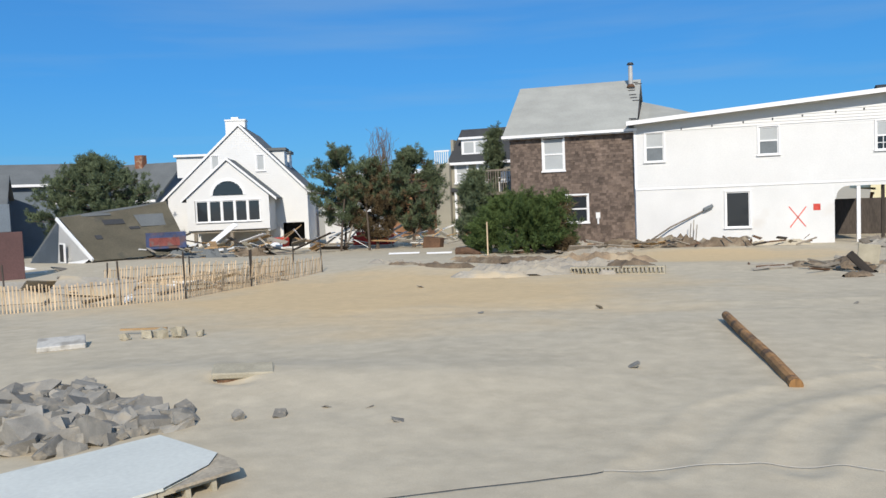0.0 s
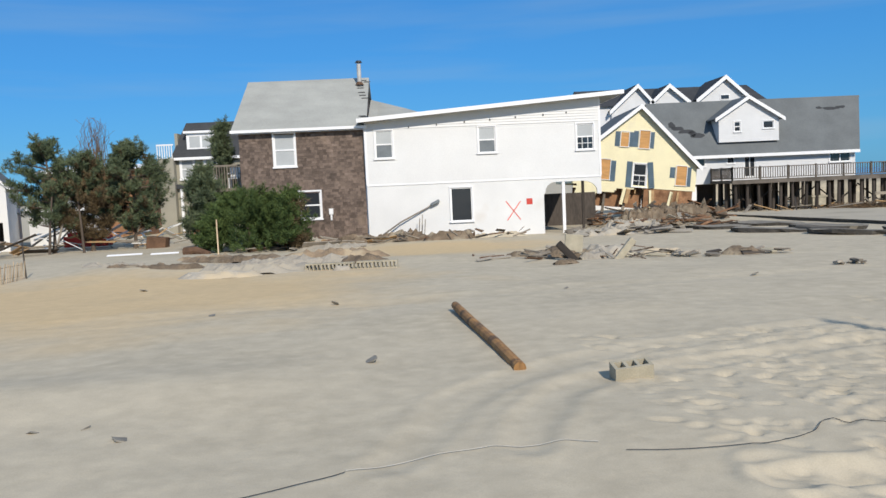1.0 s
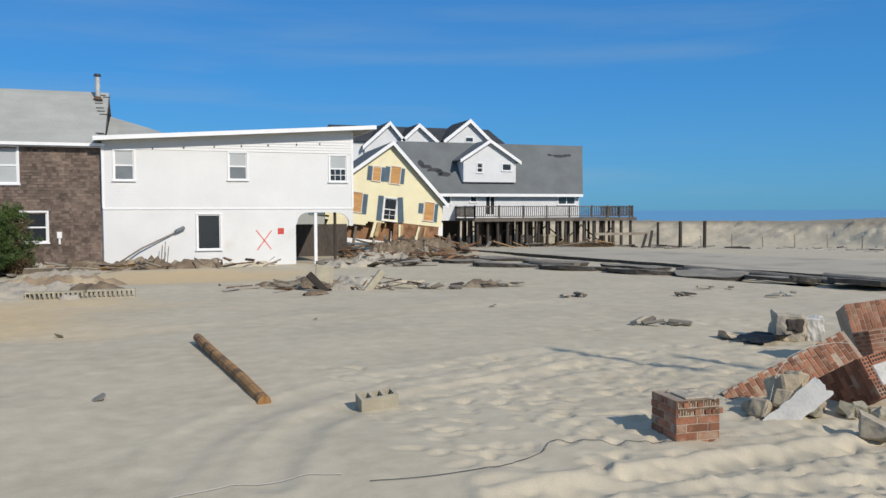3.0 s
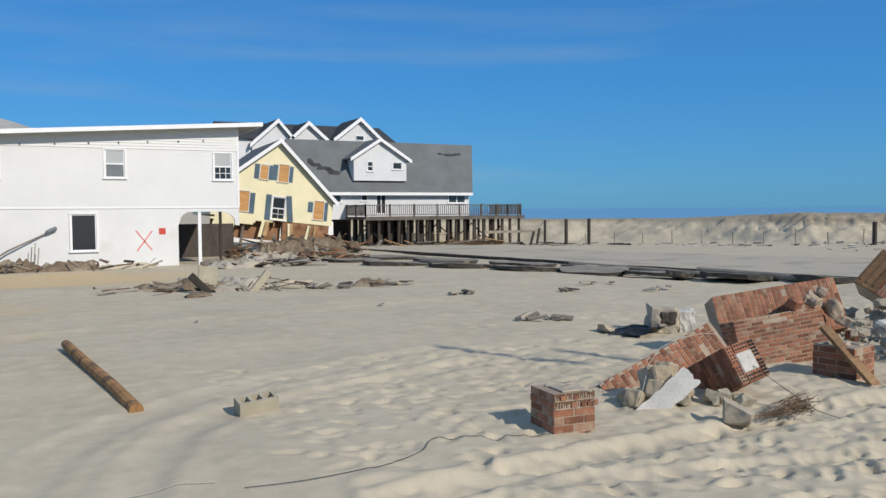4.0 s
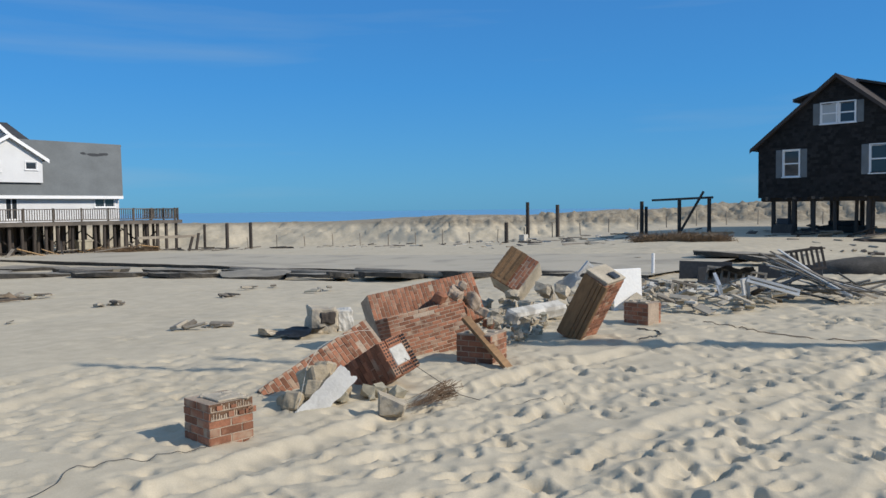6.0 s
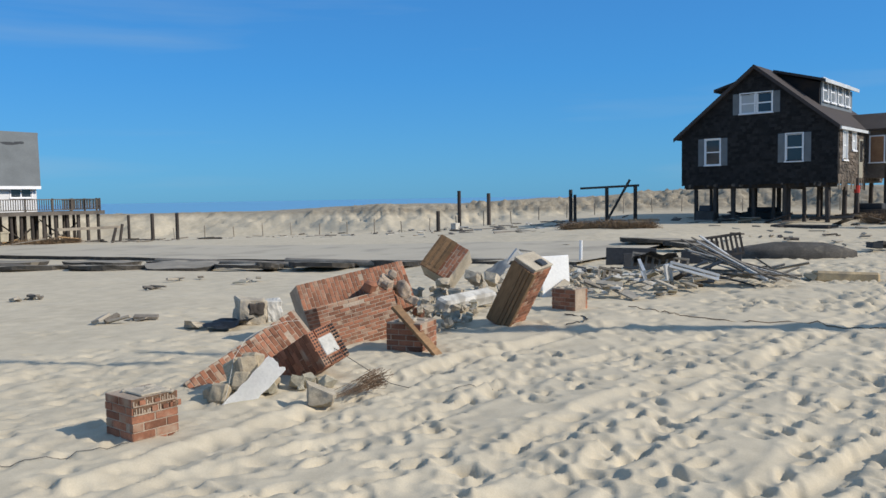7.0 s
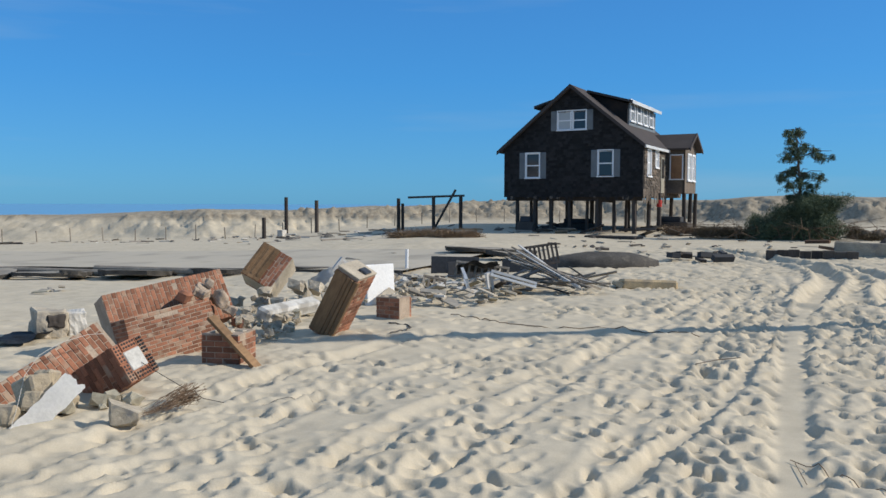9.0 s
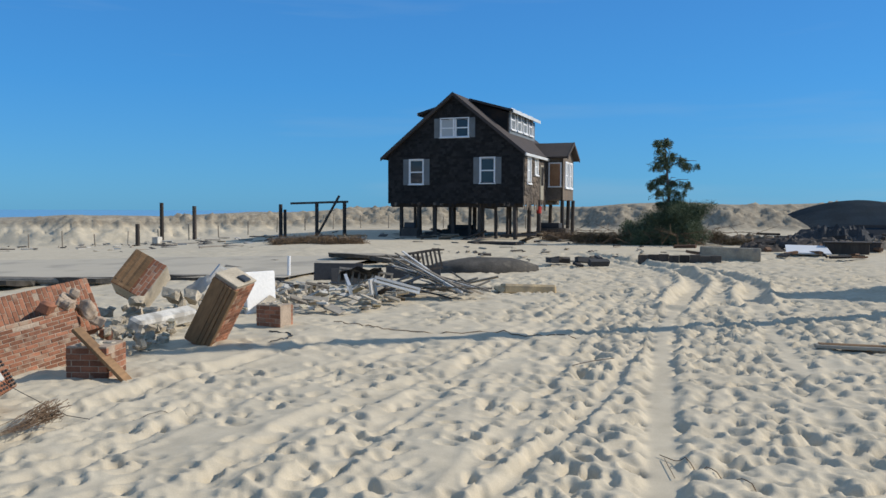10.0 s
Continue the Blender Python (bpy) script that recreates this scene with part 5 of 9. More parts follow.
    part("wing_front", holed(2.5, 5.0, lambda z: (w + 0.02, wx), fh, 0.0, 0.12), M_TORN, h, m=fm)
    part("wing_back", boxes((w + 0.02, wx, wy1 - 0.12, wy1, 2.5, 5.0), (w + 0.02, wx - 0.12, wy0 + 0.12, wy1 - 0.12, 2.5, 2.62)), M_TORN, h)
    window(h, w + 0.22, 3.3, 0.62, 1.3, m=fm, trim=0.06, board=M_SHEATH)
    for x0, x1, z0, z1 in wh:
        window(h, x0, z0, x1 - x0, z1 - z0, m=wm, trim=0.09, behind=M_CURTAIN)
    for a, b in ((wy0 - 0.3, wa), (wy1 + 0.3, wa)):
        bm = bmesh.new()
        sheet(bm, [(2.6, b, 5.9), (wx + 0.3, b, 5.9), (wx + 0.3, a, 4.98), (2.6, a, 4.98)], 0.12)
        part("wing_roof", bm, M_ROOF_BR, h, "brown wing roof")
        bm = bmesh.new()
        rake(bm, [(wx + 0.302, b, 5.92), (wx + 0.35, b, 5.92), (wx + 0.35, a, 5.0), (wx + 0.302, a, 5.0)], 0.18)
        part("rake_board", bm, M_ROOF_BR, h)
    # stilts
    loc = lambda x, y: m @ Vector((x, y, 0))
    for x, y in ((-3.2, 0.4), (-2.15, 0.3), (-1.2, 0.35), (1.35, 0.3), (2.9, 2.0), (3.35, 0.35), (-3.0, 2.6), (-1.0, 2.8), (0.3, 2.7), (3.4, 2.9), (-3.1, 5.2), (-0.6, 5.4), (1.6, 5.3), (3.4, 5.2), (-3.1, 8.0), (-1, 8.1), (1.2, 8.0), (3.4, 8.0),
                 (w + 0.95, 5.2), (w + 0.95, 6.6), (w + 0.95, 8.0), (1.45, 0.55)):
        p = loc(x, y)
        piling(h, x, y, gz(p.x, p.y) - 0.5, zb + 0.02 if x < w else 2.52, lean=(r.uniform(-0.06, 0.06), 0), r=0.125)
    p = loc(3.9, 3.2)
    piling(h, 3.9, 3.2, gz(p.x, p.y) - 0.4, 2.5)
    part("warning_band", tube([(3.9, 3.2, 1.75), (3.9, 3.2, 2.12)], 0.145, 10), M_REDP, h, "red warning sleeve on a stilt")
    part("beam", boxes((-w + 0.1, w - 0.1, 0.28, 0.42, zb - 0.2, zb - 0.005)), M_PILE, h, "dark cross beam under the floor")
    for x, y in ((-2.6, 0.9), (-0.2, 0.5), (0.5, 1.2), (2.2, 0.6), (2.6, 1.4), (-1.7, 1.6)):
        p = loc(x, y)
        piling(h, x, y, gz(p.x, p.y) - 0.5, zb + 0.02, lean=(r.uniform(-0.08, 0.08), 0), r=0.10)
    part("beam", boxes((0.2, 2.0, 0.9, 1.0, zb - 0.16, zb - 0.02), m=Matrix.Rotation(0.07, 4, "Y")), M_PILE, h)
    return h


stilt_house()


# dark masonry and timbers under the stilt house
for nm, lab, x, y, sx, sy, sz, tn, tl in (("dark_steps", "dark broken masonry steps under the stilt house", 45.0, 9.6, 2.2, 0.9, 0.62, 1.45, 0.0), ("dark_slab", "dark slab leaning on a stilt under the house", 42.5, 12.1, 1.0, 0.25, 0.85, 1.4, 0.35),
                                          ("dark_steps", "dark broken masonry steps under the stilt house", 46.0, 4.6, 1.7, 1.0, 0.75, 1.4, 0.05), ("dark_slab", "dark flat slab lying before the stilts", 38.5, 6.6, 2.6, 1.0, 0.18, 1.3, 0.0)):
    t_h = thing(nm, lab, "masonry", Matrix.Translation((x, y, gz(x, y))) @ Matrix.Rotation(tn, 4, "Z") @ Matrix.Rotation(tl, 4, "X"))
    part("block", boxes((-sx / 2, sx / 2, -sy / 2, sy / 2, -0.2, sz * 0.6), bev=0.03), M_PILE, t_h)
    if sz > 0.5:
        part("block", boxes((-sx / 4, sx / 2.5, -sy / 3, sy / 3, sz * 0.6, sz), bev=0.03), M_ROOF_DK, t_h)


# ---- the wrecked chimney and brick piers ----
M_LEDGE = mat("worn_white_plaster", (0.52, 0.50, 0.45), 0.15, 2, 30, 0.9, 0.4, stain=(0.32, 0.30, 0.26), stain_scale=3.5, stain_at=0.5)
BRICKS = {}


def rough_block(lx, ly, lz, seed, amp=0.014):
    """A squared block with knocked edges and an uneven broken face."""
    bm = boxes((-lx / 2, lx / 2, -ly / 2, ly / 2, 0, lz), bev=0.02)
    bmesh.ops.subdivide_edges(bm, edges=[e for e in bm.edges if e.calc_length() > 0.08], cuts=5, use_grid_fill=True)
    for v in bm.verts:
        d = Vector((v.co.x, v.co.y, v.co.z - lz / 2)).normalized()
        v.co += d * amp * (2.2 * noise.noise(v.co * 6 + Vector((seed, 0, 0))) + noise.noise(v.co * 17 + Vector((0, seed, 0))))
    return bm


def brick_mesh(length, course=0.0675):
    k = (round(length, 2), course)
    if k not in BRICKS:
        g_ = course / 2 - 0.0042
        BRICKS[k] = mesh_of("brick", boxes((-k[0] / 2, k[0] / 2, -0.025, 0.025, -g_, g_), bev=0.003), M_BRICK)
    return BRICKS[k]


def brick_block(name, label, m, size, sides="fblr", top=None, ragged=0.0, seed=1, core=None, tapered=None, course=0.0675, long=0.2025):
    """A block of brickwork: x, y across, courses rising along z. sides: f at y=0, b at y max, l at x=0, r at x max."""
    lx, ly, lz = size
    r = random.Random(seed)
    h = thing(name, label, "brickwork", m, group="toppled brickwork")
    e = 0.0045
    part("core", boxes((e, lx - e, e, ly - e, 0, lz - 0.004)), core or M_MORTAR, h, "pale mortar and rubble core")
    n = int(lz / course)
    faces = {"f": (lx, lambda u: (u, 0.024, 0)), "b": (lx, lambda u: (u, ly - 0.024, 0)), "l": (ly, lambda u: (0.024, u, 90)), "r": (ly, lambda u: (lx - 0.024, u, 90))}
    for s in sides:
        L, place = faces[s]
        for i in range(n):
            z = (i + 0.5) * course
            u = 0.0 if i % 2 else -long / 2
            lo = hi = 0.0
            if tapered:
                lo, hi = tapered(s, z)
            while u < L - 0.02:
                a, b = max(u, lo), min(u + long - 0.0085, L - hi)
                u += long
                if b - a < 0.04 or (i >= n - 2 and r.random() < ragged) or r.random() < 0.012:
                    continue
                x, y, turn = place((a + b) / 2)
                ob = new("brick", brick_mesh(round((b - a) * 100) / 100, course))
                ob.parent = h
                out = r.uniform(0.0, 0.004) - 0.002
                dx, dy = {"f": (0, -out), "b": (0, out), "l": (-out, 0), "r": (out, 0)}[s]
                ob.matrix_basis = Matrix.Translation((x + dx, y + dy, z)) @ Matrix.Rotation(radians(turn) + r.uniform(-0.008, 0.008), 4, "Z")
    if top:
        for i in range(9):
            bm = bmesh.new()
            a, b = r.uniform(0.06, lx - 0.06), r.uniform(0.06, ly - 0.06)
            w = r.uniform(0.03, 0.09)
            box(bm, -w, w, -w * 0.7, w * 0.7, -0.02, r.uniform(0.004, 0.02), m=Matrix.Translation((a, b, lz)) @ Matrix.Rotation(r.random() * 3, 4, "Z") @ Matrix.Rotation(r.uniform(-0.3, 0.3), 4, "X"), bev=0.012)
            part("mortar_cap", bm, top, h, "lump of old mortar on the broken top")
    return h


def cored_bricks(parent, lx, ly, z, seed=1):
    """A ring of upright cored bricks round a pier's broken end."""
    r = random.Random(seed)
    ring = [(0.1, 0.045, 0), (lx - 0.1, 0.045, 0), (0.1, ly - 0.045, 0), (lx - 0.1, ly - 0.045, 0), (0.045, ly / 2, 1), (lx - 0.045, ly / 2, 1)]
    for x, y, turn in ring:
        m = Matrix.Translation((x, y, z)) @ Matrix.Rotation(radians(90 * turn), 4, "Z")
        b = part("brick", boxes((-0.093, 0.093, -0.043, 0.043, -0.04, 0.012 + r.uniform(-0.008, 0.006)), m=m, bev=0.004), M_BRICK, parent)
        for q in range(5):
            for w in (-0.019, 0.019):
                xx = -0.070 + q * 0.035
                # no hole is cut: a near-black plug paints the core's inner shade
                part("core_hole", tube([m @ Vector((xx, w, 0.005)), m @ Vector((xx, w, 0.020))], 0.0125, 8), M_SHADEIN, b)


# standing stump by the cable: its two top courses broken open across the cores
st = brick_block("brick_stump", "broken square brick pier stump with mortar on top", zbasis((3.94, 5.43, -0.06), (0.36, -0.03, 0), (0, 0, 1)), (0.40, 0.40, 0.405), top=M_CONC, seed=4, tapered=lambda s_, z: (0.5, 0.5) if s_ == "f" and z > 0.27 else (0, 0))
part("core", boxes((0.012, 0.388, -0.002, 0.02, 0.272, 0.40)), M_RUST, st, "dark broken brick cores")
part("cap", boxes((0.10, 0.36, 0.03, 0.30, 0.40, 0.418), bev=0.006), M_CONC, st, "patch of white mortar on the top")
r_ = random.Random(6)
for row in (0, 1):
    part("mortar_bed", boxes((0.01, 0.39, -0.006, 0.0, 0.268 + row * 0.068, 0.279 + row * 0.068)), M_MORTAR, st)
    for i in range(17):
        x = 0.012 + i * 0.0225 + r_.uniform(-0.004, 0.004)
        if r_.random() < 0.25:
            part("brick_shard", boxes((x, x + 0.05, -0.014, 0.0, 0.280 + row * 0.068, 0.318 + row * 0.068 + r_.uniform(-0.015, 0.015))), M_BRICK, st)
        else:
            part("mortar_plug", boxes((x, x + r_.uniform(0.006, 0.012), -0.007, 0.0, 0.28 + row * 0.068, 0.312 + row * 0.068 + r_.uniform(-0.02, 0.02))), M_MORTAR, st)

# chimney shaft lying on its side, rows of brick running across it
brick_block("fallen_chimney", "toppled red brick chimney shaft lying on the sand", zbasis((8.03, 7.55, -0.02), (-0.05, 0.30, 0.57), (1.45, -0.68, 0.25)), (0.68, 0.34, 1.62), sides="fblr", seed=5, long=0.136, course=0.060)
brick_block("fallen_brick_wall", "slab of dark red brick wall leaning on the chimney", zbasis((7.75, 6.84, -0.16), (1.0, -0.42, 0.22), (-0.04, 0.16, 0.60)), (1.12, 0.46, 0.68), sides="fblr", seed=6, long=0.150, course=0.048)
brick_block("sunken_brick_wall", "strip of brick wall sloping down into the sand", zbasis((5.54, 6.50, -0.44), (-0.12, 0.33, 0.48), (1.27, -0.21, 0.56)), (0.50, 0.22, 1.48), sides="fblr", seed=7, long=0.136, course=0.060)
c3 = brick_block("toppled_pier", "toppled hollow brick pier with cored bricks and grout end", zbasis((6.18, 6.226, 0.206), (0.16, -0.49, -0.86), (-0.08, -0.88, 0.49)), (0.40, 0.40, 0.62), seed=8, core=M_BRICK)
cored_bricks(c3, 0.40, 0.40, 0.62, 2)
part("grout", boxes((0.10, 0.30, 0.095, 0.305, 0.60, 0.640), bev=0.008), M_LEDGE, c3, "white grout core")
# ragged mortar and torn bricks on the wall's broken end, a dark hollow behind them
for i_, (x_, y_, z_, w_, q_) in enumerate(((8.50, 6.78, 0.70, 0.20, 0.2), (8.66, 6.70, 0.74, 0.24, 0.5), (8.84, 6.58, 0.66, 0.22, 1.1), (8.92, 6.44, 0.50, 0.20, 0.8), (8.98, 6.36, 0.32, 0.18, 0.3), (8.78, 6.66, 0.86, 0.14, 0.9))):
    single("wall_fragment", rough_block(w_, w_ * 0.7, w_ * 0.6, 30.0 + i_, 0.03), M_BRICK if i_ in (0, 4) else M_MORTAR, "mortar-crusted brick fragment on the wall's broken end", "brickwork", Matrix.Translation((x_, y_, z_ - w_ * 0.3)) @ Matrix.Rotation(q_, 4, "Z") @ Matrix.Rotation(0.3 + 0.4 * q_, 4, "X"), "toppled brickwork")
p2 = brick_block("brick_pier", "low brick pier with concrete rubble on top", zbasis((7.97, 5.57, -0.06), (0.5, 0.10, 0), (0, 0, 1)), (0.48, 0.46, 0.42), top=M_CONC, seed=9)
ps = brick_block("small_brick_pier", "short brick pier stub standing in sand", zbasis((12.12, 5.47, -0.08), (0.34, -0.06, 0), (0, 0, 1)), (0.36, 0.46, 0.42), top=M_CONC, seed=10)
part("mortar_coat", boxes((0.004, 0.30, -0.006, 0.003, 0.05, 0.40), bev=0.002), M_MORTAR, ps, "sandy mortar smeared over the bricks")

bm = boxes((0, 1.06, -0.02, 0.02, -0.085, 0.085), bev=0.004)
single("leaning_plank", bm, M_OLDWOOD, "brown weathered plank leaning on the brick pier", "plank", basis((7.90, 5.90, 0.56), (0.10, -0.62, -0.62), (1, 0.2, 0.05)))

ch1 = brick_block("chimney_block", "tilted chimney block of brick with wooden facing and concrete end", zbasis((12.19, 8.12, 1.20), (-0.40, 0.16, -0.52), (0.10, -0.66, -0.34)), (0.68, 0.50, 0.62), sides="fbl", seed=11, core=M_CONC)
for i in range(3):
    part("board", boxes((0.0, 0.68, -0.03, -0.006, 0.02 + i * 0.115, 0.13 + i * 0.115), (0.05, 0.6, -0.04, -0.03, 0.05 + i * 0.115, 0.08 + i * 0.115)), M_OLDWOOD, ch1, "brown wooden facing board")
ch2 = brick_block("leaning_chimney", "leaning square brick chimney section with a concrete cap", zbasis((10.118, 5.951, 0.107), (0.014, -0.290, -0.170), (-0.066, -0.496, 0.850)), (0.36, 0.54, 1.04), seed=12)
part("cap", boxes((-0.005, 0.365, -0.005, 0.545, 1.04, 1.065), bev=0.006), M_CONC, ch2, "pale concrete cap slab")
part("flashing", boxes((0.20, 0.34, 0.22, 0.40, 1.066, 1.10), bev=0.015), M_DARKMET, ch2)
for x, y, t in ((0.20, -0.030, 0.055), (0.262, -0.038, 0.05), (0.318, -0.030, 0.05)):
    part("board", boxes((x, x + t, y, -0.004, 0.02, 1.0), bev=0.004), M_OLDWOOD, ch2, "strip of brown wooden trim")
part("corner_board", boxes((0.362, 0.385, -0.03, 0.05, 0.02, 1.0), bev=0.004), M_OLDWOOD, ch2, "strip of brown wooden trim")
part("board", boxes((0.0, 0.19, -0.014, -0.003, 0.03, 1.0)), M_OLDWOOD, ch2, "dark brown facing board")


# ---- concrete chunks and rubble ----
def chunk_mesh(name, seed, material, flat=0.7, cuts=5):
    """A broken angular piece: a skewed block with its corners struck off."""
    r = random.Random(seed)
    bm = bmesh.new()
    bmesh.ops.create_cube(bm, size=0.86)
    for v in bm.verts:
        v.co = Vector((v.co.x + r.uniform(-0.16, 0.16), v.co.y + r.uniform(-0.16, 0.16), (v.co.z + r.uniform(-0.14, 0.14)) * flat))
    for k in range(cuts):
        n = Vector((r.gauss(0, 1), r.gauss(0, 1), r.gauss(0, 0.7))).normalized()
        out = bmesh.ops.bisect_plane(bm, geom=bm.verts[:] + bm.edges[:] + bm.faces[:], plane_co=n * r.uniform(0.30, 0.46), plane_no=n, clear_outer=True)
        edges = [e for e in out["geom_cut"] if isinstance(e, bmesh.types.BMEdge)]
        if edges:
            bmesh.ops.contextual_create(bm, geom=edges)
    bmesh.ops.triangulate(bm, faces=[f for f in bm.faces if len(f.verts) > 4])
    bmesh.ops.subdivide_edges(bm, edges=bm.edges[:], cuts=2, use_grid_fill=True)
    for v in bm.verts:
        v.co += v.co.normalized() * (0.035 * noise.noise(v.co * 3.1 + Vector((seed, 0, 0))) + 0.03 * noise.noise(v.co * 8.0 + Vector((0, seed, 0))))
    return mesh_of(name, bm, material)


def rag(name, label, category, m, lx, ly, amp, material, seed, nx=14, ny=10, thick=0.012, kind=""):
    """A crumpled sheet with an uneven outline."""
    bm = bmesh.new()
    g = []
    for j in range(ny + 1):
        row = []
        for i in range(nx + 1):
            u, v = i / nx, j / ny
            ex = 0.10 * noise.noise((v * 4 + seed, 7.7, seed)) * lx
            ey = 0.16 * noise.noise((u * 5 + seed, 2.2, seed)) * ly
            x, y = (u - 0.5) * lx + ex * (2 * u - 1), (v - 0.5) * ly + ey * (2 * v - 1)
            row.append(bm.verts.new((x, y, amp * (noise.noise((x * 1.9, y * 1.9, seed)) + 0.6 * noise.noise((x * 5, y * 5, seed + 3))))))
        g.append(row)
    for j in range(ny):
        for i in range(nx):
            bm.faces.new((g[j][i], g[j][i + 1], g[j + 1][i + 1], g[j + 1][i]))
    bmesh.ops.solidify(bm, geom=bm.faces[:], thickness=thick)
    return single(name, bm, material, label, category, m, kind=kind)


def mound(name, label, category, x, y, lx, ly, hgt, material, seed, turn=0.0, crumple=1.0, base=None, group=""):
    """A low crumpled drift: folds and ridges that sink into the ground at an uneven rim."""
    nx, ny = max(14, int(lx / 0.11)), max(10, int(ly / 0.11))
    ct, st_ = math.cos(turn), math.sin(turn)
    bm = bmesh.new()
    g = []
    for j in range(ny + 1):
        row = []
        for i in range(nx + 1):
            u, v = 2 * i / nx - 1, 2 * j / ny - 1
            p, q = u * lx / 2, v * ly / 2
            rim = 1 - (u * u + v * v) + 0.55 * noise.noise((p * 0.9 + seed, q * 0.9, seed))
            e = min(1.0, max(-0.35, rim * 1.6))
            fold = 0.34 - abs(noise.noise((p * 1.3 + seed, q * 1.9, 2.0)))
            z = hgt * e * (0.55 + crumple * (0.9 * fold + 0.35 * noise.noise((p * 4.2, q * 4.2, seed)) + 0.25 * noise.noise((p * 9, q * 9, seed))))
            wx, wy = x + p * ct - q * st_, y + p * st_ + q * ct
            row.append(bm.verts.new((wx, wy, (gz(wx, wy) if base is None else base) + (z if e > 0 else 0.0 + 0.4 * e))))
        g.append(row)
    for j in range(ny):
        for i in range(nx):
            bm.faces.new((g[j][i], g[j][i + 1], g[j + 1][i + 1], g[j + 1][i]))
    return single(name, bm, material, label, category, group=group)


CONC = [chunk_mesh("concrete_chunk", 40 + i, M_CONC) for i in range(6)]
ROCK = [chunk_mesh("rubble_stone", 60 + i, M_ROCK, 0.62, 3) for i in range(9)]
BLKS = [chunk_mesh("masonry_lump", 80 + i, M_BLOCK, 0.8) for i in range(4)]


def lump(meshes, x, y, s, label, category, group, r, z=None, squash=1.0):
    ob = new(meshes[0].name, meshes[r.randrange(len(meshes))])
    zz = gz(x, y) + 0.22 * s * squash if z is None else z
    ob.matrix_world = Matrix.LocRotScale((x, y, zz), Euler((r.uniform(-0.5, 0.5), r.uniform(-0.5, 0.5), r.uniform(0, 6.3))), (s * r.uniform(0.8, 1.3), s * r.uniform(0.7, 1.1), s * squash * r.uniform(0.7, 1.1)))
    return tagged(ob, label, category, group)


r_ = random.Random(21)
# gray stones beside the painted slab
for i in range(200):
    u, v = r_.random(), r_.random() ** 1.2
    x = -5.05 + 0.78 * u - 2.1 * v
    y = 4.6 + 1.22 * u + 1.75 * v - 0.75 * u * v
    sz = r_.choice((0.10, 0.14, 0.20, 0.26, 0.34))
    lump(ROCK, x, y, sz, "angular gray stone in a rubble heap", "stone", "rubble heap", r_, z=gz(x, y) + r_.uniform(-0.03, 0.10) * (1 - 0.55 * u) * (1 - 0.4 * v))
for x, y, s in ((-4.35, 5.75, 0.22), (-3.95, 6.05, 0.16), (-4.6, 6.2, 0.2), (-3.6, 6.2, 0.13)):
    lump(ROCK, x, y, s, "small gray stone half sunk in sand", "stone", "rubble heap", r_)
# concrete about the brick pile
for i in range(240):
    x, y = r_.uniform(8.9, 12.0), r_.uniform(6.0, 8.2)
    if (x - 8.9) * 0.45 + 5.7 > y or y > 8.0 - (x - 10.5) * 0.2:
        continue
    lump(CONC if r_.random() < 0.7 else BLKS, x, y, 0.05 + 0.13 * r_.random() ** 1.6, "broken gray concrete lump among bricks", "concrete", "concrete rubble", r_, z=gz(x, y) + r_.uniform(0.01, 0.16))
for i in range(80):
    x, y = r_.uniform(11.6, 17.5), r_.uniform(6.4, 9.0)
    lump(CONC, x, y, r_.uniform(0.07, 0.28), "broken gray concrete lump among bricks", "concrete", "concrete rubble", r_, z=gz(x, y) + r_.uniform(0.0, 0.2))
for x, y, s, z in ((8.9, 6.25, 0.16, 0.36), (9.05, 6.62, 0.18, 0.55), (9.7, 6.7, 0.22, 0.22), (11.7, 7.5, 0.30, 0.22), (12.2, 7.4, 0.34, 0.42), (12.3, 7.1, 0.28, 0.42), (11.9, 7.3, 0.26, 0.5), (11.6, 7.7, 0.24, 0.4)):
    lump(CONC, x, y, s, "concrete lump wedged in the brick pile", "concrete", "concrete rubble", r_, z=z)
cb = thing("concrete_footing", "pale broken concrete footing block lying on sand", "concrete", basis((8.93, 9.36, 0.20), (0.55, -0.35, -0.03), (0.05, 0, 1)))
part("block", rough_block(0.44, 0.44, 0.40, 3.0, 0.02), M_CONC, cb, m=Matrix.Translation((-0.16, 0, -0.26)) @ Matrix.Rotation(0.05, 4, "Y"))
part("block", rough_block(0.26, 0.42, 0.38, 8.0, 0.02), M_LEDGE, cb, "paler broken half of the footing", m=Matrix.Translation((0.21, 0.03, -0.27)) @ Matrix.Rotation(-0.06, 4, "Y"))
part("dark_crust", rough_block(0.24, 0.05, 0.18, 5.0, 0.02), M_PILE, cb, "tarry dark crust on the block", m=Matrix.Translation((-0.10, -0.23, -0.10)))
rag("dark_felt", "torn dark roofing felt lying by the footing", "roofing felt", Matrix.Translation((8.25, 9.35, 0.07)) @ Matrix.Rotation(0.5, 4, "Z"), 0.9, 0.55, 0.06, M_DARKMET, 6.6)
lump(CONC, 8.0, 9.75, 0.42, "dark flat concrete piece by the footing", "concrete", "concrete rubble", r_, squash=0.35)
lg = single("concrete_ledge", boxes((0, 1.35, -0.13, 0.13, -0.2, 0.02), bev=0.04), M_LEDGE, "long white-plastered concrete ledge in the rubble", "concrete", basis((10.75, 7.15, 0.22), (1.28, -0.14, 0.03), (0, -0.4, 1)))
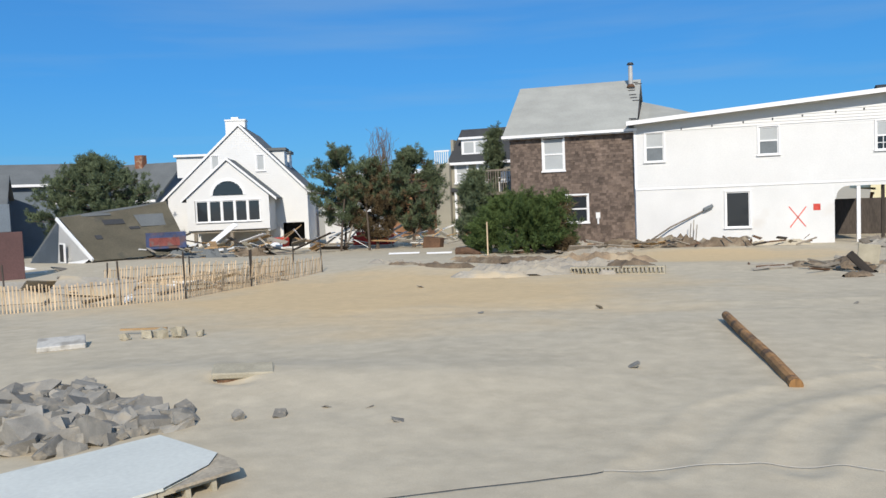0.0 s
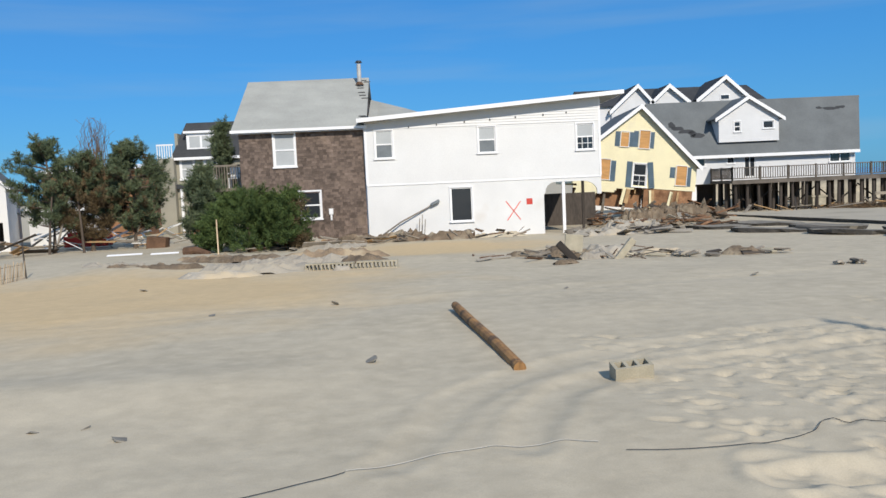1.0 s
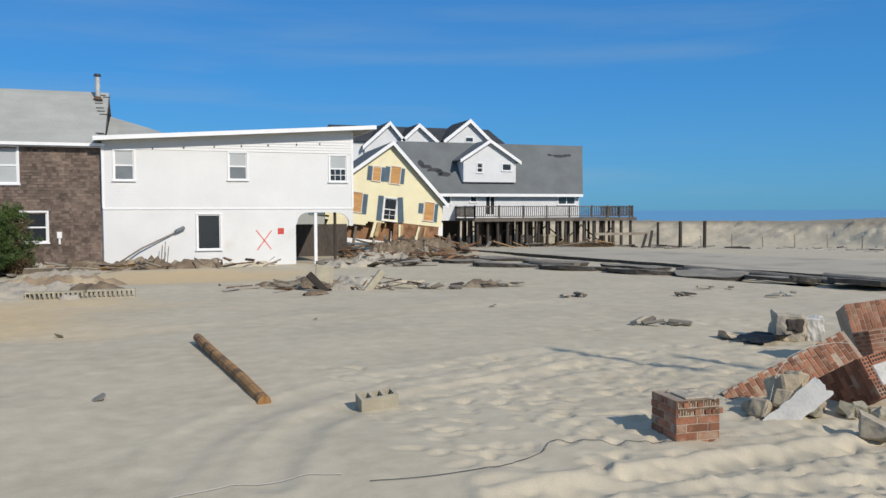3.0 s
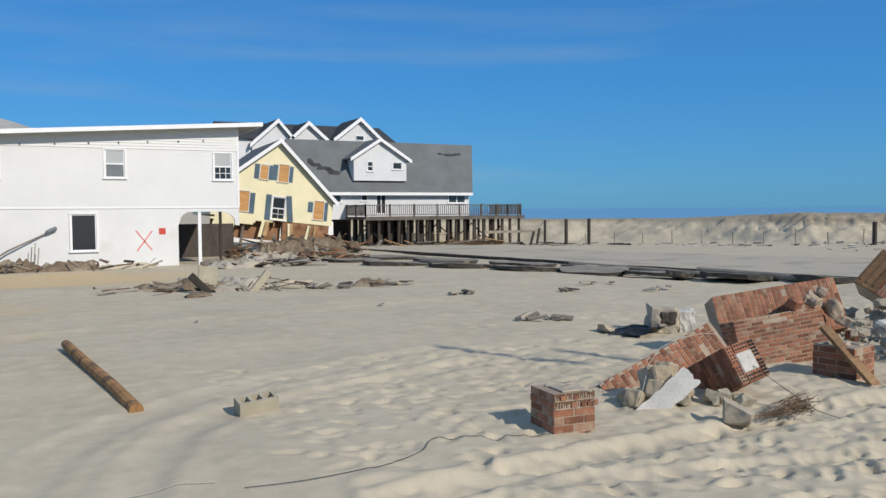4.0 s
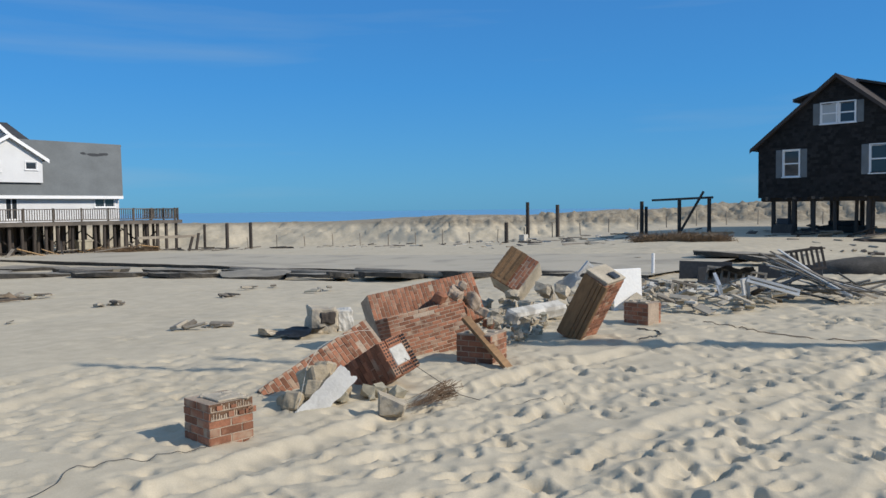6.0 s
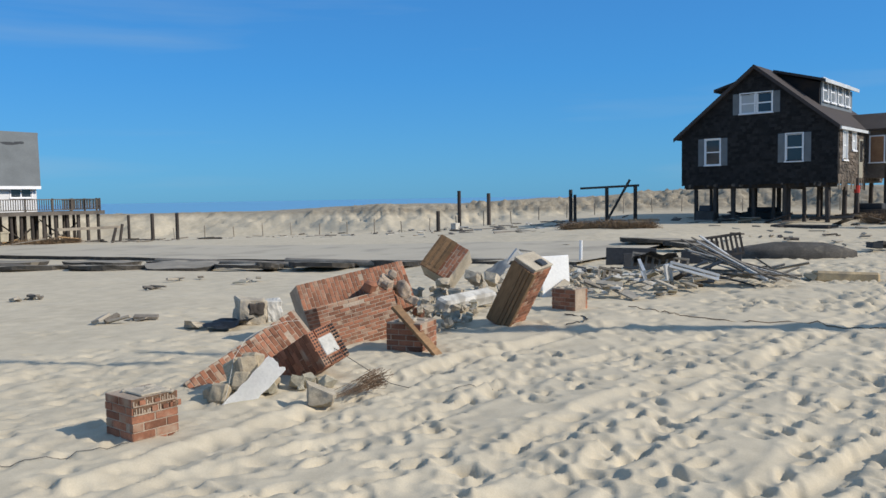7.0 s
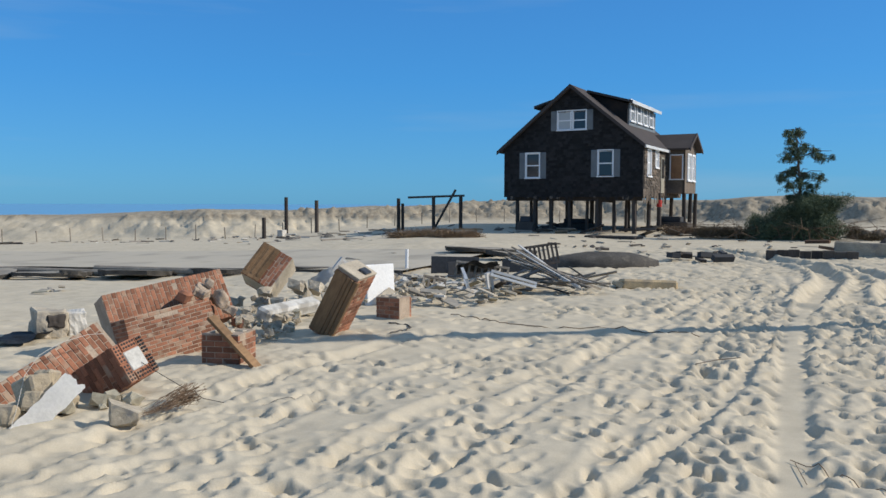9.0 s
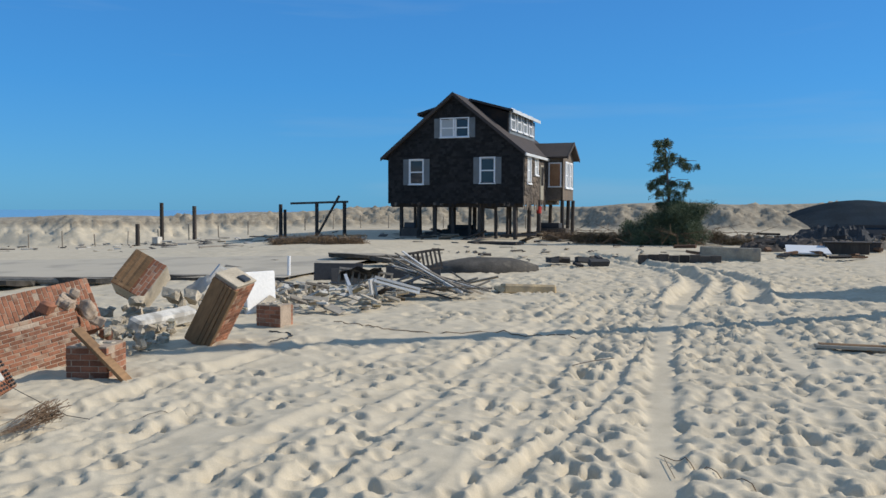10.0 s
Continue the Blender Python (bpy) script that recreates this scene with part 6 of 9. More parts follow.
for i, (x, y, s) in enumerate(((5.42, 5.80, 0.20), (5.9, 5.6, 0.16), (5.62, 5.66, 0.16), (6.0, 5.55, 0.18), (6.08, 5.35, 0.14), (6.15, 5.5, 0.10), (5.8, 5.45, 0.08))):
    lump(BLKS, x, y, s, "broken pale masonry lump beside the pier", "masonry", "masonry rubble", r_, z=0.02 + s * 0.3)
lump(CONC, 5.62, 5.02, 0.24, "small dark concrete piece on edge", "concrete", "concrete rubble", r_, z=0.06)


rag("plaster_sheet", "crumpled white wallboard sheet leaning on masonry", "wallboard", basis((5.36, 5.62, 0.12), (0.50, -0.10, 0.38), (0.1, -0.9, 0.55)), 0.64, 0.20, 0.03, M_PLASTER, 3.3)
ws = single("white_slab", boxes((-0.32, 0.32, -0.05, 0.05, -0.1, 0.68), bev=0.012), M_PLASTER, "white painted wall slab standing on edge in sand", "slab", basis((13.78, 6.64, 0.06), (0.60, -0.32, 0.0), (0.05, 0.05, 1)))

# ---- hollow blocks ----
def block_bm(holes=2, lx=0.40, ly=0.20, lz=0.20, w=0.035):
    """A hollow block: walls and webs round its cores, open along z."""
    bm = bmesh.new()
    core = (lx - w * (holes + 1)) / holes
    xs = [0.0]
    for k in range(holes):
        xs += [xs[-1] + w, xs[-1] + w + core]
    xs.append(lx)
    ys = [0.0, w, ly - w, ly]
    for i in range(len(xs) - 1):
        for j in range(3):
            if not (i % 2 and j == 1):
                box(bm, xs[i], xs[i + 1], ys[j], ys[j + 1], 0, lz)
    bmesh.ops.remove_doubles(bm, verts=bm.verts, dist=1e-4)
    return bm


BLOCK = mesh_of("hollow_block", block_bm(), M_BLOCK)
BLOCK3 = mesh_of("hollow_block", block_bm(3), M_BLOCK)
ob = new("concrete_block", BLOCK3)
ob.matrix_world = basis((1.79, 7.38, -0.075), (0.40, 0.03, 0.03), (0.02, -0.20, 1)) @ Matrix.Diagonal((0.94, 0.94, 0.88, 1))
tagged(ob, "hollow gray concrete block sitting in sand", "concrete block")

for i, (x, y, z, a, q) in enumerate(((5.42, 5.92, 0.10, 0.2, 0.3), (5.60, 5.78, 0.17, 0.7, 0.5), (5.44, 5.80, 0.26, 1.2, 0.4), (5.62, 5.92, 0.30, 0.4, 0.2), (5.28, 5.92, 0.06, 0.9, 0.3), (5.52, 5.98, 0.22, 1.5, 0.5), (5.72, 5.82, 0.06, 0.2, 0.2), (5.34, 5.76, 0.14, 0.5, 0.6), (5.14, 5.84, 0.05, 0.3, 0.5), (5.20, 5.98, 0.04, 1.1, 0.3))):
    single("masonry_piece", rough_block(0.20 + 0.03 * (i % 2), 0.17, 0.15 + 0.02 * (i % 3), 50.0 + i, 0.012), M_TANM, "broken tan masonry piece beside the brick pier", "masonry", Matrix.Translation((x, y, z - 0.08)) @ Matrix.Rotation(a, 4, "Z") @ Matrix.Rotation(q, 4, "Y"), "masonry rubble")
# toppled block wall, painted pale blue
wl = thing("painted_block_wall", "toppled hollow block wall panel painted pale blue", "wall panel", basis((-4.00, 5.04, 0.15), (-0.53, -0.85, -0.02), (0.02, 0.03, 1)))
bm = bmesh.new()
sheet(bm, [(0.0, -0.06, 0.0), (3.2, -0.06, 0.0), (3.2, 1.14, 0.0), (0.45, 1.14, 0.0), (0.05, 0.94, 0.0), (-0.11, 0.74, 0.0)], 0.02)
part("painted_face", bm, M_BLUE, wl, "pale blue painted face")
bm = bmesh.new()
sheet(bm, [(-0.12, 0.70, -0.012), (0.06, 0.92, -0.012), (0.40, 1.16, -0.012), (-0.08, 1.15, -0.012), (-0.14, 0.98, -0.012)], 0.02)
part("broken_corner", bm, M_CONC, wl, "bare gray broken corner")
for j in range(5):
    for i in range(8):
        ob = new("block", BLOCK)
        ob.parent = wl
        ob.matrix_basis = Matrix.Translation((0.02 + i * 0.41 + (0.0 if j % 2 else 0.06), 0.22 + j * 0.225, -0.225)) @ Matrix.Rotation(radians(90), 4, "X")
# row of hollow blocks across the sand
for k, (xa, ya, n, g) in enumerate(((-2.95, 20.48, 6, 0.0), (-1.62, 20.28, 5, 0.0))):
    wl2 = thing("block_row", "row of hollow concrete blocks half sunk in sand", "block wall", basis((xa, ya, gz(xa, ya) - 0.02 + 0.02 * k), (1.0, -0.14, 0.01), (0, 0, 1)), group="block rows")
    for i in range(n):
        ob = new("block", BLOCK)
        ob.parent = wl2
        ob.matrix_basis = Matrix.LocRotScale((i * 0.21, 0.2, 0.0), Euler((radians(90), 0, 0)), (0.52, 1.05, 1.0))

# ---- slanting timber ----
pb, pt = Vector((0.955, 8.02, 0.0)), Vector((0.485, 11.95, 0.09))
bm = tube([pb, pb.lerp(pt, 0.3) + Vector((0.008, 0, 0.012)), pb.lerp(pt, 0.65), pt - (pt - pb) * 0.03, pt], 0.068, 10, 0.060)
single("wooden_pole", bm, M_POLE, "long brown oiled timber pole lying on the sand", "timber")

# ---- small things on the sand ----
single("white_tile", boxes((-0.32, 0.32, -0.24, 0.24, -0.04, 0.04), bev=0.012), M_LEDGE, "small white slab lying tilted on sand", "slab", basis((-8.75, 9.15, 0.06), (0.75, 0.66, 0.0), (0.04, -0.16, 1)))
for x, y, s in ((-8.0, 10.1, 0.22), (-7.75, 10.1, 0.24), (-7.5, 10.2, 0.26), (-8.25, 9.9, 0.2), (-7.2, 10.3, 0.16)):
    lump(BLKS, x, y, s, "pale stone lying on sand", "stone", "loose stones", r_)
bm = boxes((0, 0.75, -0.02, 0.02, -0.015, 0.015))
single("thin_stick", bm, M_WOODN, "thin pale stick lying on sand", "stick", basis((-8.7, 10.35, 0.06), (0.7, 0.2, 0), (0, 0, 1)))
cv = thing("sunken_slab", "broken concrete slab lifted over a dark hollow in sand", "concrete", basis((-4.88, 7.32, 0.045), (0.86, 0.5, -0.05), (0.05, -0.10, 1)))
part("slab", boxes((-0.14, 0.52, -0.16, 0.22, 0.06, 0.13), bev=0.015), M_BLOCK, cv)
# brown-black box added as the shade of the hollow below the slab
part("soil", boxes((-0.08, 0.44, -0.13, 0.0, -0.15, 0.06)), M_RUST, cv, "dark box painting the shade in the hollow")
for x, y, s in ((-0.62, 8.72, 0.18), (-2.45, 6.25, 0.14), (-2.9, 6.6, 0.10), (-3.3, 6.55, 0.12), (-3.6, 6.6, 0.07), (-3.0, 7.3, 0.05), (-2.7, 7.4, 0.05), (-2.85, 7.38, 0.04), (-2.6, 7.3, 0.04), (-3.1, 7.25, 0.04), (8.0, 11.4, 0.22), (9.1, 16.4, 0.2), (6.5, 15.2, 0.16), (11.4, 15.6, 0.16), (2.6, 14.2, 0.1), (-1.5, 13.6, 0.12), (-6.1, 17.6, 0.14), (-3.4, 12.8, 0.14)):
    lump(ROCK, x, y, s, "small dark stone lying on sand", "stone", "loose stones", r_, squash=0.25)


# ---- boards and wreckage ----
def boards(n, zone, label, material, seed, group, L=(0.5, 1.8), W=(0.06, 0.18), T=(0.02, 0.05), up=0.25, lift=0.15, name="board", category="board", heading=None, far=False):
    """Loose lengths of timber scattered in a patch x0, x1, y0, y1; far ones, too small to pick apart, joined."""
    r = random.Random(seed)
    x0, x1, y0, y1 = zone
    heap = {}
    for i in range(n):
        x, y = r.uniform(x0, x1), r.uniform(y0, y1)
        l, w, t = r.uniform(*L), r.uniform(*W), r.uniform(*T)
        a = r.uniform(0, 6.3) if heading is None else heading + r.gauss(0, 0.35)
        d = (math.cos(a), math.sin(a), r.gauss(0, up))
        mat_ = material[r.randrange(len(material))] if isinstance(material, (list, tuple)) else material
        m = basis((x, y, gz(x, y) + t + abs(d[2]) * l * 0.35 + r.random() * lift), d, (r.gauss(0, 0.4), r.gauss(0, 0.4), 1))
        args = (-l / 2, l / 2, -w / 2, w / 2, -t / 2, t / 2)
        if far:
            box(heap.setdefault(mat_, bmesh.new()), *args, m=m)
        else:
            single(name, boxes(args, bev=min(0.006, t * 0.2)), mat_, label, category, m, group)
    for mat_, bm in heap.items():
        single("wood_wreckage", bm, mat_, label.replace("board", "boards"), "wreckage", group=group, kind="stuff")


boards(38, (2.6, 6.4, 19.9, 22.4), "gray weathered board in a drift of wreckage", [M_WOOD, M_TARP, M_WOOD, M_RUST], 1, "wreckage before the white house", L=(0.2, 1.3), W=(0.03, 0.14), T=(0.015, 0.04), lift=0.10, up=0.12)
boards(14, (1.0, 3.2, 20.6, 22.2), "gray weathered board in a drift of wreckage", [M_WOOD, M_TARP, M_WOOD, M_RUST], 2, "wreckage before the white house", L=(0.2, 0.9), W=(0.03, 0.12), T=(0.015, 0.04), lift=0.06, up=0.08)
boards(16, (6.2, 9.6, 19.4, 20.6), "gray board lying on sand", [M_WOOD, M_TARP, M_PILE], 3, "wreckage before the white house", L=(0.15, 0.7), W=(0.03, 0.14), lift=0.05, up=0.10)
for x, y, lx, ly, hh, mt, sd, tn in ((3.9, 21.2, 1.7, 0.9, 0.34, M_WRACK, 11.0, 0.1), (5.0, 21.5, 1.5, 0.8, 0.30, M_SHEETG, 12.0, -0.2), (2.9, 21.6, 1.2, 0.7, 0.22, M_WRACK, 13.0, 0.0), (4.5, 20.4, 0.9, 0.6, 0.20, M_TARP, 14.0, 0.4),
                                     (6.3, 20.9, 1.5, 0.7, 0.20, M_SHEETG, 15.0, 0.1), (8.2, 20.0, 1.2, 0.6, 0.20, M_WRACK, 16.0, 0.0), (3.6, 19.3, 0.7, 0.4, 0.12, M_WRACK, 17.0, 0.2)):
    mound("soaked_drift", "crumpled drift of soaked wrack and torn sheet", "drift", x, y, lx, ly, hh, mt, sd, tn, group="drifts before the houses")
single("upright_panel", boxes((-0.24, 0.24, -0.03, 0.03, -0.1, 0.62), bev=0.01), M_BLOCK, "sand-colored slab standing in the wreckage", "slab", Matrix.Translation((4.05, 20.9, gz(4, 21))) @ Matrix.Rotation(0.1, 4, "Y"))
for k_, (x, y, tl) in enumerate(((3.95, 20.1, 0.75), (5.05, 20.05, -0.7))):
    single("broken_post", boxes((-0.09, 0.09, -0.07, 0.07, -0.1, 0.62), bev=0.012), M_PILE if k_ == 0 else M_BLOCK, "short broken post slanting out of sand", "post", Matrix.Translation((x, y, gz(x, y))) @ Matrix.Rotation(-tl, 4, "Y"), "broken posts")
boards(150, (8.6, 13.6, 33.0, 40.5), "splintered board below the yellow house", [M_WOOD, M_OLDWOOD, M_SHEATH, M_PILE, M_PILE, M_WOOD, M_RUST, M_TARP], 4, "wreckage below the yellow house", L=(0.3, 1.3), W=(0.04, 0.2), lift=0.35, up=0.14, far=True)
for x, y, lx, ly, hh, mt, sd, tn in ((11.0, 37.5, 4.2, 2.6, 0.9, M_WRACK, 21.0, 0.3), (13.4, 40.8, 4.5, 2.6, 1.0, M_WRACK, 22.0, 0.2), (9.4, 34.5, 3.2, 2.0, 0.5, M_SHEETG, 23.0, 0.2), (15.6, 43.5, 3.4, 2.2, 0.8, M_WRACK, 24.0, 0.2), (7.4, 31.6, 3.0, 1.6, 0.28, M_SHEETG, 25.0, 0.1)):
    mound("soaked_drift", "heap of soaked wrack below the leaning house", "drift", x, y, lx, ly, hh, mt, sd, tn, group="drifts before the houses")
boards(34, (5.8, 10.5, 30.5, 34.0), "board washed against the carport", [M_WOOD, M_TARP, M_TARP, M_PILE], 5, "wreckage below the yellow house", L=(0.4, 1.5), W=(0.08, 0.4), lift=0.12, up=0.08)
boards(90, (9.0, 16.8, 40.5, 45.6), "splintered board below the yellow house", [M_WOOD, M_PILE, M_SHEATH, M_PILE, M_RUST], 6, "wreckage below the yellow house", L=(0.4, 1.6), W=(0.05, 0.3), lift=0.6, far=True)
boards(24, (-6.6, -1.4, 30.5, 34.2), "broken board piled at the shingled house", [M_WOOD, M_WOODN, M_RUST, M_TARP], 7, "wreckage before the shingled house", L=(0.7, 2.2), W=(0.08, 0.3), lift=0.2, up=0.08, far=True)
boards(30, (-1.4, 4.4, 32.2, 34.0), "dark soaked board at the white wall", [M_PILE, M_RUST, M_WOOD], 8, "wreckage before the shingled house", L=(0.2, 0.9), W=(0.03, 0.12), lift=0.3, up=0.2, far=True)
for x, y, lx, ly, hh, mt, sd, tn in ((-2.6, 33.4, 2.2, 1.4, 0.45, M_WRACK, 1.0, 0.1), (-0.6, 33.5, 2.6, 1.2, 0.50, M_WRACK, 2.0, 0.0), (1.3, 33.4, 2.4, 1.2, 0.42, M_WRACK, 3.0, 0.1), (3.4, 33.6, 2.6, 0.9, 0.22, M_SAND, 4.0, 0.0),
                                     (-4.4, 32.6, 2.6, 1.4, 0.40, M_SHEETG, 5.0, 0.2), (-3.4, 30.6, 2.6, 1.0, 0.22, M_TARP, 6.0, 0.1)):
    mound("soaked_drift", "crumpled drift of soaked wrack against the wall", "drift", x, y, lx, ly, hh, mt, sd, tn, group="drifts before the houses")
boards(70, (-19.5, -9.5, 37.5, 46.5), "broken pale board in storm wreckage", [M_WOODN, M_TRIM, M_WOOD, M_PLASTER, M_WOOD], 9, "wreckage between the houses", L=(0.6, 2.4), W=(0.05, 0.2), lift=0.7, up=0.5, far=True)
boards(50, (-30, -17.5, 34.5, 39.0), "broken pale board in storm wreckage", [M_WOODN, M_TRIM, M_WOOD, M_PILE, M_ROOF_TAN], 10, "wreckage between the houses", L=(0.6, 2.4), W=(0.05, 0.5), lift=0.7, up=0.4, far=True)
boards(20, (-33, -24, 24, 29), "gray board half buried near the fence", [M_WOOD, M_TARP, M_PLASTER], 11, "wreckage behind the fence", L=(0.8, 2.6), W=(0.1, 0.6), lift=0.1, far=True)
boards(40, (-19.5, -11.5, 14.5, 22), "gray board half buried near the fence", [M_WOOD, M_LATH, M_TARP, M_PLASTER, M_OLDWOOD], 12, "wreckage behind the fence", L=(0.6, 2.2), lift=0.06, up=0.08, far=True)
boards(34, (15.6, 18.6, 4.6, 7.6), "gray board in the scrap heap", [M_WOOD, M_DARKMET, M_PILE, M_CONC, M_ALU], 13, "scrap heap", L=(0.2, 0.8), W=(0.03, 0.14), lift=0.22)
boards(110, (13.4, 17.6, 4.7, 7.8), "pale broken bit in the scrap heap", [M_CONC, M_TARP, M_BLOCK, M_LEDGE, M_WOOD], 113, "scrap heap", L=(0.12, 0.5), W=(0.05, 0.2), lift=0.16, name="scrap_bit", category="scrap")
boards(22, (16.4, 18.2, 3.4, 5.4), "gray weathered slat in the scrap heap", [M_WOOD, M_WOOD, M_DARKMET], 14, "scrap heap", L=(0.5, 1.3), W=(0.03, 0.09), lift=0.25, up=0.25, heading=-1.1)
boards(18, (32, 38, -9, -2), "dark soaked board by the fallen tree", [M_PILE, M_PILE, M_RUST], 15, "wreckage by the fallen tree", L=(0.3, 1.2), W=(0.08, 0.25), T=(0.05, 0.14), lift=0.06, up=0.04, far=True)
boards(30, (34, 44, 14, 27), "gray board scattered before the dunes", [M_WOOD, M_PILE, M_WOODN], 16, "boards before the dunes", L=(0.5, 1.8), lift=0.08, up=0.05, far=True)
boards(22, (31, 36, 42, 50), "gray board scattered before the dunes", [M_WOOD, M_PILE], 17, "boards before the dunes", L=(0.6, 2.4), lift=0.1, up=0.05, far=True)
boards(26, (20, 33, 48, 56), "gray board lying below the deck", [M_WOOD, M_PILE, M_WOODN], 18, "boards below the deck", L=(0.6, 2.2), lift=0.2, far=True)
boards(24, (40, 47, 3, 14), "dark board lying below the stilt house", [M_PILE, M_WOOD], 19, "boards below the stilt house", L=(0.6, 2.4), W=(0.08, 0.4), lift=0.2, up=0.1, far=True)
boards(7, (26.6, 28.6, 0.8, 2.8), "dark broken board half sunk in sand", [M_PILE, M_ROOF_DK], 91, "dark chunks by the tracks", L=(0.3, 0.9), W=(0.15, 0.35), T=(0.08, 0.2), lift=0.03, up=0.08)
boards(170, (33, 46, 10, 45), "small gray scraps of board at the foot of the dune", [M_WOOD, M_PILE, M_TARP, M_LEDGE], 92, "boards before the dunes", L=(0.10, 0.8), W=(0.04, 0.20), T=(0.015, 0.06), lift=0.02, up=0.06, far=True)
boards(70, (29, 42, -1.5, 9), "small dark scraps of board round the stilts", [M_PILE, M_WOOD, M_TARP], 93, "boards below the stilt house", L=(0.10, 0.7), W=(0.04, 0.18), T=(0.015, 0.06), lift=0.015, up=0.05, far=True)
boards(12, (20, 29, 9.5, 13), "gray board lying by the road end", [M_WOOD, M_PILE], 20, "scrap heap", L=(0.4, 1.2), lift=0.05, up=0.04, far=True)
for x, y, n in ((7.1, 19.8, 6), (8.95, 19.9, 7), (9.0, 16.3, 6), (13.5, 17, 4), (7.95, 11.4, 5), (13.6, 14.9, 4), (5.8, 20.4, 5), (11.4, 15.6, 3)):
    boards(n, (x - 0.45, x + 0.45, y - 0.25, y + 0.25), "gray splintered wood scrap on sand", [M_WOOD, M_TARP, M_BLOCK], int(x * 10 + y), "scraps on the sand", L=(0.12, 0.5), W=(0.05, 0.15), lift=0.03, up=0.12)


# ---- broken road slabs ----
def road_slab(x, y, lx, ly, tilt, turn, seed, lift=0.06):
    r = random.Random(seed)
    bm = bmesh.new()
    n = 26
    wob = [r.uniform(0.78, 1.12) for k in range(9)]
    pts = []
    for k in range(n):
        a, f = 2 * math.pi * k / n, 9 * k / n
        g = wob[int(f)] * (1 - f % 1) + wob[(int(f) + 1) % 9] * (f % 1) + r.uniform(-0.035, 0.035)
        pts.append((lx / 2 * math.cos(a) * g, ly / 2 * math.sin(a) * g))
    a = [bm.verts.new((p, q, 0.05 + 0.06 * noise.noise((p * 1.1, q * 1.1, seed)))) for p, q in pts]
    b = [bm.verts.new((p * r.uniform(0.93, 1.0), q * r.uniform(0.93, 1.0), -0.08 + r.uniform(-0.03, 0.03))) for p, q in pts]
    c = bm.verts.new((0, 0, 0.07))
    for k in range(n):
        bm.faces.new((a[k], a[(k + 1) % n], c))
    bm.faces.new(b[::-1])
    for i in range(n):
        bm.faces.new((a[i], b[i], b[(i + 1) % n], a[(i + 1) % n]))
    ob = single("road_slab", bm, M_SLAB, "broken slab of asphalt tilted out of the sand", "asphalt slab",
                Matrix.Translation((x, y, gz(x, y) + lift)) @ Matrix.Rotation(turn, 4, "Z") @ Matrix.Rotation(tilt, 4, "Y"), "broken road slabs")
    ob.data.materials.append(M_ASPHE)
    for p in ob.data.polygons:
        if abs(p.normal.z) < 0.5:
            p.material_index = 1
    return ob


for i, (x, y, lx, ly, tl, tn) in enumerate(((13.2, 29.3, 2.6, 3.6, 0.06, 0.5), (14.6, 26.4, 2.4, 3.4, 0.07, 0.6), (15.6, 23.6, 2.0, 3.0, 0.08, 0.5), (16.7, 21.4, 1.9, 2.6, -0.06, 0.4), (17.4, 19.0, 1.5, 2.6, 0.08, 0.3),
                                            (17.5, 18.2, 0.9, 0.7, 0.22, 0.2), (18.4, 16.6, 1.5, 2.4, 0.09, 0.2), (19.2, 14.5, 1.3, 2.2, 0.1, 0.2), (17.0, 26.0, 2.2, 3.0, 0.04, 0.3), (15.8, 30.5, 2.6, 3.0, 0.03, 0.3),
                                            (17.8, 23.0, 1.6, 2.4, 0.03, 0.2), (12.6, 33.0, 2.6, 2.6, 0.04, 0.6), (15.0, 34.2, 2.8, 3.2, 0.02, 0.4), (20.4, 12.2, 1.6, 2.0, 0.07, 0.1))):
    road_slab(x, y, lx, ly, tl, tn, 200 + i)
for i, (x, y, L) in enumerate(((17.9, 20.8, 6.0), (18.7, 16.2, 4.4), (14.2, 27.2, 3.6))):
    single("timber_pole", tube([(x - 0.1 * L / 2, y + L / 2, gz(x, y) + 0.10), (x + 0.1 * L / 2, y - L / 2, gz(x, y) + 0.09)], 0.10, 9), M_WOOD, "long gray timber pole lying along the road", "timber", group="timbers along the road")
bm = bmesh.new()
bmesh.ops.create_uvsphere(bm, u_segments=20, v_segments=12, radius=1.0)
for v in bm.verts:
    k = 1 + 0.10 * noise.noise(v.co * 2.3)
    v.co = Vector((v.co.x * 1.75 * k, v.co.y * 0.75 * k, (abs(v.co.z) ** 0.8) * (1 if v.co.z > 0 else -1) * 0.42 * k))
bs = single("sunken_road_mound", bm, M_ASPHE, "long dark rounded asphalt mound half buried in sand", "asphalt slab", basis((24.6, 4.5, 0.02), (0.45, -0.89, 0), (0, 0, 1)))
for p in bs.data.polygons:
    p.use_smooth = True
road_slab(27.5, 9.0, 3.2, 1.6, 0.05, -0.9, 231, lift=0.22)
road_slab(26.0, 7.8, 2.0, 1.4, 0.12, -0.7, 232, lift=0.2)
road_slab(20.7, 7.2, 1.1, 0.6, 0.3, -0.7, 233, lift=0.12)


# ---- scrap heap: bent aluminium frames, slatted crate ends ----
def lframe(m, w, hgt, label):
    t = thing("aluminium_frame", label, "metal frame", m, group="bent aluminium frames")
    for a in ((0, w, 0), (0, w, hgt - 0.05)):
        part("bar", boxes((a[0], a[1], -0.03, 0.03, a[2], a[2] + 0.05)), M_ALU, t)
    for x in (0, w - 0.05):
        part("bar", boxes((x, x + 0.05, -0.025, 0.025, 0.05, hgt - 0.05)), M_ALU, t)
    return t


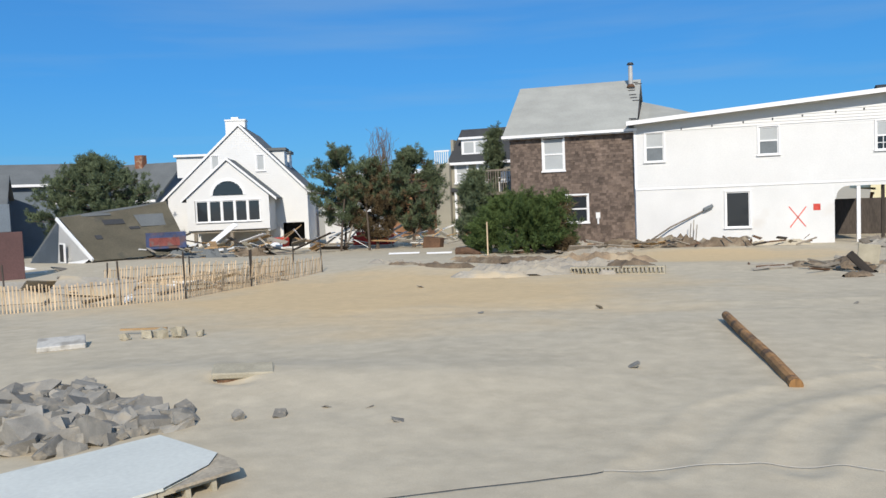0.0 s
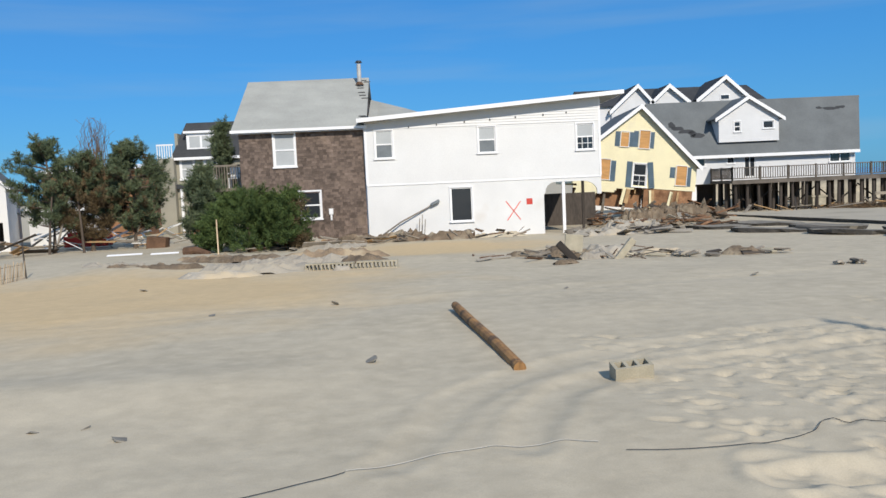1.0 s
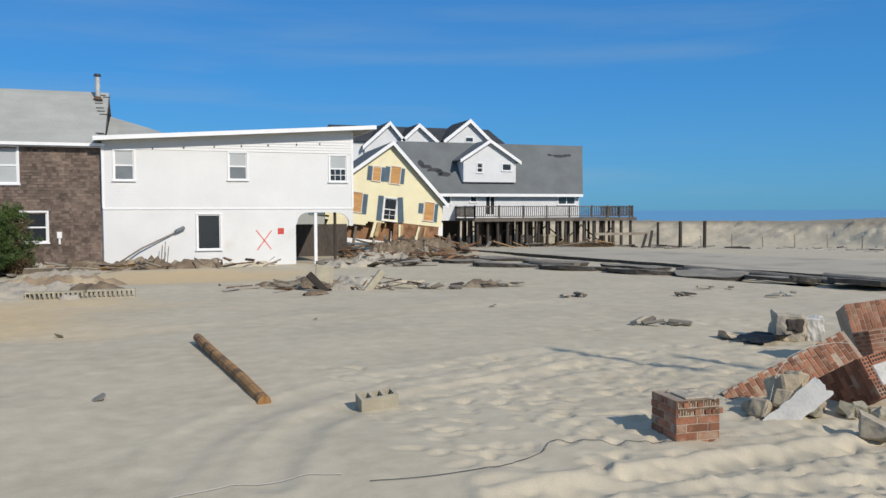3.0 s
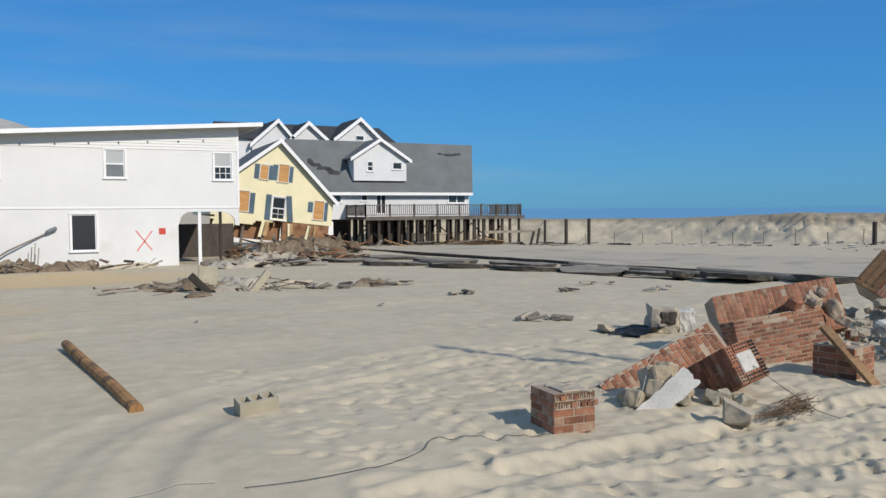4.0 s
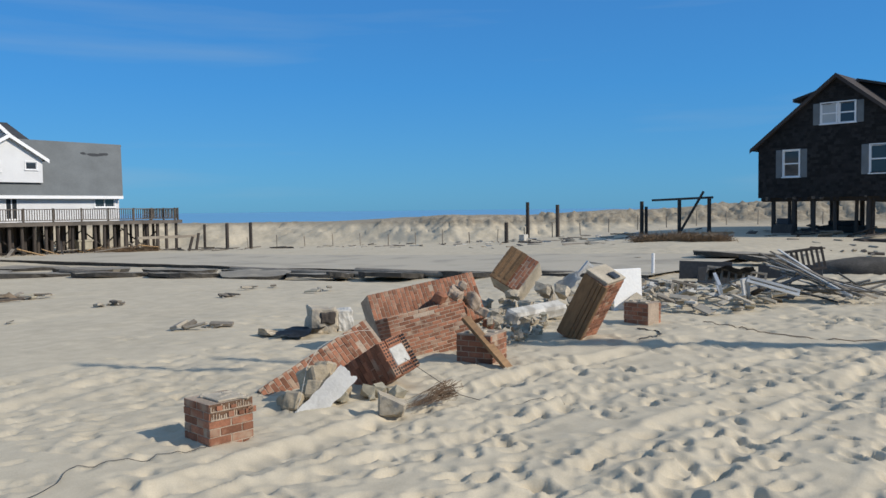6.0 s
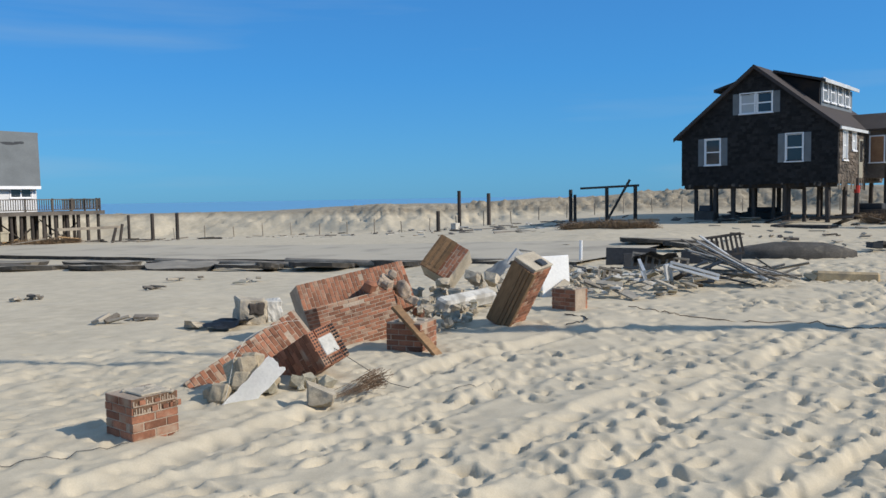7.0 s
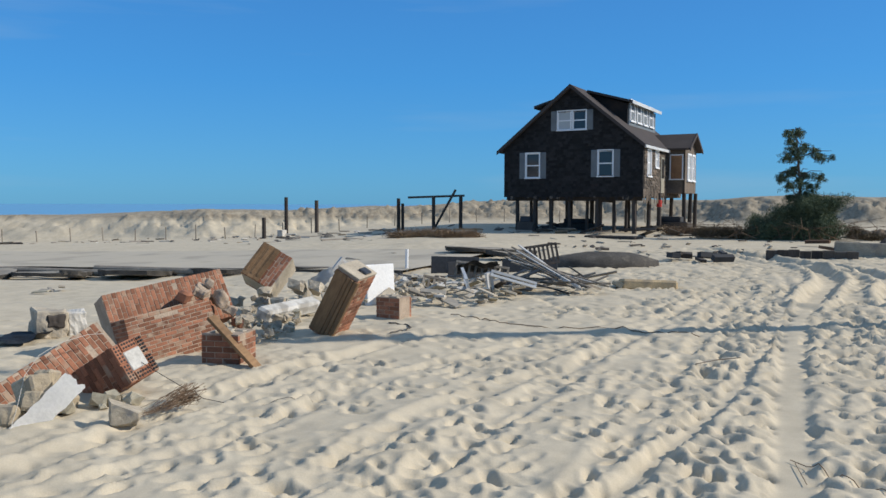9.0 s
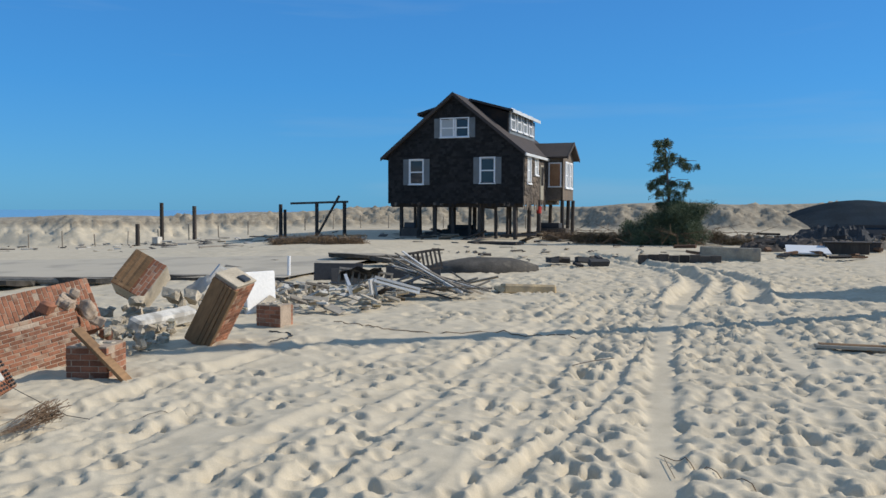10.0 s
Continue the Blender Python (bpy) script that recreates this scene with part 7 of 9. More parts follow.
lframe(basis((15.50, 5.06, -0.02), (0.10, -0.05, 0.02), (0.05, 0, 1)), 0.16, 0.52, "bent white aluminium frame standing in the scrap heap")
lframe(basis((15.50, 5.04, 0.44), (0.35, -0.86, -0.26), (0.3, 0.1, 1)), 0.95, 0.13, "bent white aluminium frame sloping to the sand")
lframe(basis((15.3, 5.4, 0.10), (0.8, 0.4, 0.16), (0.1, 0.3, 1)), 0.9, 0.3, "bent white aluminium frame lying in the scrap heap")
lframe(basis((13.4, 7.4, 0.35), (0.2, -0.25, 0.4), (-0.6, 0.2, 1)), 0.5, 0.25, "bent white aluminium frame caught in the rubble")


def crate_side(m, n, w, hgt, material, label):
    t = thing("slatted_panel", label, "slatted panel", m, group="slatted panels")
    part("rail", boxes((0, w, -0.02, 0.02, 0, 0.05)), material, t)
    part("rail", boxes((0, w, -0.02, 0.02, hgt - 0.05, hgt)), material, t)
    for i in range(n):
        x = (w - 0.05) * i / (n - 1)
        part("slat", boxes((x, x + 0.05, -0.012, 0.012, 0.05, hgt - 0.05)), material, t)


crate_side(basis((18.3, 6.9, 0.12), (0.25, -0.95, -0.12), (0.4, 0.1, 1)), 9, 1.3, 0.42, M_WOOD, "gray slatted crate side in the scrap heap")
crate_side(basis((18.1, 5.0, 0.42), (0.3, -0.75, 0.12), (0.35, 0.2, 1)), 8, 0.75, 0.5, M_PILE, "dark slatted panel on the scrap heap")
crate_side(basis((15.6, 6.6, 0.05), (0.2, -0.4, -0.1), (0.6, 0.2, 1)), 5, 0.5, 0.4, M_WOOD, "gray slatted crate side in the scrap heap")
r_ = random.Random(77)
for i in range(16):
    a = Vector((17.5 + r_.uniform(-0.15, 0.15), 5.15 + r_.uniform(-0.25, 0.25), 0.95 - i * 0.035))
    b = Vector((16.75 + r_.uniform(-0.3, 0.3), 3.15 + r_.uniform(-0.3, 0.45), 0.12 + r_.uniform(0, 0.1)))
    single("long_slat", boxes((0, (b - a).length, -0.025, 0.025, -0.012, 0.012)), M_WOOD if i % 3 else M_ALU, "long gray slat sloping down the scrap heap", "slat", basis(a, b - a, (0.1 * r_.random(), 0.1, 1)), "long slats")
for x, y, s in ((18.6, 3.0, 0.36), (18.95, 2.7, 0.28)):
    lump(BLKS, x, y, s, "yellowish masonry lump on sand", "masonry", "masonry rubble", r_, squash=0.6)
single("tan_slab", boxes((0, 1.25, -0.3, 0.3, -0.1, 0.15), bev=0.05), M_TANB, "tan masonry slab half sunk in sand", "slab", basis((18.7, 3.0, 0.03), (0.35, -0.95, -0.03), (0.1, 0, 1)))
single("white_pipe", tube([(20.6, 9.2, 0.0), (20.62, 9.2, 0.62)], 0.045, 10), M_SHELL, "short white plastic pipe standing up", "pipe")
rag("dark_sheet", "dark torn sheet metal draped over scrap", "sheet metal", basis((18.6, 6.4, 0.35), (0.3, -0.9, 0.1), (0.5, 0.2, 1)), 1.0, 0.6, 0.12, M_DARKMET, 9.1)
for o_, al_, l_, h_ in (((20.2, 8.3, -0.05), (0.35, -0.9, -0.02), 1.3, 0.52), ((21.2, 6.6, -0.05), (0.3, -0.95, 0.02), 1.5, 0.40), ((19.2, 7.4, -0.05), (0.5, -0.8, 0.03), 0.8, 0.45)):
    single("fallen_wall_section", boxes((0, l_, -0.04, 0.04, 0, h_), bev=0.01), M_ROOF_DK, "dark wall section standing on edge in the scrap heap", "wall ruin", basis(o_, al_, (0.15, 0.05, 1)), "dark wall sections")
rag("bent_foil", "bent shiny sheet metal in the rubble", "sheet metal", basis((12.6, 7.2, 0.55), (0.3, -0.6, 0.4), (-0.7, 0.2, 0.6)), 0.5, 0.3, 0.1, M_ALU, 2.9)

# ---- sand-caked sheets before the shingled house ----
for x, y, lx, ly, hh, mt, sd, tn in ((-4.4, 20.9, 4.0, 1.5, 0.32, M_TARP, 41.0, -0.05), (-3.2, 22.0, 4.0, 1.3, 0.38, M_TARP, 42.0, 0.05), (-7.2, 22.4, 3.8, 1.3, 0.34, M_WRACK, 43.0, -0.3), (-8.9, 23.4, 3.0, 1.2, 0.36, M_TARP, 44.0, -0.5),
                                     (-1.5, 21.9, 1.7, 1.0, 0.34, M_WRACK, 45.0, 0.2), (-5.4, 23.8, 3.8, 1.1, 0.40, M_WRACK, 46.0, 0.0), (-2.0, 20.15, 0.5, 0.3, 0.16, M_TARP, 47.0, 0.0), (-9.8, 24.6, 2.4, 0.9, 0.3, M_TARP, 48.0, -0.4),
                                     (-2.6, 24.2, 3.4, 1.1, 0.42, M_MUD, 49.0, 0.1), (-5.0, 20.0, 2.2, 0.7, 0.20, M_SHEETG, 50.0, 0.1), (-6.6, 24.8, 2.6, 0.9, 0.34, M_MUD, 56.0, -0.1)):
    mound("ground_sheet", "crumpled gray sheet caked with wet sand", "ground sheet", x, y, lx, ly, hh, mt, sd, tn, crumple=0.8, group="ground sheets")
bm = tube([(-8.8, 30.3, -0.2), (-8.4, 30.2, -0.12), (-7.8, 29.9, -0.26)], 0.22, 10, 0.10)
single("root_stump", bm, M_RUST, "rusty brown tree stump lying on its side", "stump")
for x, y, L in ((-12.0, 31.0, 1.4), (-10.2, 30.6, 1.1), (-9.0, 22.4, 0.9), (-5.4, 33.4, 1.4)):
    single("white_board", boxes((0, L, -0.045, 0.045, -0.012, 0.012)), M_TRIM, "white painted board lying on sand", "board", basis((x, y, gz(x, y) + 0.12), (1, -0.1, 0.02), (0, -0.6, 1)), "white boards")
single("marker_stake", boxes((-0.02, 0.02, -0.02, 0.02, -0.3, 1.35)), M_LATH, "thin pale wooden stake standing in sand", "stake", Matrix.Translation((-6.9, 27.6, gz(-6.9, 27.6))))

# leaning street lamp at the white wall
lt = thing("fallen_street_lamp", "bent gray street lamp leaning against the white wall", "street lamp")
part("arm", tube([(-1.5, 34.1, -0.1), (-0.7, 34.25, 0.42), (0.2, 34.36, 0.85), (0.62, 34.4, 1.05)], 0.034, 8, 0.026), M_WOOD, lt)
part("head", boxes((0, 0.42, -0.09, 0.09, -0.07, 0.07), m=basis((0.60, 34.38, 1.08), (0.42, 0, 0.2), (0, 0, 1)), bev=0.03), M_SHUTGRAY, lt, "gray lamp head")
for x, l in ((0.02, 0.9), (0.14, 1.05), (0.26, 0.85)):
    single("thin_stake", tube([(x, 34.1, -0.35), (x + 0.08, 34.12, -0.35 + l)], 0.018, 6), M_WOOD, "thin gray stake standing at the wall", "stake", group="stakes at the wall")


# ---- sand fence ----
def sand_fence(pts, label, hgt, post_h, seed, lean=0.0):
    r = random.Random(seed)
    f = thing("sand_fence", label, "fence", group="sand fences")
    lath = mesh_of("lath", boxes((-0.015, 0.015, -0.004, 0.004, -0.25, hgt)), M_LATH)
    c = [Vector((p[0], p[1], 0)) for p in pts]
    seg = [(b - a).length for a, b in zip(c, c[1:])]
    total, s, i0, acc = sum(seg), 0.0, 0, 0.0
    line = []
    while s < total:
        while s > acc + seg[i0]:
            acc += seg[i0]
            i0 += 1
        p = c[i0].lerp(c[i0 + 1], (s - acc) / seg[i0])
        d = (c[i0 + 1] - c[i0]).normalized()
        z = gz(p.x, p.y) + 0.06 * noise.noise((s * 0.4, seed, 0))
        line.append((p.x, p.y, z))
        if r.random() > 0.04:
            ob = new("lath", lath)
            ob.parent = f
            ob.matrix_basis = Matrix.Translation((p.x, p.y, z + r.uniform(-0.05, 0.05))) @ Matrix.Rotation(math.atan2(d.y, d.x), 4, "Z") @ Matrix.Rotation(lean + r.gauss(0, 0.022), 4, "Y") @ Matrix.Rotation(0.10 + r.gauss(0, 0.05), 4, "X")
        s += 0.072
    for hz in (0.18, hgt * 0.85):
        part("wire", tube([(x, y, z + hz) for x, y, z in line[::4]], 0.006, 4), M_WIRE, f)
    for p in c:
        part("post", tube([(p.x + 0.04, p.y + 0.06, gz(p.x, p.y) - 0.4), (p.x + 0.04 + r.uniform(-0.06, 0.06), p.y + 0.06, gz(p.x, p.y) + post_h * r.uniform(0.9, 1.15))], 0.020, 6), M_PILE, f, "dark metal fence stake")
    return f


sand_fence([(-18.5, 10.4), (-15.8, 11.9), (-13.9, 13.1), (-12.05, 14.4), (-11.15, 15.5), (-11.1, 18.3), (-10.7, 21.8)], "tan wooden lath sand fence half buried in sand", 0.56, 1.0, 3)
sand_fence([(-15.6, 18.2), (-13.6, 19.2), (-12.2, 20.2), (-11.6, 21.6)], "slumped tan lath sand fence behind the first", 0.62, 0.8, 4, lean=0.12)
for x, y, lx, ly, hh, mt, sd, tn in ((-15.0, 15.6, 3.0, 1.4, 0.22, M_SHEETG, 51.0, 0.5), (-13.2, 16.6, 2.6, 1.2, 0.14, M_TARP, 52.0, 0.6), (-17.2, 14.4, 3.0, 1.4, 0.28, M_TARP, 53.0, 0.3), (-16.2, 17.2, 3.4, 1.5, 0.18, M_SHEETG, 54.0, 0.4), (-18.6, 13.0, 2.4, 1.2, 0.22, M_SHEETG, 55.0, 0.4)):
    mound("ground_sheet", "pale torn sheet slumped behind the fence", "ground sheet", x, y, lx, ly, hh, mt, sd, tn, group="ground sheets")
# broken pale boards and sheets leaning together behind the fence
for x, y, lx, ly, a, b in ((-16.4, 15.4, 2.2, 1.1, 0.7, 0.38), (-15.4, 16.4, 1.8, 1.0, 1.0, -0.35), (-14.2, 16.2, 1.9, 1.0, 0.4, 0.35), (-17.4, 15.0, 2.4, 0.6, 0.9, -0.25)):
    single("torn_wallboard", rough_block(lx, ly, 0.03, x, 0.008), M_SHEETG, "pale torn wallboard sheet leaning behind the fence", "wallboard", Matrix.Translation((x, y, gz(x, y) + 0.26)) @ Matrix.Rotation(a, 4, "Z") @ Matrix.Rotation(b, 4, "X") @ Matrix.Rotation(0.12, 4, "Y"), "torn wallboards")


# ---- posts before the dunes ----
def wood_post(x, y, z1, r=0.11, lean=(0, 0), label="dark weathered wooden post standing before the dunes", name="wooden_post", base=None):
    z0 = (gz(x, y) if base is None else base) - 0.6
    bm = tube([(x, y, z0), (x + lean[0] * 0.5, y + lean[1] * 0.5, (z0 + z1) / 2), (x + lean[0], y + lean[1], z1)], r, 8, r * 0.92)
    single(name, bm, M_PILE, label, "post", group="posts before the dunes")


for x, y, z, r, ln in ((34.09, 49.4, 1.02, 0.10, (0, 0)), (34.2, 46.9, 1.10, 0.13, (0, 0)), (34.3, 44.4, 1.16, 0.12, (0, 0)), (32.3, 48.0, 0.45, 0.10, (0.35, 0)), (31.0, 47.0, 0.25, 0.1, (0.5, 0)), (45.65, 29.4, 2.30, 0.13, (0, 0)),
                       (46.68, 27.7, 2.10, 0.14, (0, 0)), (41.5, 28.3, 1.02, 0.13, (0, 0)), (43.0, 19.95, 2.2, 0.12, (0, 0)), (43.15, 19.75, 1.9, 0.10, (0, 0))):
    wood_post(x, y, z, r, ln)
gt = thing("timber_gate", "dark timber goalpost frame with a slanting brace", "timber frame")
part("post", tube([(43, 17.72, -0.2), (43, 17.72, 2.25)], 0.11, 8), M_PILE, gt)
part("post", tube([(43, 16.05, -0.2), (43, 16.04, 2.3)], 0.11, 8), M_PILE, gt)
part("beam", boxes((42.9, 43.1, 15.85, 19.3, -0.06, 0.06), m=Matrix.Translation((0, 0, 2.30)) @ Matrix.Translation((0, 17.6, 0)) @ Matrix.Rotation(-0.03, 4, "X") @ Matrix.Translation((0, -17.6, 0))), M_PILE, gt)
part("brace", tube([(42.88, 17.6, 0.5), (42.85, 16.3, 2.68)], 0.07, 6), M_PILE, gt)
r_ = random.Random(31)
for i in range(24):
    a = -37.5 - i * 1.95
    d = float(np.interp(a, [q[0] for q in DUNE], [q[1] for q in DUNE])) - 8.6
    x, y = -d * math.sin(radians(a)), d * math.cos(radians(a))
    single("fence_stake", tube([(x, y, gz(x, y) - 0.3), (x + r_.uniform(-0.12, 0.12), y, gz(x, y) + r_.uniform(0.75, 1.0))], 0.035, 6), M_WOOD, "thin gray fence stake at the foot of the dune", "stake", group="dune fence stakes")
single("low_beam", boxes((29.2, 33.8, 49.9, 50.05, -0.1, 0.08)), M_WOOD, "long gray beam resting on leaning posts", "beam", Matrix.Translation((0, 0, 0.20)))
single("white_box", boxes((-0.25, 0.25, -0.2, 0.2, 0, 0.4), bev=0.02), M_LEDGE, "white boxy concrete piece by the posts", "concrete", Matrix.Translation((43.6, 28.4, -0.2)))
single("pale_locker", boxes((-0.45, 0.45, -0.3, 0.3, -0.2, 0.34), (-0.55, 0.55, -0.36, 0.36, 0.342, 0.44)), M_BLOCK, "pale-topped storage box under the deck", "box", Matrix.Translation((27.3, 53.6, -0.35)))


# ---- plants ----
def blades(centres, n, size, seed, long=1.0, wide=0.24):
    """Many small leaf blades spread through round clumps (x, y, z, rx, rz)."""
    r = np.random.RandomState(seed)
    c = np.array(centres, float)
    k = r.choice(len(c), n, p=(c[:, 3] ** 2 * c[:, 4]) / np.sum(c[:, 3] ** 2 * c[:, 4]))
    d = r.normal(size=(n, 3))
    d /= np.linalg.norm(d, axis=1)[:, None]
    rad = r.uniform(0.15, 1.0, n) ** 0.7 * np.where(r.rand(n) < 0.15, 1.35, 1.0)
    p = c[k, :3] + d * rad[:, None] * c[k][:, [3, 3, 4]]
    u = r.normal(size=(n, 3)) + d * 0.9
    u /= np.linalg.norm(u, axis=1)[:, None]
    v = np.cross(u, r.normal(size=(n, 3)))
    v /= np.linalg.norm(v, axis=1)[:, None]
    s = size * r.uniform(0.6, 1.4, n)[:, None]
    a, b, q, e = p - u * s * long, p + v * s * wide, p + u * s * long, p - v * s * wide
    V = np.stack([a, b, q, e], 1).reshape(-1, 3)
    return V, np.arange(4 * n).reshape(n, 4)


def crown(parent, centres, n, size, material, seed, name="crown", label="", long=1.6, wide=0.13):
    V, F = blades(centres, n, size, seed, long, wide)
    me = bpy.data.meshes.new(name)
    me.from_pydata(V.tolist(), [], F.tolist())
    me.materials.append(material)
    ob = new(name, me)
    ob.parent = parent
    return tagged(ob, label)


def clumps(x, y, z0, z1, w, n, seed, shape="round", size=(0.5, 0.9)):
    r = random.Random(seed)
    out = []
    for i in range(n):
        t = r.random()
        if shape == "round":
            k = math.sin(math.pi * min(1, 0.15 + 0.85 * t)) ** 0.6
        elif shape == "cone":
            k = 1 - 0.85 * t
        else:
            k = 1.0 - 0.5 * t
        a, q = r.uniform(0, 6.28), math.sqrt(r.random()) * w * k
        s = r.uniform(*size)
        out.append((x + q * math.cos(a), y + q * math.sin(a), z0 + (z1 - z0) * t, s, s * 0.8))
    return out


def needles(shoots, per, length, seed):
    """Long thin needles standing round shoots (foot, tip)."""
    r = np.random.RandomState(seed)
    a, b = np.array([q[0] for q in shoots], float), np.array([q[1] for q in shoots], float)
    k = np.repeat(np.arange(len(a)), per)
    n = len(k)
    t = r.rand(n)[:, None]
    ax = (b - a)[k]
    ln = np.linalg.norm(ax, axis=1)[:, None]
    ax = ax / ln
    side = r.normal(size=(n, 3))
    side -= ax * np.sum(side * ax, axis=1)[:, None]
    side /= np.linalg.norm(side, axis=1)[:, None]
    d = ax * r.uniform(0.35, 1.0, (n, 1)) + side * r.uniform(0.45, 1.0, (n, 1))
    d /= np.linalg.norm(d, axis=1)[:, None]
    p = a[k] + ax * ln * t
    L = length * r.uniform(0.7, 1.3, (n, 1))
    w = np.cross(d, r.normal(size=(n, 3)))
    w /= np.linalg.norm(w, axis=1)[:, None]
    w *= L * 0.065
    V = np.stack([p - w * 0.5, p + d * L * 0.5 + w, p + d * L, p + d * L * 0.5 - w], 1).reshape(-1, 3)
    return V, np.arange(4 * n).reshape(n, 4)


def leafy(parent, V, F, material, name="crown", label=""):
    me = bpy.data.meshes.new(name)
    me.from_pydata(V.tolist(), [], F.tolist())
    me.materials.append(material)
    ob = new(name, me)
    ob.parent = parent
    return tagged(ob, label)


def pine(label, x, y, z1, w, limbs, shoots, seed, material=None, brown=0.0, z0=0.3, trunk=0.15, name="pine_tree", per=26, length=0.20, peak=0.45, base=None):
    """A wind-bent shore pine: tiers of limbs that turn up at their ends, candles of needles on them."""
    r = random.Random(seed)
    zb = gz(x, y) if base is None else base
    t = thing(name, label, "tree")
    H = z1 - zb
    part("trunk", tube([(x, y, zb - 0.3), (x + 0.08 * w, y, zb + H * 0.4), (x - 0.05 * w, y, zb + H * 0.92)], trunk, 8, trunk * 0.2), M_BARK, t)
    green, dry = [], []
    for i in range(limbs):
        v = (i + r.random()) / limbs
        h0 = zb + z0 + (H - z0) * v * 0.86
        k = (0.55 + 0.45 * math.sin(math.pi * min(1.0, v / peak * 0.5))) if v < peak else 1.0 - 0.86 * ((v - peak) / (1 - peak)) ** 1.15
        reach = w * max(0.12, k) * r.uniform(0.72, 1.12)
        a = i * 2.4 + r.uniform(-0.4, 0.4)
        d = Vector((math.cos(a), math.sin(a), 0))
        rise = H * 0.07 * r.uniform(0.5, 1.6)
        p0, p1 = Vector((x, y, h0)), Vector((x, y, h0)) + d * reach * 0.55 + Vector((0, 0, rise * 0.4))
        p2 = Vector((x, y, h0)) + d * reach + Vector((0, 0, rise))
        part("limb", tube([p0, p1, p2], trunk * 0.32, 5, 0.012), M_BARK, t)
        for q in range(shoots):
            u = 0.22 + 0.78 * r.random() ** 0.7
            c = (p0.lerp(p1, u / 0.55) if u < 0.55 else p1.lerp(p2, (u - 0.55) / 0.45)) + Vector((r.gauss(0, 0.16 * w * 0.5), r.gauss(0, 0.16 * w * 0.5), r.gauss(0, 0.12)))
            e = c + (d * r.uniform(-0.1, 0.7) + Vector((r.gauss(0, 0.35), r.gauss(0, 0.35), r.uniform(0.45, 1.1)))).normalized() * r.uniform(0.22, 0.46)
            (dry if r.random() < brown * (1.5 - 1.3 * v) else green).append((c, e))
    for q in range(shoots * 2):
        c = Vector((x - 0.05 * w + r.gauss(0, 0.16), y + r.gauss(0, 0.16), z1 - r.uniform(0.25, 0.9)))
        green.append((c, c + Vector((r.gauss(0, 0.08), r.gauss(0, 0.08), r.uniform(0.2, 0.4)))))
    if green:
        leafy(t, *needles(green, per, length, seed), material or M_PINE)
    if dry:
        leafy(t, *needles(dry, per, length, seed + 1), M_RUSSET, label="browned needles")
    return t


pine("broad dark green pine tree behind the collapsed roof", -29.9, 34.9, 5.05, 3.2, 70, 28, 3, z0=0.3, per=54, peak=0.62)
pine("dark green pine with browned lower branches", -17.2, 38.2, 4.75, 1.9, 26, 20, 4, brown=0.06, z0=1.1, per=50, peak=0.7)
pine("dark green pine with browned lower branches", -13.9, 39.6, 4.65, 1.95, 36, 24, 5, brown=0.08, z0=0.6, per=50, peak=0.68)
pine("low browned pine filling the gap between two pines", -15.6, 38.7, 4.1, 1.7, 32, 20, 41, brown=0.85, z0=0.4, per=50, peak=0.55)
r_ = random.Random(14)
bt = thing("dead_branches", "bare brown upright branches rising from the pines", "branches")
for i in range(60):
    x, y = -15.5 + r_.gauss(0, 0.30), 39.3 + r_.gauss(0, 0.3)
    top = 5.95 - 0.9 * abs(r_.gauss(0, 0.7))
    part("twig", tube([(x, y, 2.6), (x + r_.gauss(0, 0.12), y, 0.5 * top + 1.4), (x + r_.gauss(0, 0.22), y, top - 0.4), (x + r_.gauss(0, 0.30), y, top)], 0.016, 4, 0.005), M_TWIG, bt)
for x, a in ((-17.0, 0.25), (-15.4, -0.2)):
    single("dead_tree", tube([(x, 37.2, -0.7), (x + a * 0.4, 37.3, 0.8), (x + a, 37.4, 2.2)], 0.07, 7, 0.03), M_BARK, "bare gray tree trunk standing in wreckage", "trunk", group="bare trunks")
pine("tall narrow dark cedar at the house corner", -9.0, 37.9, 5.15, 0.85, 30, 14, 7, z0=1.0, per=46, name="cedar_tree", peak=0.3, trunk=0.1)
pine("dark cedar beside the balcony", -8.9, 33.8, 3.1, 1.1, 30, 16, 8, z0=0.2, per=46, name="cedar_tree", peak=0.3, trunk=0.1)
bs = thing("juniper_bush", "wide green juniper bush before the shingled house", "bush")
cl = clumps(-6.6, 31.2, 0.0, 1.85, 1.6, 36, 9, "dome", (0.4, 0.7)) + clumps(-5.4, 31.0, -0.1, 1.6, 1.0, 18, 10, "dome", (0.35, 0.6)) + clumps(-7.8, 31.2, -0.1, 1.1, 0.7, 10, 19, "dome", (0.35, 0.5))
part("stem", tube([(-6.6, 31.3, -0.6), (-6.5, 31.2, 1.0)], 0.12, 7, 0.04), M_BARK, bs)
sp_ = []
rj = random.Random(9)
for c in cl:
    for q in range(26):
        a = Vector((c[0] + rj.gauss(0, c[3] * 0.5), c[1] + rj.gauss(0, c[3] * 0.5), max(gz(c[0], c[1]) + 0.05, c[2] + rj.gauss(0, c[4] * 0.45))))
        out = Vector((a.x + 6.5, a.y - 31.6, 0.6)).normalized()
        sp_.append((a, a + (out * 0.6 + Vector((rj.gauss(0, 0.4), rj.gauss(0, 0.4), rj.uniform(0.0, 0.8)))).normalized() * rj.uniform(0.25, 0.5)))
leafy(bs, *needles(sp_, 60, 0.15, 9), M_CEDAR, name="foliage")
crown(bs, clumps(-4.7, 30.9, 0.0, 1.4, 0.6, 8, 12, "dome", (0.3, 0.5)), 3000, 0.09, M_RUSSET, 12, name="dead_sprays", label="browned dry sprays")

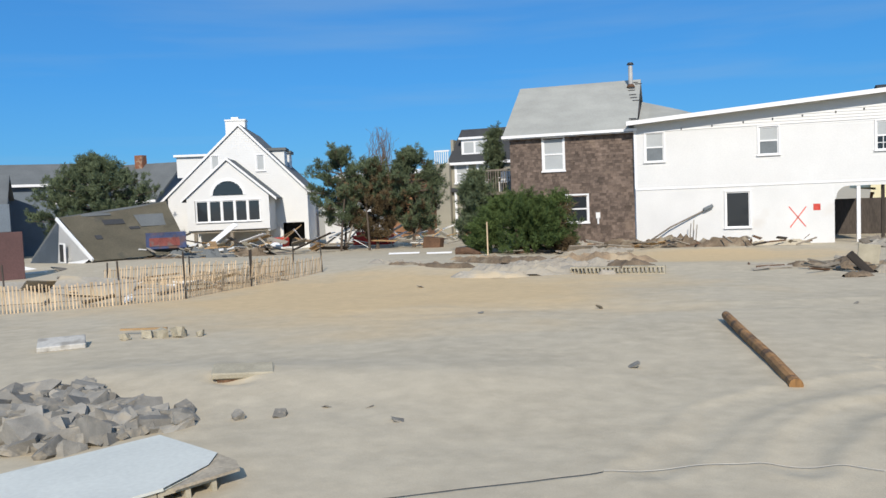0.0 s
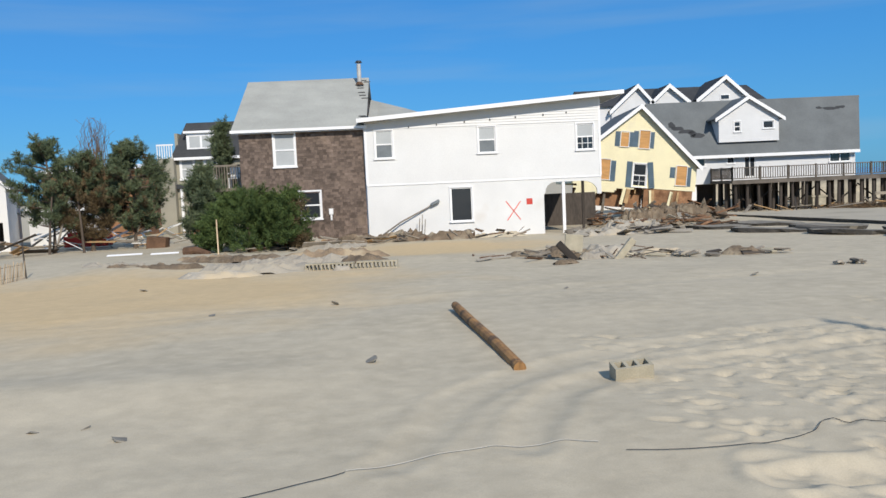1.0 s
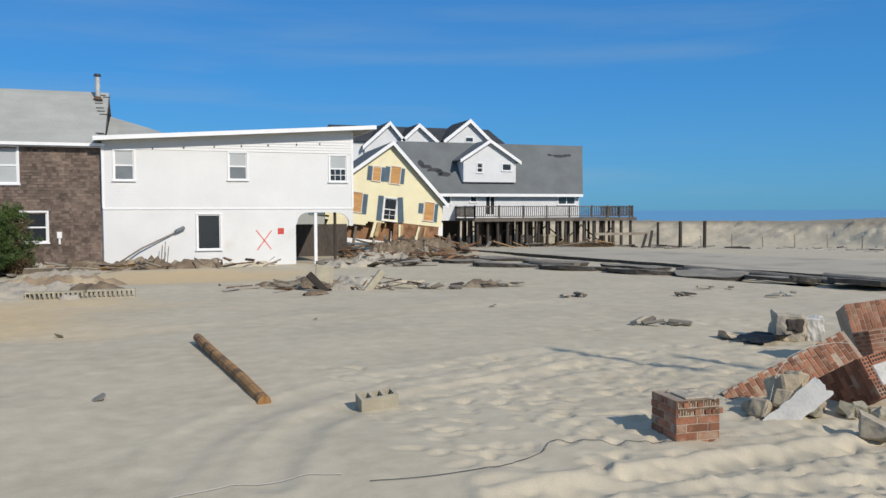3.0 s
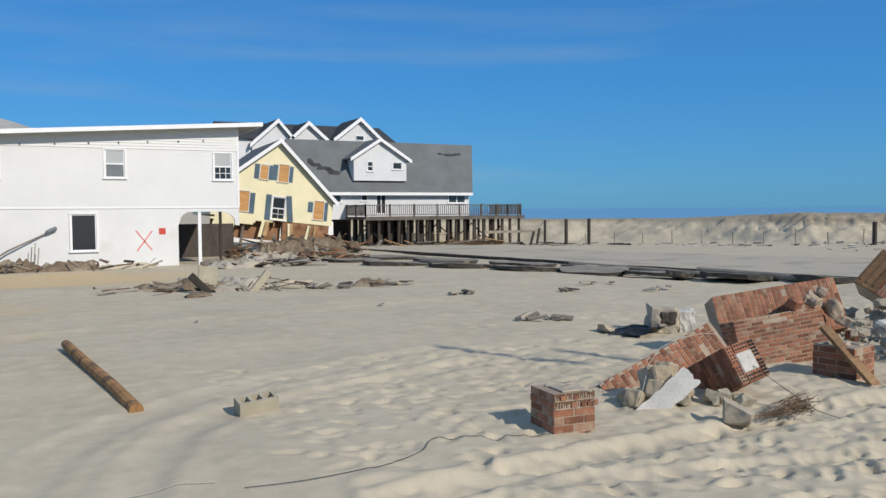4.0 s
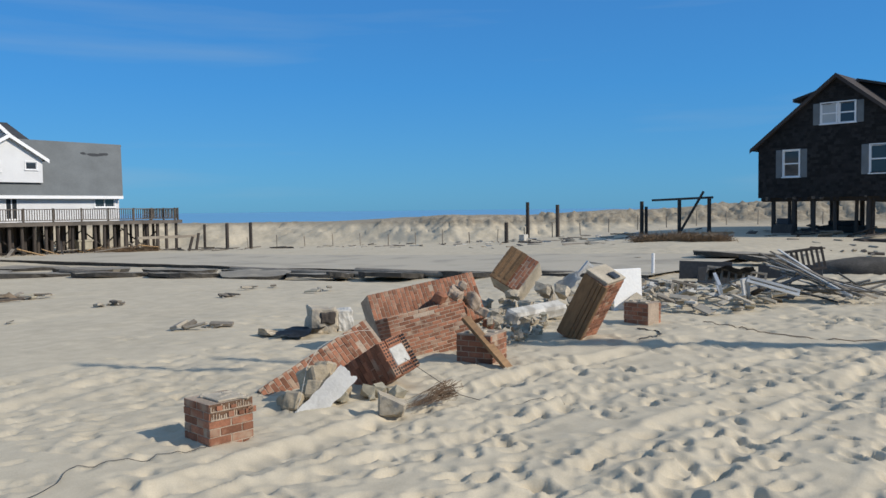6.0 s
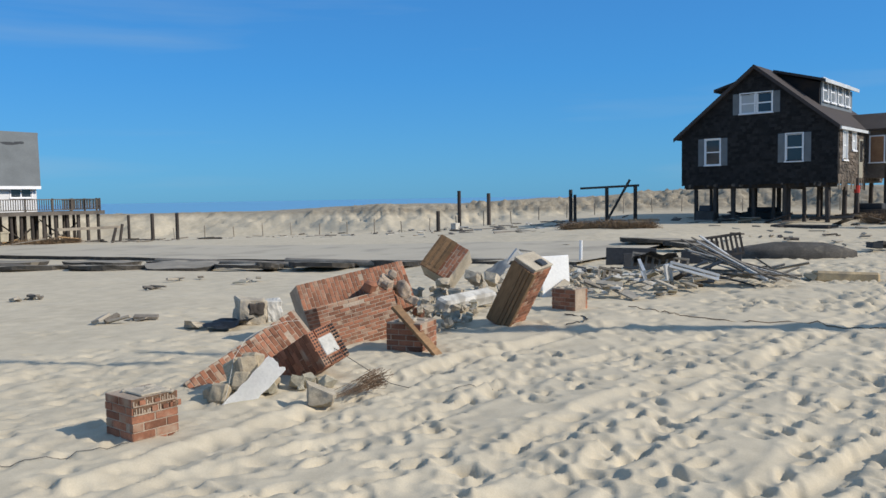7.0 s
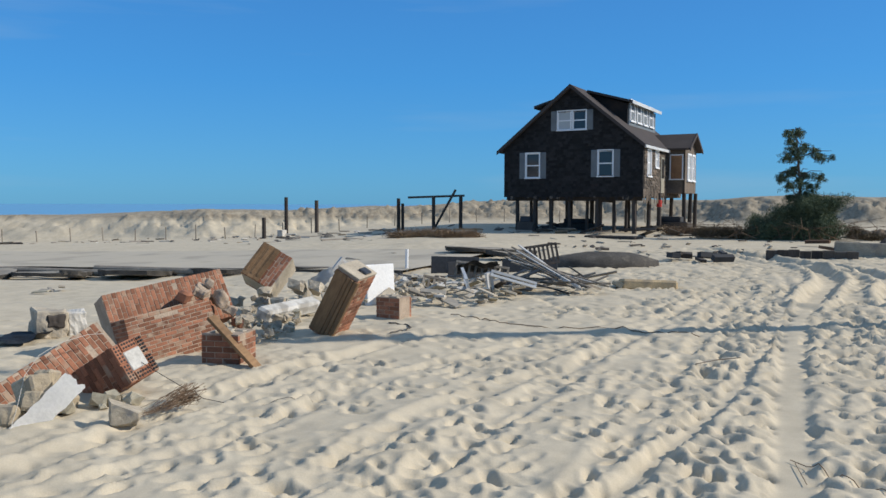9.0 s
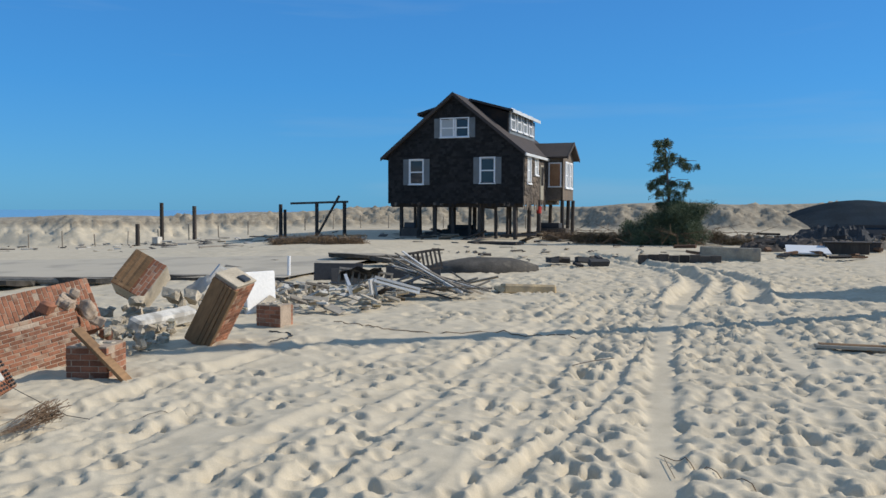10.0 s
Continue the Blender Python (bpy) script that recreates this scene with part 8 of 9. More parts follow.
# fallen cedar by the tracks
ft = thing("leaning_cedar", "dark cedar with a thin ragged top over a fallen crown", "tree")
part("trunk", tube([(40.4, -1.6, 0.0), (40.4, -1.55, 2.0), (40.4, -1.4, 3.8), (40.4, -1.25, 5.4)], 0.10, 7, 0.02), M_BARK, ft)
rr = random.Random(5)
tops = []
# drooping sprays up the thin top: height, side reach
for z, y0 in ((5.4, -1.4), (5.3, -0.9), (4.95, -1.05), (4.75, -1.6), (4.6, -0.95), (4.45, -2.1), (4.3, -2.75), (4.25, -0.7), (4.25, -1.4), (3.7, -1.25), (3.5, -1.0), (3.5, -1.8),
              (3.4, -2.4), (3.35, -0.55), (3.15, -1.55), (2.95, -0.85), (2.95, -2.15), (2.6, -1.95), (2.5, -1.0), (2.5, -1.5), (2.35, -2.3)):
    part("limb", tube([(40.4, -1.42, z - 0.3), (40.4, (y0 - 1.42) / 2, z + 0.02), (40.4, y0, z)], 0.028, 5, 0.01), M_BARK, ft)
    for q in range(4):
        k = rr.uniform(-0.1, 1.0)
        tops.append((40.4 + rr.uniform(-0.35, 0.35), -1.42 + (y0 + 1.42) * (1 - 0.45 * max(0, k)) + rr.uniform(-0.12, 0.12), z - 0.10 + rr.uniform(-0.16, 0.12), 0.17, 0.15))
ts_ = []
for c in tops:
    a = Vector(c[:3])
    for q in range(6):
        ts_.append((a, a + Vector((rr.gauss(0, 0.12), rr.gauss(0, 0.16), rr.uniform(-0.34, -0.08)))))
leafy(ft, *needles(ts_, 44, 0.13, 21), M_PINE)
cl = clumps(40.2, -2.0, 0.1, 2.0, 1.3, 60, 22, "dome", (0.35, 0.6)) + clumps(40.2, -1.0, 0.1, 1.7, 1.2, 40, 28, "dome", (0.35, 0.55)) + clumps(40.2, -0.2, 0.1, 1.2, 1.3, 40, 27, "dome", (0.35, 0.55)) + [(40.2, -3.0, 2.05, 0.5, 0.3), (40.2, -3.35, 2.2, 0.42, 0.28), (40.2, -2.6, 1.95, 0.55, 0.38), (40.2, -2.9, 1.75, 0.5, 0.3)]
crown(ft, cl, 75000, 0.06, M_PINE, 23, name="fallen_crown", label="dense dark fallen crown")
rs = thing("fallen_branches", "browned dry branches fallen beside the cedar", "branches")
crown(rs, [(39.7, y, gz(39.7, y) + 0.25, 0.5, 0.3) for y in (0.4, 0.9, 1.5, 2.1, 2.6)] + [(40.3, -3.7, 0.7, 0.45, 0.3), (40.1, -4.4, 0.45, 0.6, 0.2), (40.1, -5.2, 0.4, 0.6, 0.16)], 5500, 0.09, M_RUSSET, 24, name="dry_sprays", long=1.8, wide=0.08)
r_ = random.Random(41)
br = thing("brush_heap", "heap of bare gray branches on the sand", "brush")
for i in range(60):
    y = r_.uniform(-5.2, 3.0)
    a = Vector((39.6 + r_.uniform(-1, 1), y, gz(39.6, y) + 0.05))
    part("branch", tube([a, a + Vector((r_.gauss(0, 0.2), r_.gauss(0, 0.5), r_.uniform(0.2, 0.7))), a + Vector((r_.gauss(0, 0.3), r_.gauss(0, 1.0), r_.uniform(0.3, 1.0)))], 0.022, 4, 0.006), M_TWIG, br)
bh = thing("brown_brush", "low reddish brown dry brush before the timber gate", "brush")
crown(bh, [(35.5 + r_.uniform(-0.5, 0.5), y, gz(35.5, y) + 0.15, 0.6, 0.28) for y in np.arange(12.6, 16.6, 0.42)], 9000, 0.11, M_DRYGRASS, 51, name="dry_brush", long=2.0, wide=0.06)
bh2 = thing("brown_brush", "low dry brush below the stilt house", "brush")
crown(bh2, [(41.5 + r_.uniform(-0.8, 0.8), y, gz(41.5, y) + 0.15, 0.5, 0.3) for y in np.arange(1.2, 4.6, 0.4)], 5000, 0.11, M_DRYGRASS, 52, name="dry_brush", long=2.0, wide=0.06)
bh3 = thing("brown_brush", "low dry brush below the deck", "brush")
crown(bh3, [(x, 51.2 + r_.uniform(-0.4, 0.4), gz(x, 51) + 0.1, 0.6, 0.22) for x in np.arange(27.5, 31.5, 0.5)], 4000, 0.12, M_DRYGRASS, 53, name="dry_brush", long=2.0, wide=0.06)
tw = thing("twig_tangle", "tangle of dry brown twigs and wire on sand", "twigs")
for i in range(110):
    k = r_.random()
    a = Vector((6.33 + r_.gauss(0, 0.05), 4.90 + r_.gauss(0, 0.05), r_.uniform(0.03, 0.20)))
    b = Vector((6.33 - 0.62 * k, 4.90 + r_.gauss(0.02, 0.05) + 0.08 * k, 0.0 + r_.random() * 0.03))
    c = a.lerp(b, 0.5) + Vector((r_.gauss(0, 0.05), r_.gauss(0, 0.05), r_.uniform(-0.03, 0.04)))
    part("twig", tube([a, a.lerp(c, 0.5) + Vector((r_.gauss(0, 0.02), r_.gauss(0, 0.02), 0.01)), c, b], 0.0030, 4, 0.0015), M_TWIG, tw)
part("wire", tube([(6.40, 5.62, 0.36), (6.38, 5.3, 0.24), (6.35, 5.0, 0.14), (6.38, 4.8, 0.05), (6.42, 4.60, 0.02)], 0.0035, 5), M_WIRE, tw)


# ---- cables on the sand ----
def cable(label, pts, r, material, lift=0.012):
    P = curve(pts, 10)
    zz = fine_z(np.array([p.x for p in P]), np.array([p.y for p in P]))
    line = [(p.x, p.y, gz(p.x, p.y) + float(z) + lift) for p, z in zip(P, zz)]
    single("cable", tube(line, r, 6), material, label, "cable", group="cables on the sand")


cable("thin black cable half buried in sand", [(-2.5, 4.1), (-1.4, 4.75), (-0.6, 5.22)], 0.0028, M_WIRE)
cable("thin pale cable half buried in sand", [(-0.6, 5.25), (0.2, 5.55), (0.9, 5.62), (1.2, 5.55)], 0.0035, M_ROPE)
cable("thin black cable half buried in sand", [(1.35, 5.35), (1.8, 5.3), (2.4, 5.35), (2.75, 5.5), (3.0, 5.75), (3.4, 5.6), (3.9, 5.42)], 0.0028, M_WIRE)
cable("thin brown cable curving over sand", [(13.0, 4.9), (12.4, 4.0), (12.2, 3.0), (12.5, 1.8), (12.3, 0.8)], 0.007, M_TWIG)
cable("thin black cable by the brick pier", [(11.6, 5.4), (11.3, 4.9), (10.9, 4.8), (10.6, 4.9)], 0.010, M_WIRE)
cable("thin dark reed lying over the footprints", [(6.76, -0.25), (6.36, -0.60), (6.04, -0.90)], 0.0035, M_TWIG, 0.02)
cable("thin dark reed lying over the footprints", [(6.69, -0.28), (6.23, -0.34)], 0.003, M_TWIG, 0.02)
cable("thin dark wire lying on sand", [(6.6, 4.3), (6.73, 4.21), (6.9, 4.06), (7.05, 3.95)], 0.0025, M_WIRE)
wp = thing("weathered_plank", "split weathered plank lying flat on trodden sand", "plank", basis((12.26, -2.91, 0.02), (-0.05, -1.0, 0.0), (0.05, 0, 1)))
for k_ in range(4):
    part("splinter", boxes((-0.45 + 0.06 * (k_ % 2), 0.48 - 0.1 * (k_ % 3), -0.12 + k_ * 0.065, -0.063 + k_ * 0.065, -0.02, 0.028 + 0.012 * (k_ % 2)), bev=0.006), M_OLDWOOD if k_ % 2 else M_TARP, wp)
single("dark_stick", tube([(9.85, 0.66, 0.05), (10.15, 0.46, 0.055), (10.45, 0.2, 0.05)], 0.006, 5), M_BARK, "thin dark stick lying on sand", "stick")
single("bent_wire", tube([(5.02, 5.66, 0.0), (5.2, 5.78, 0.16), (5.42, 5.95, 0.36), (5.66, 6.05, 0.49), (5.95, 6.1, 0.56), (6.3, 6.12, 0.58), (6.5, 6.12, 0.56)], 0.003, 5), M_ROPE, "pale bent wire over the brick pieces", "wire")


# ---- houses left of the sheltered trees ----
M_WRECKB = mat("scuffed_blue_paint", (0.045, 0.06, 0.12), 0.3, 2, 20, 0.85, 0.2, stain=(0.13, 0.075, 0.055), stain_scale=1.3, stain_at=0.52)
M_WRECKR = mat("scuffed_red_paint", (0.17, 0.05, 0.042), 0.3, 2, 20, 0.85, 0.2, stain=(0.14, 0.10, 0.09), stain_scale=3, stain_at=0.5)


M_ROOF_SL = mat("dark_slate_roof", (0.030, 0.052, 0.072), 0.2, 1.0, 14, 0.85, 0.2)


def arch_house():
    turn = Matrix.Translation((-25.45, 42, 0)) @ Matrix.Rotation(radians(22), 4, "Z") @ Matrix.Diagonal((0.87, 1, 1, 1)) @ Matrix.Translation((25.45, -42, 0))
    h = thing("arched_window_house", "white gabled house with a half-round window over a window band", "house", turn)
    fy = 42.0
    sp = gable(-30.4, -21.0, 2.85, -25.45, 6.8)
    wins = [(-27.36, 4.22, 0.5, 0.86), (-24.33, 4.12, 0.52, 0.92)]
    holes = [(x, x + w, z, z + hh) for x, z, w, hh in wins] + [(-22.75, -21.3, -0.5, 0.95)]
    fr = Matrix.Translation((0, fy, 0))
    part("wall", holed(-0.8, 6.75, sp, holes, 0.0, 0.2), M_WHITE, h, m=fr)
    lapped("siding", h, M_WHITE, 1.0, 6.72, 0.14, sp, holes=holes, lip=0.012, y=-0.002, m=fr)
    for x, z, w, hh in wins:
        window(h, x, z, w, hh, m=fr, behind=M_CURTAIN, trim=0.06, sash=False)
    # the bay's inner shade is put in as a near-black sheet
    part("garage_gap", boxes((-22.75, -21.3, 1.6, 1.7, -0.8, 0.95)), M_SHADEIN, h, "near-black sheet painting the shade in the open bay", m=fr)
    for s, ex, ez in ((-1, -30.95, 2.42), (1, -20.75, 2.76)):
        bm = bmesh.new()
        sheet(bm, [(-25.45, fy - 0.1, 6.95), (ex, fy - 0.1, ez), (ex, fy + 9.5, ez), (-25.45, fy + 9.5, 6.95)], 0.14)
        part("roof", bm, M_ROOF_GR, h, "gray shingle roof slope")
        bm = bmesh.new()
        rake(bm, [(-25.45, fy - 0.14, 6.97), (ex, fy - 0.14, ez + 0.02), (ex, fy - 0.102, ez + 0.02), (-25.45, fy - 0.102, 6.97)], 0.17)
        part("rake_board", bm, M_TRIM, h)
    side = Matrix.Translation((-21.0, fy, 0)) @ Matrix.Rotation(radians(90), 4, "Z")
    # gray siding on this side of the white house paints its shade
    part("side_wall", holed(-0.8, 2.85, lambda z: (0.2, 9.2), [], 0.0, 0.2), M_GRAYSIDE, h, "side wall, its shade painted as pale gray", m=side)
    part("side_wall", boxes((-30.4, -30.2, fy + 0.2, fy + 9.2, -0.8, 2.85)), M_WHITE, h)
    part("back_wall", holed(-0.8, 6.75, sp, [], 9.0, 9.2), M_WHITE, h, m=fr)
    part("chimney", boxes((-26.9, -25.5, 45.0, 45.9, 5.6, 7.42), (-26.95, -25.45, 44.95, 45.95, 7.42, 7.52), (-26.5, -26.0, 45.2, 45.6, 7.52, 7.68)), M_PLASTER, h, "white plastered chimney")
    for y in (44.6, 47.6):
        d = part("dormer", boxes((-24.3, -22.75, y, y + 1.7, 3.6, 5.45)), M_WHITE, h, "small dormer with a flat gray roof")
        part("dormer_roof", boxes((-24.6, -22.6, y - 0.15, y + 1.85, 5.45, 5.62)), M_ROOF_GR, d)
    d = part("dormer", boxes((-30.0, -27.6, 43.2, 46.8, 3.9, 5.15)), M_WHITE, h, "long white shed dormer")
    part("dormer_roof", boxes((-30.15, -27.2, 43.0, 47.0, 5.15, 5.28)), M_TRIM, d)
    # front room
    ey = 39.0
    es = gable(-27.1, -21.9, 2.72, -24.45, 4.62)
    OFF = -1.3
    fr2 = Matrix.Translation((OFF, ey, 0))
    hs = [(-26.6, -22.45, 1.15, 2.42), (-25.45, -23.5, 2.66, 3.05), (-25.25, -23.7, 3.05, 3.3), (-24.95, -24.0, 3.3, 3.45)]
    ex_ = part("front_room", holed(0.75, 4.55, es, hs, 0.0, 0.15), M_WHITE, h, "projecting front room with a low gable", m=fr2)
    part("side_wall", boxes((-22.05, -21.9, ey + 0.15, fy, 0.6, 2.7), (-27.1, -26.95, ey + 0.15, fy, 0.6, 2.7)), M_WHITE, h, m=Matrix.Translation((OFF, 0, 0)))
    part("room_floor", boxes((-26.95, -22.05, ey + 0.15, fy, 0.6, 0.75)), M_WOOD, h, m=Matrix.Translation((OFF, 0, 0)))
    for k in range(5):
        x = -26.55 + k * 0.82
        window(h, x + 0.04, 1.2, 0.74, 1.18, m=fr2, sash=False, trim=0.04)
    bm = bmesh.new()
    pts = [(-24.47 + 0.97 * math.cos(a), 2.68 + 0.80 * math.sin(a)) for a in [math.pi * k / 14 for k in range(15)]]
    prism(bm, pts, 0.02, 0.05)
    f = part("half_round_window", bm, M_GLASS, h, "half-round window with white surround", m=fr2)
    bm = bmesh.new()
    for a, b in zip(range(14), range(1, 15)):
        pa, pb_ = math.pi * a / 14, math.pi * b / 14
        q = [(-24.47 + rx * math.cos(t), 2.68 + rz * math.sin(t)) for t, rx, rz in ((pa, 0.96, 0.79), (pb_, 0.96, 0.79), (pb_, 1.12, 0.95), (pa, 1.12, 0.95))]
        prism(bm, q, -0.04, 0.04)
    part("surround", bm, M_TRIM, f)
    for s, ex, ez in ((-1, -27.45, 2.45), (1, -21.4, 2.45)):
        bm = bmesh.new()
        sheet(bm, [(-24.45, ey - 0.12, 4.76), (ex, ey - 0.12, ez), (ex, fy + 0.1, ez), (-24.45, fy + 0.1, 4.76)], 0.12)
        part("room_roof", bm, M_ROOF_GR, h, m=Matrix.Translation((OFF, 0, 0)))
        bm = bmesh.new()
        rake(bm, [(-24.45, ey - 0.16, 4.78), (ex, ey - 0.16, ez + 0.02), (ex, ey - 0.122, ez + 0.02), (-24.45, ey - 0.122, 4.78)], 0.15)
        part("rake_board", bm, M_TRIM, h, m=Matrix.Translation((OFF, 0, 0)))
    for x in (-26.8, -24.5, -22.2):
        part("post", boxes((x, x + 0.2, ey + 0.2, ey + 0.4, -1.0, 0.6)), M_WOOD, h, m=Matrix.Translation((OFF, 0, 0)))
    return h


arch_house()


def gambrel_house():
    h = thing("gambrel_house", "tan house with a dark gambrel roof and white-trimmed windows", "house", Matrix.Translation((0, 55, 0)))
    part("tower", boxes((-17.2, -16.15, -0.6, 4.0, -1.2, 4.5)), M_TANSIDE, h, "narrow tan stair tower")
    for k in range(7):
        part("rail_post", boxes((-17.2 + k * 0.16, -17.15 + k * 0.16, -0.6, -0.55, 4.5, 5.35)), M_TRIM, h)
    part("rail", boxes((-17.22, -16.1, -0.62, -0.54, 5.35, 5.45)), M_TRIM, h, "white roof deck rail")
    holes = [(-15.8, -15.0, 3.12, 4.4), (-14.2, -13.4, 3.12, 4.4)]
    part("wall", holed(-1.2, 4.5, lambda z: (-16.2, -9.5), holes, 0.0, 0.2), M_TANSIDE, h)
    for a in holes:
        window(h, a[0], a[2], a[1] - a[0], a[3] - a[2], trim=0.12, behind=M_CURTAIN)
    part("side_wall", boxes((-16.2, -16.0, 0.2, 7, -1.2, 6.2), (-9.7, -9.5, 0.2, 7, -1.2, 6.2), (-16.2, -9.5, 6.8, 7, -1.2, 6.2)), M_TANSIDE, h)
    bm = bmesh.new()
    sheet(bm, [(-16.4, -0.35, 4.5), (-9.3, -0.35, 4.5), (-9.3, 1.1, 6.95), (-15.6, 1.1, 6.95)], 0.15)
    sheet(bm, [(-15.6, 1.1, 6.95), (-9.3, 1.1, 6.95), (-9.3, 7.0, 7.1), (-15.6, 7.0, 7.1)], 0.15)
    part("roof", bm, M_ROOF_DK, h, "dark gambrel roof")
    part("fascia", boxes((-16.4, -9.3, -0.42, -0.36, 4.36, 4.54)), M_TRIM, h)
    d = part("dormer", boxes((-15.35, -13.45, 0.0, 1.2, 4.95, 6.15)), M_TRIM, h, "white dormer with a paired window")
    part("dormer_roof", boxes((-15.5, -13.3, -0.2, 1.3, 6.15, 6.3)), M_TRIM, d)
    for k in (0, 1):
        part("pane", boxes((-15.15 + k * 0.85, -14.45 + k * 0.85, -0.012, -0.002, 5.2, 5.95)), M_CURTAIN, d)
    part("skirt_roof", boxes((-16.4, -9.5, -0.35, 0.0, 2.45, 2.75)), M_ROOF_DK, h, "dark skirt roof")
    part("porch_post", boxes((-15.9, -15.75, -0.3, -0.15, -1.2, 2.45)), M_TRIM, h)
    part("brick_base", boxes((-15.2, -13.0, -0.3, -0.05, -1.2, -0.1)), M_BRICK, h)


gambrel_house()


def collapsed_house():
    h = thing("collapsed_house", "collapsed house roof lying on the ground, gray shingles torn", "house ruin")
    A, E, B, C = Vector((-27.8, 29.95, 1.84)), Vector((-25.9, 35.3, 2.45)), Vector((-25.1, 28.95, -0.15)), Vector((-22.9, 32.9, -0.1))

    def slope(u, v, dz=0.0):
        """A place on the near slope: u along the eave, v up to the ridge, sagging in its middle."""
        p = B.lerp(C, u).lerp(A.lerp(E, u), v)
        return p + Vector((0, 0, dz - 0.16 * math.sin(math.pi * u) * math.sin(math.pi * v * 0.9)))

    bm = bmesh.new()
    g = [[bm.verts.new(slope(i / 12, j / 6, 0.02 * noise.noise((i * 0.8, j * 0.8, 1)))) for i in range(13)] for j in range(7)]
    for j in range(6):
        for i in range(12):
            bm.faces.new((g[j][i], g[j][i + 1], g[j + 1][i + 1], g[j + 1][i]))
    bmesh.ops.solidify(bm, geom=bm.faces[:], thickness=0.12)
    part("roof", bm, M_ROOF_TAN, h, "sand-dusted torn shingle roof slope")
    bm = bmesh.new()
    sheet(bm, [A, E, (-28.6, 36.6, 0.2), (-30.2, 30.6, -0.1)], 0.12)
    part("roof", bm, M_ROOF_GR, h)
    # front gable: the near half white, the far half slate to paint its shade
    bm = bmesh.new()
    v = [bm.verts.new(p) for p in ((-27.65, 29.75, 1.66), (-25.3, 28.85, -0.05), (-25.9, 28.75, -0.45), (-26.75, 28.9, -0.5), (-27.55, 29.4, -0.3))]
    bm.faces.new(v)
    bmesh.ops.solidify(bm, geom=bm.faces[:], thickness=0.1)
    part("gable_wall", bm, M_WHITE, h, "white gable wall of the collapsed house")
    bm = bmesh.new()
    v = [bm.verts.new(p) for p in ((-27.70, 29.80, 1.66), (-27.62, 29.46, -0.5), (-30.3, 30.4, -0.5))]
    bm.faces.new(v)
    bmesh.ops.solidify(bm, geom=bm.faces[:], thickness=0.1)
    part("gable_wall", bm, M_BLUEGR, h, "far half of the fallen gable, shade painted as slate")
    wm = basis((-26.95, 29.16, 0.22), (0.93, -0.36, -0.03), (0, 0, 1))
    win = part("window", boxes((-0.22, 0.22, -0.10, -0.03, -0.45, 0.45), m=wm), M_TRIM, h)
    part("pane", boxes((-0.16, 0.16, -0.12, -0.102, -0.39, 0.39), m=wm), M_SHADEIN, win)
    d = Vector((-25.05, 28.75, -0.1)) - Vector((-27.75, 29.7, 1.78))
    part("rake_board", boxes((0, d.length, -0.04, 0.04, -0.10, 0.05), m=basis((-27.75, 29.7, 1.80), d, (0, 0, 1))), M_TRIM, h, "white rake board")
    n = (C - B).cross(A - B).normalized()
    for u, v_, w, hh in ((0.42, 0.78, 1.0, 0.4), (0.80, 0.18, 0.9, 0.6), (0.58, 0.62, 0.5, 0.2), (0.78, 0.7, 1.5, 1.0), (0.3, 0.95, 1.4, 0.2), (0.2, 0.5, 0.3, 0.3)):
        part("torn_patch", boxes((-w / 2, w / 2, -hh / 2, hh / 2, -0.01, 0.012), m=basis(slope(u, v_, 0.03), C - B, n)), M_ROOF_DK if w < 1.3 else M_ROOF_GR, h, "bare dark patch of roof")


collapsed_house()
single("painted_wreck_panel", boxes((0, 1.8, -0.06, 0.06, 0, 0.85)), M_WRECKB, "blue painted wall panel in the wreckage", "wall panel", basis((-24.2, 31.3, 0.15), (0.80, 0.60, 0.0), (-0.2, 0.5, 1)))
single("painted_wreck_panel", boxes((0.15, 1.5, -0.09, -0.061, 0.12, 0.55)), M_WRECKR, "red painted board on the blue panel", "wall panel", basis((-24.2, 31.3, 0.15), (0.80, 0.60, 0.0), (-0.2, 0.5, 1)))
boards(90, (-25.0, -19.6, 31.0, 36.0), "broken board in the wreckage", [M_WOODN, M_ROOF_TAN, M_WOOD, M_TARP, M_TARP, M_PLASTER], 71, "wreckage between the houses", L=(0.2, 0.9), W=(0.04, 0.25), lift=0.5, up=0.15, far=True)
for x, y, lx, ly, hh, mt, sd, tn in ((-22.6, 33.0, 3.6, 2.4, 0.55, M_ROOF_GR, 31.0, 0.5), (-21.0, 34.6, 3.2, 2.2, 0.5, M_WRACK, 32.0, 0.3), (-23.5, 31.4, 3.0, 1.6, 0.3, M_WRACK, 33.0, 0.6)):
    mound("soaked_drift", "heap of torn roofing and wrack between the houses", "drift", x, y, lx, ly, hh, mt, sd, tn, group="drifts between the houses")
mw = thing("leaning_maroon_wall", "maroon house wall section leaning over the sand", "wall ruin", basis((-24.48, 21.49, -0.5), (0.72, 0.69, 0.0), (-0.20, -0.17, 1.0)))
part("wall", boxes((0, 2.05, -0.1, 0.1, 0, 1.9), bev=0.01), M_MAROON, mw)
part("upper_panel", boxes((0.0, 1.7, -0.1, 0.1, 1.904, 2.9), bev=0.01), M_BLUEGR, mw, "slate upper wall panel")
part("window", boxes((0.6, 1.3, -0.14, -0.102, 2.1, 2.75)), M_SHADEIN, mw)


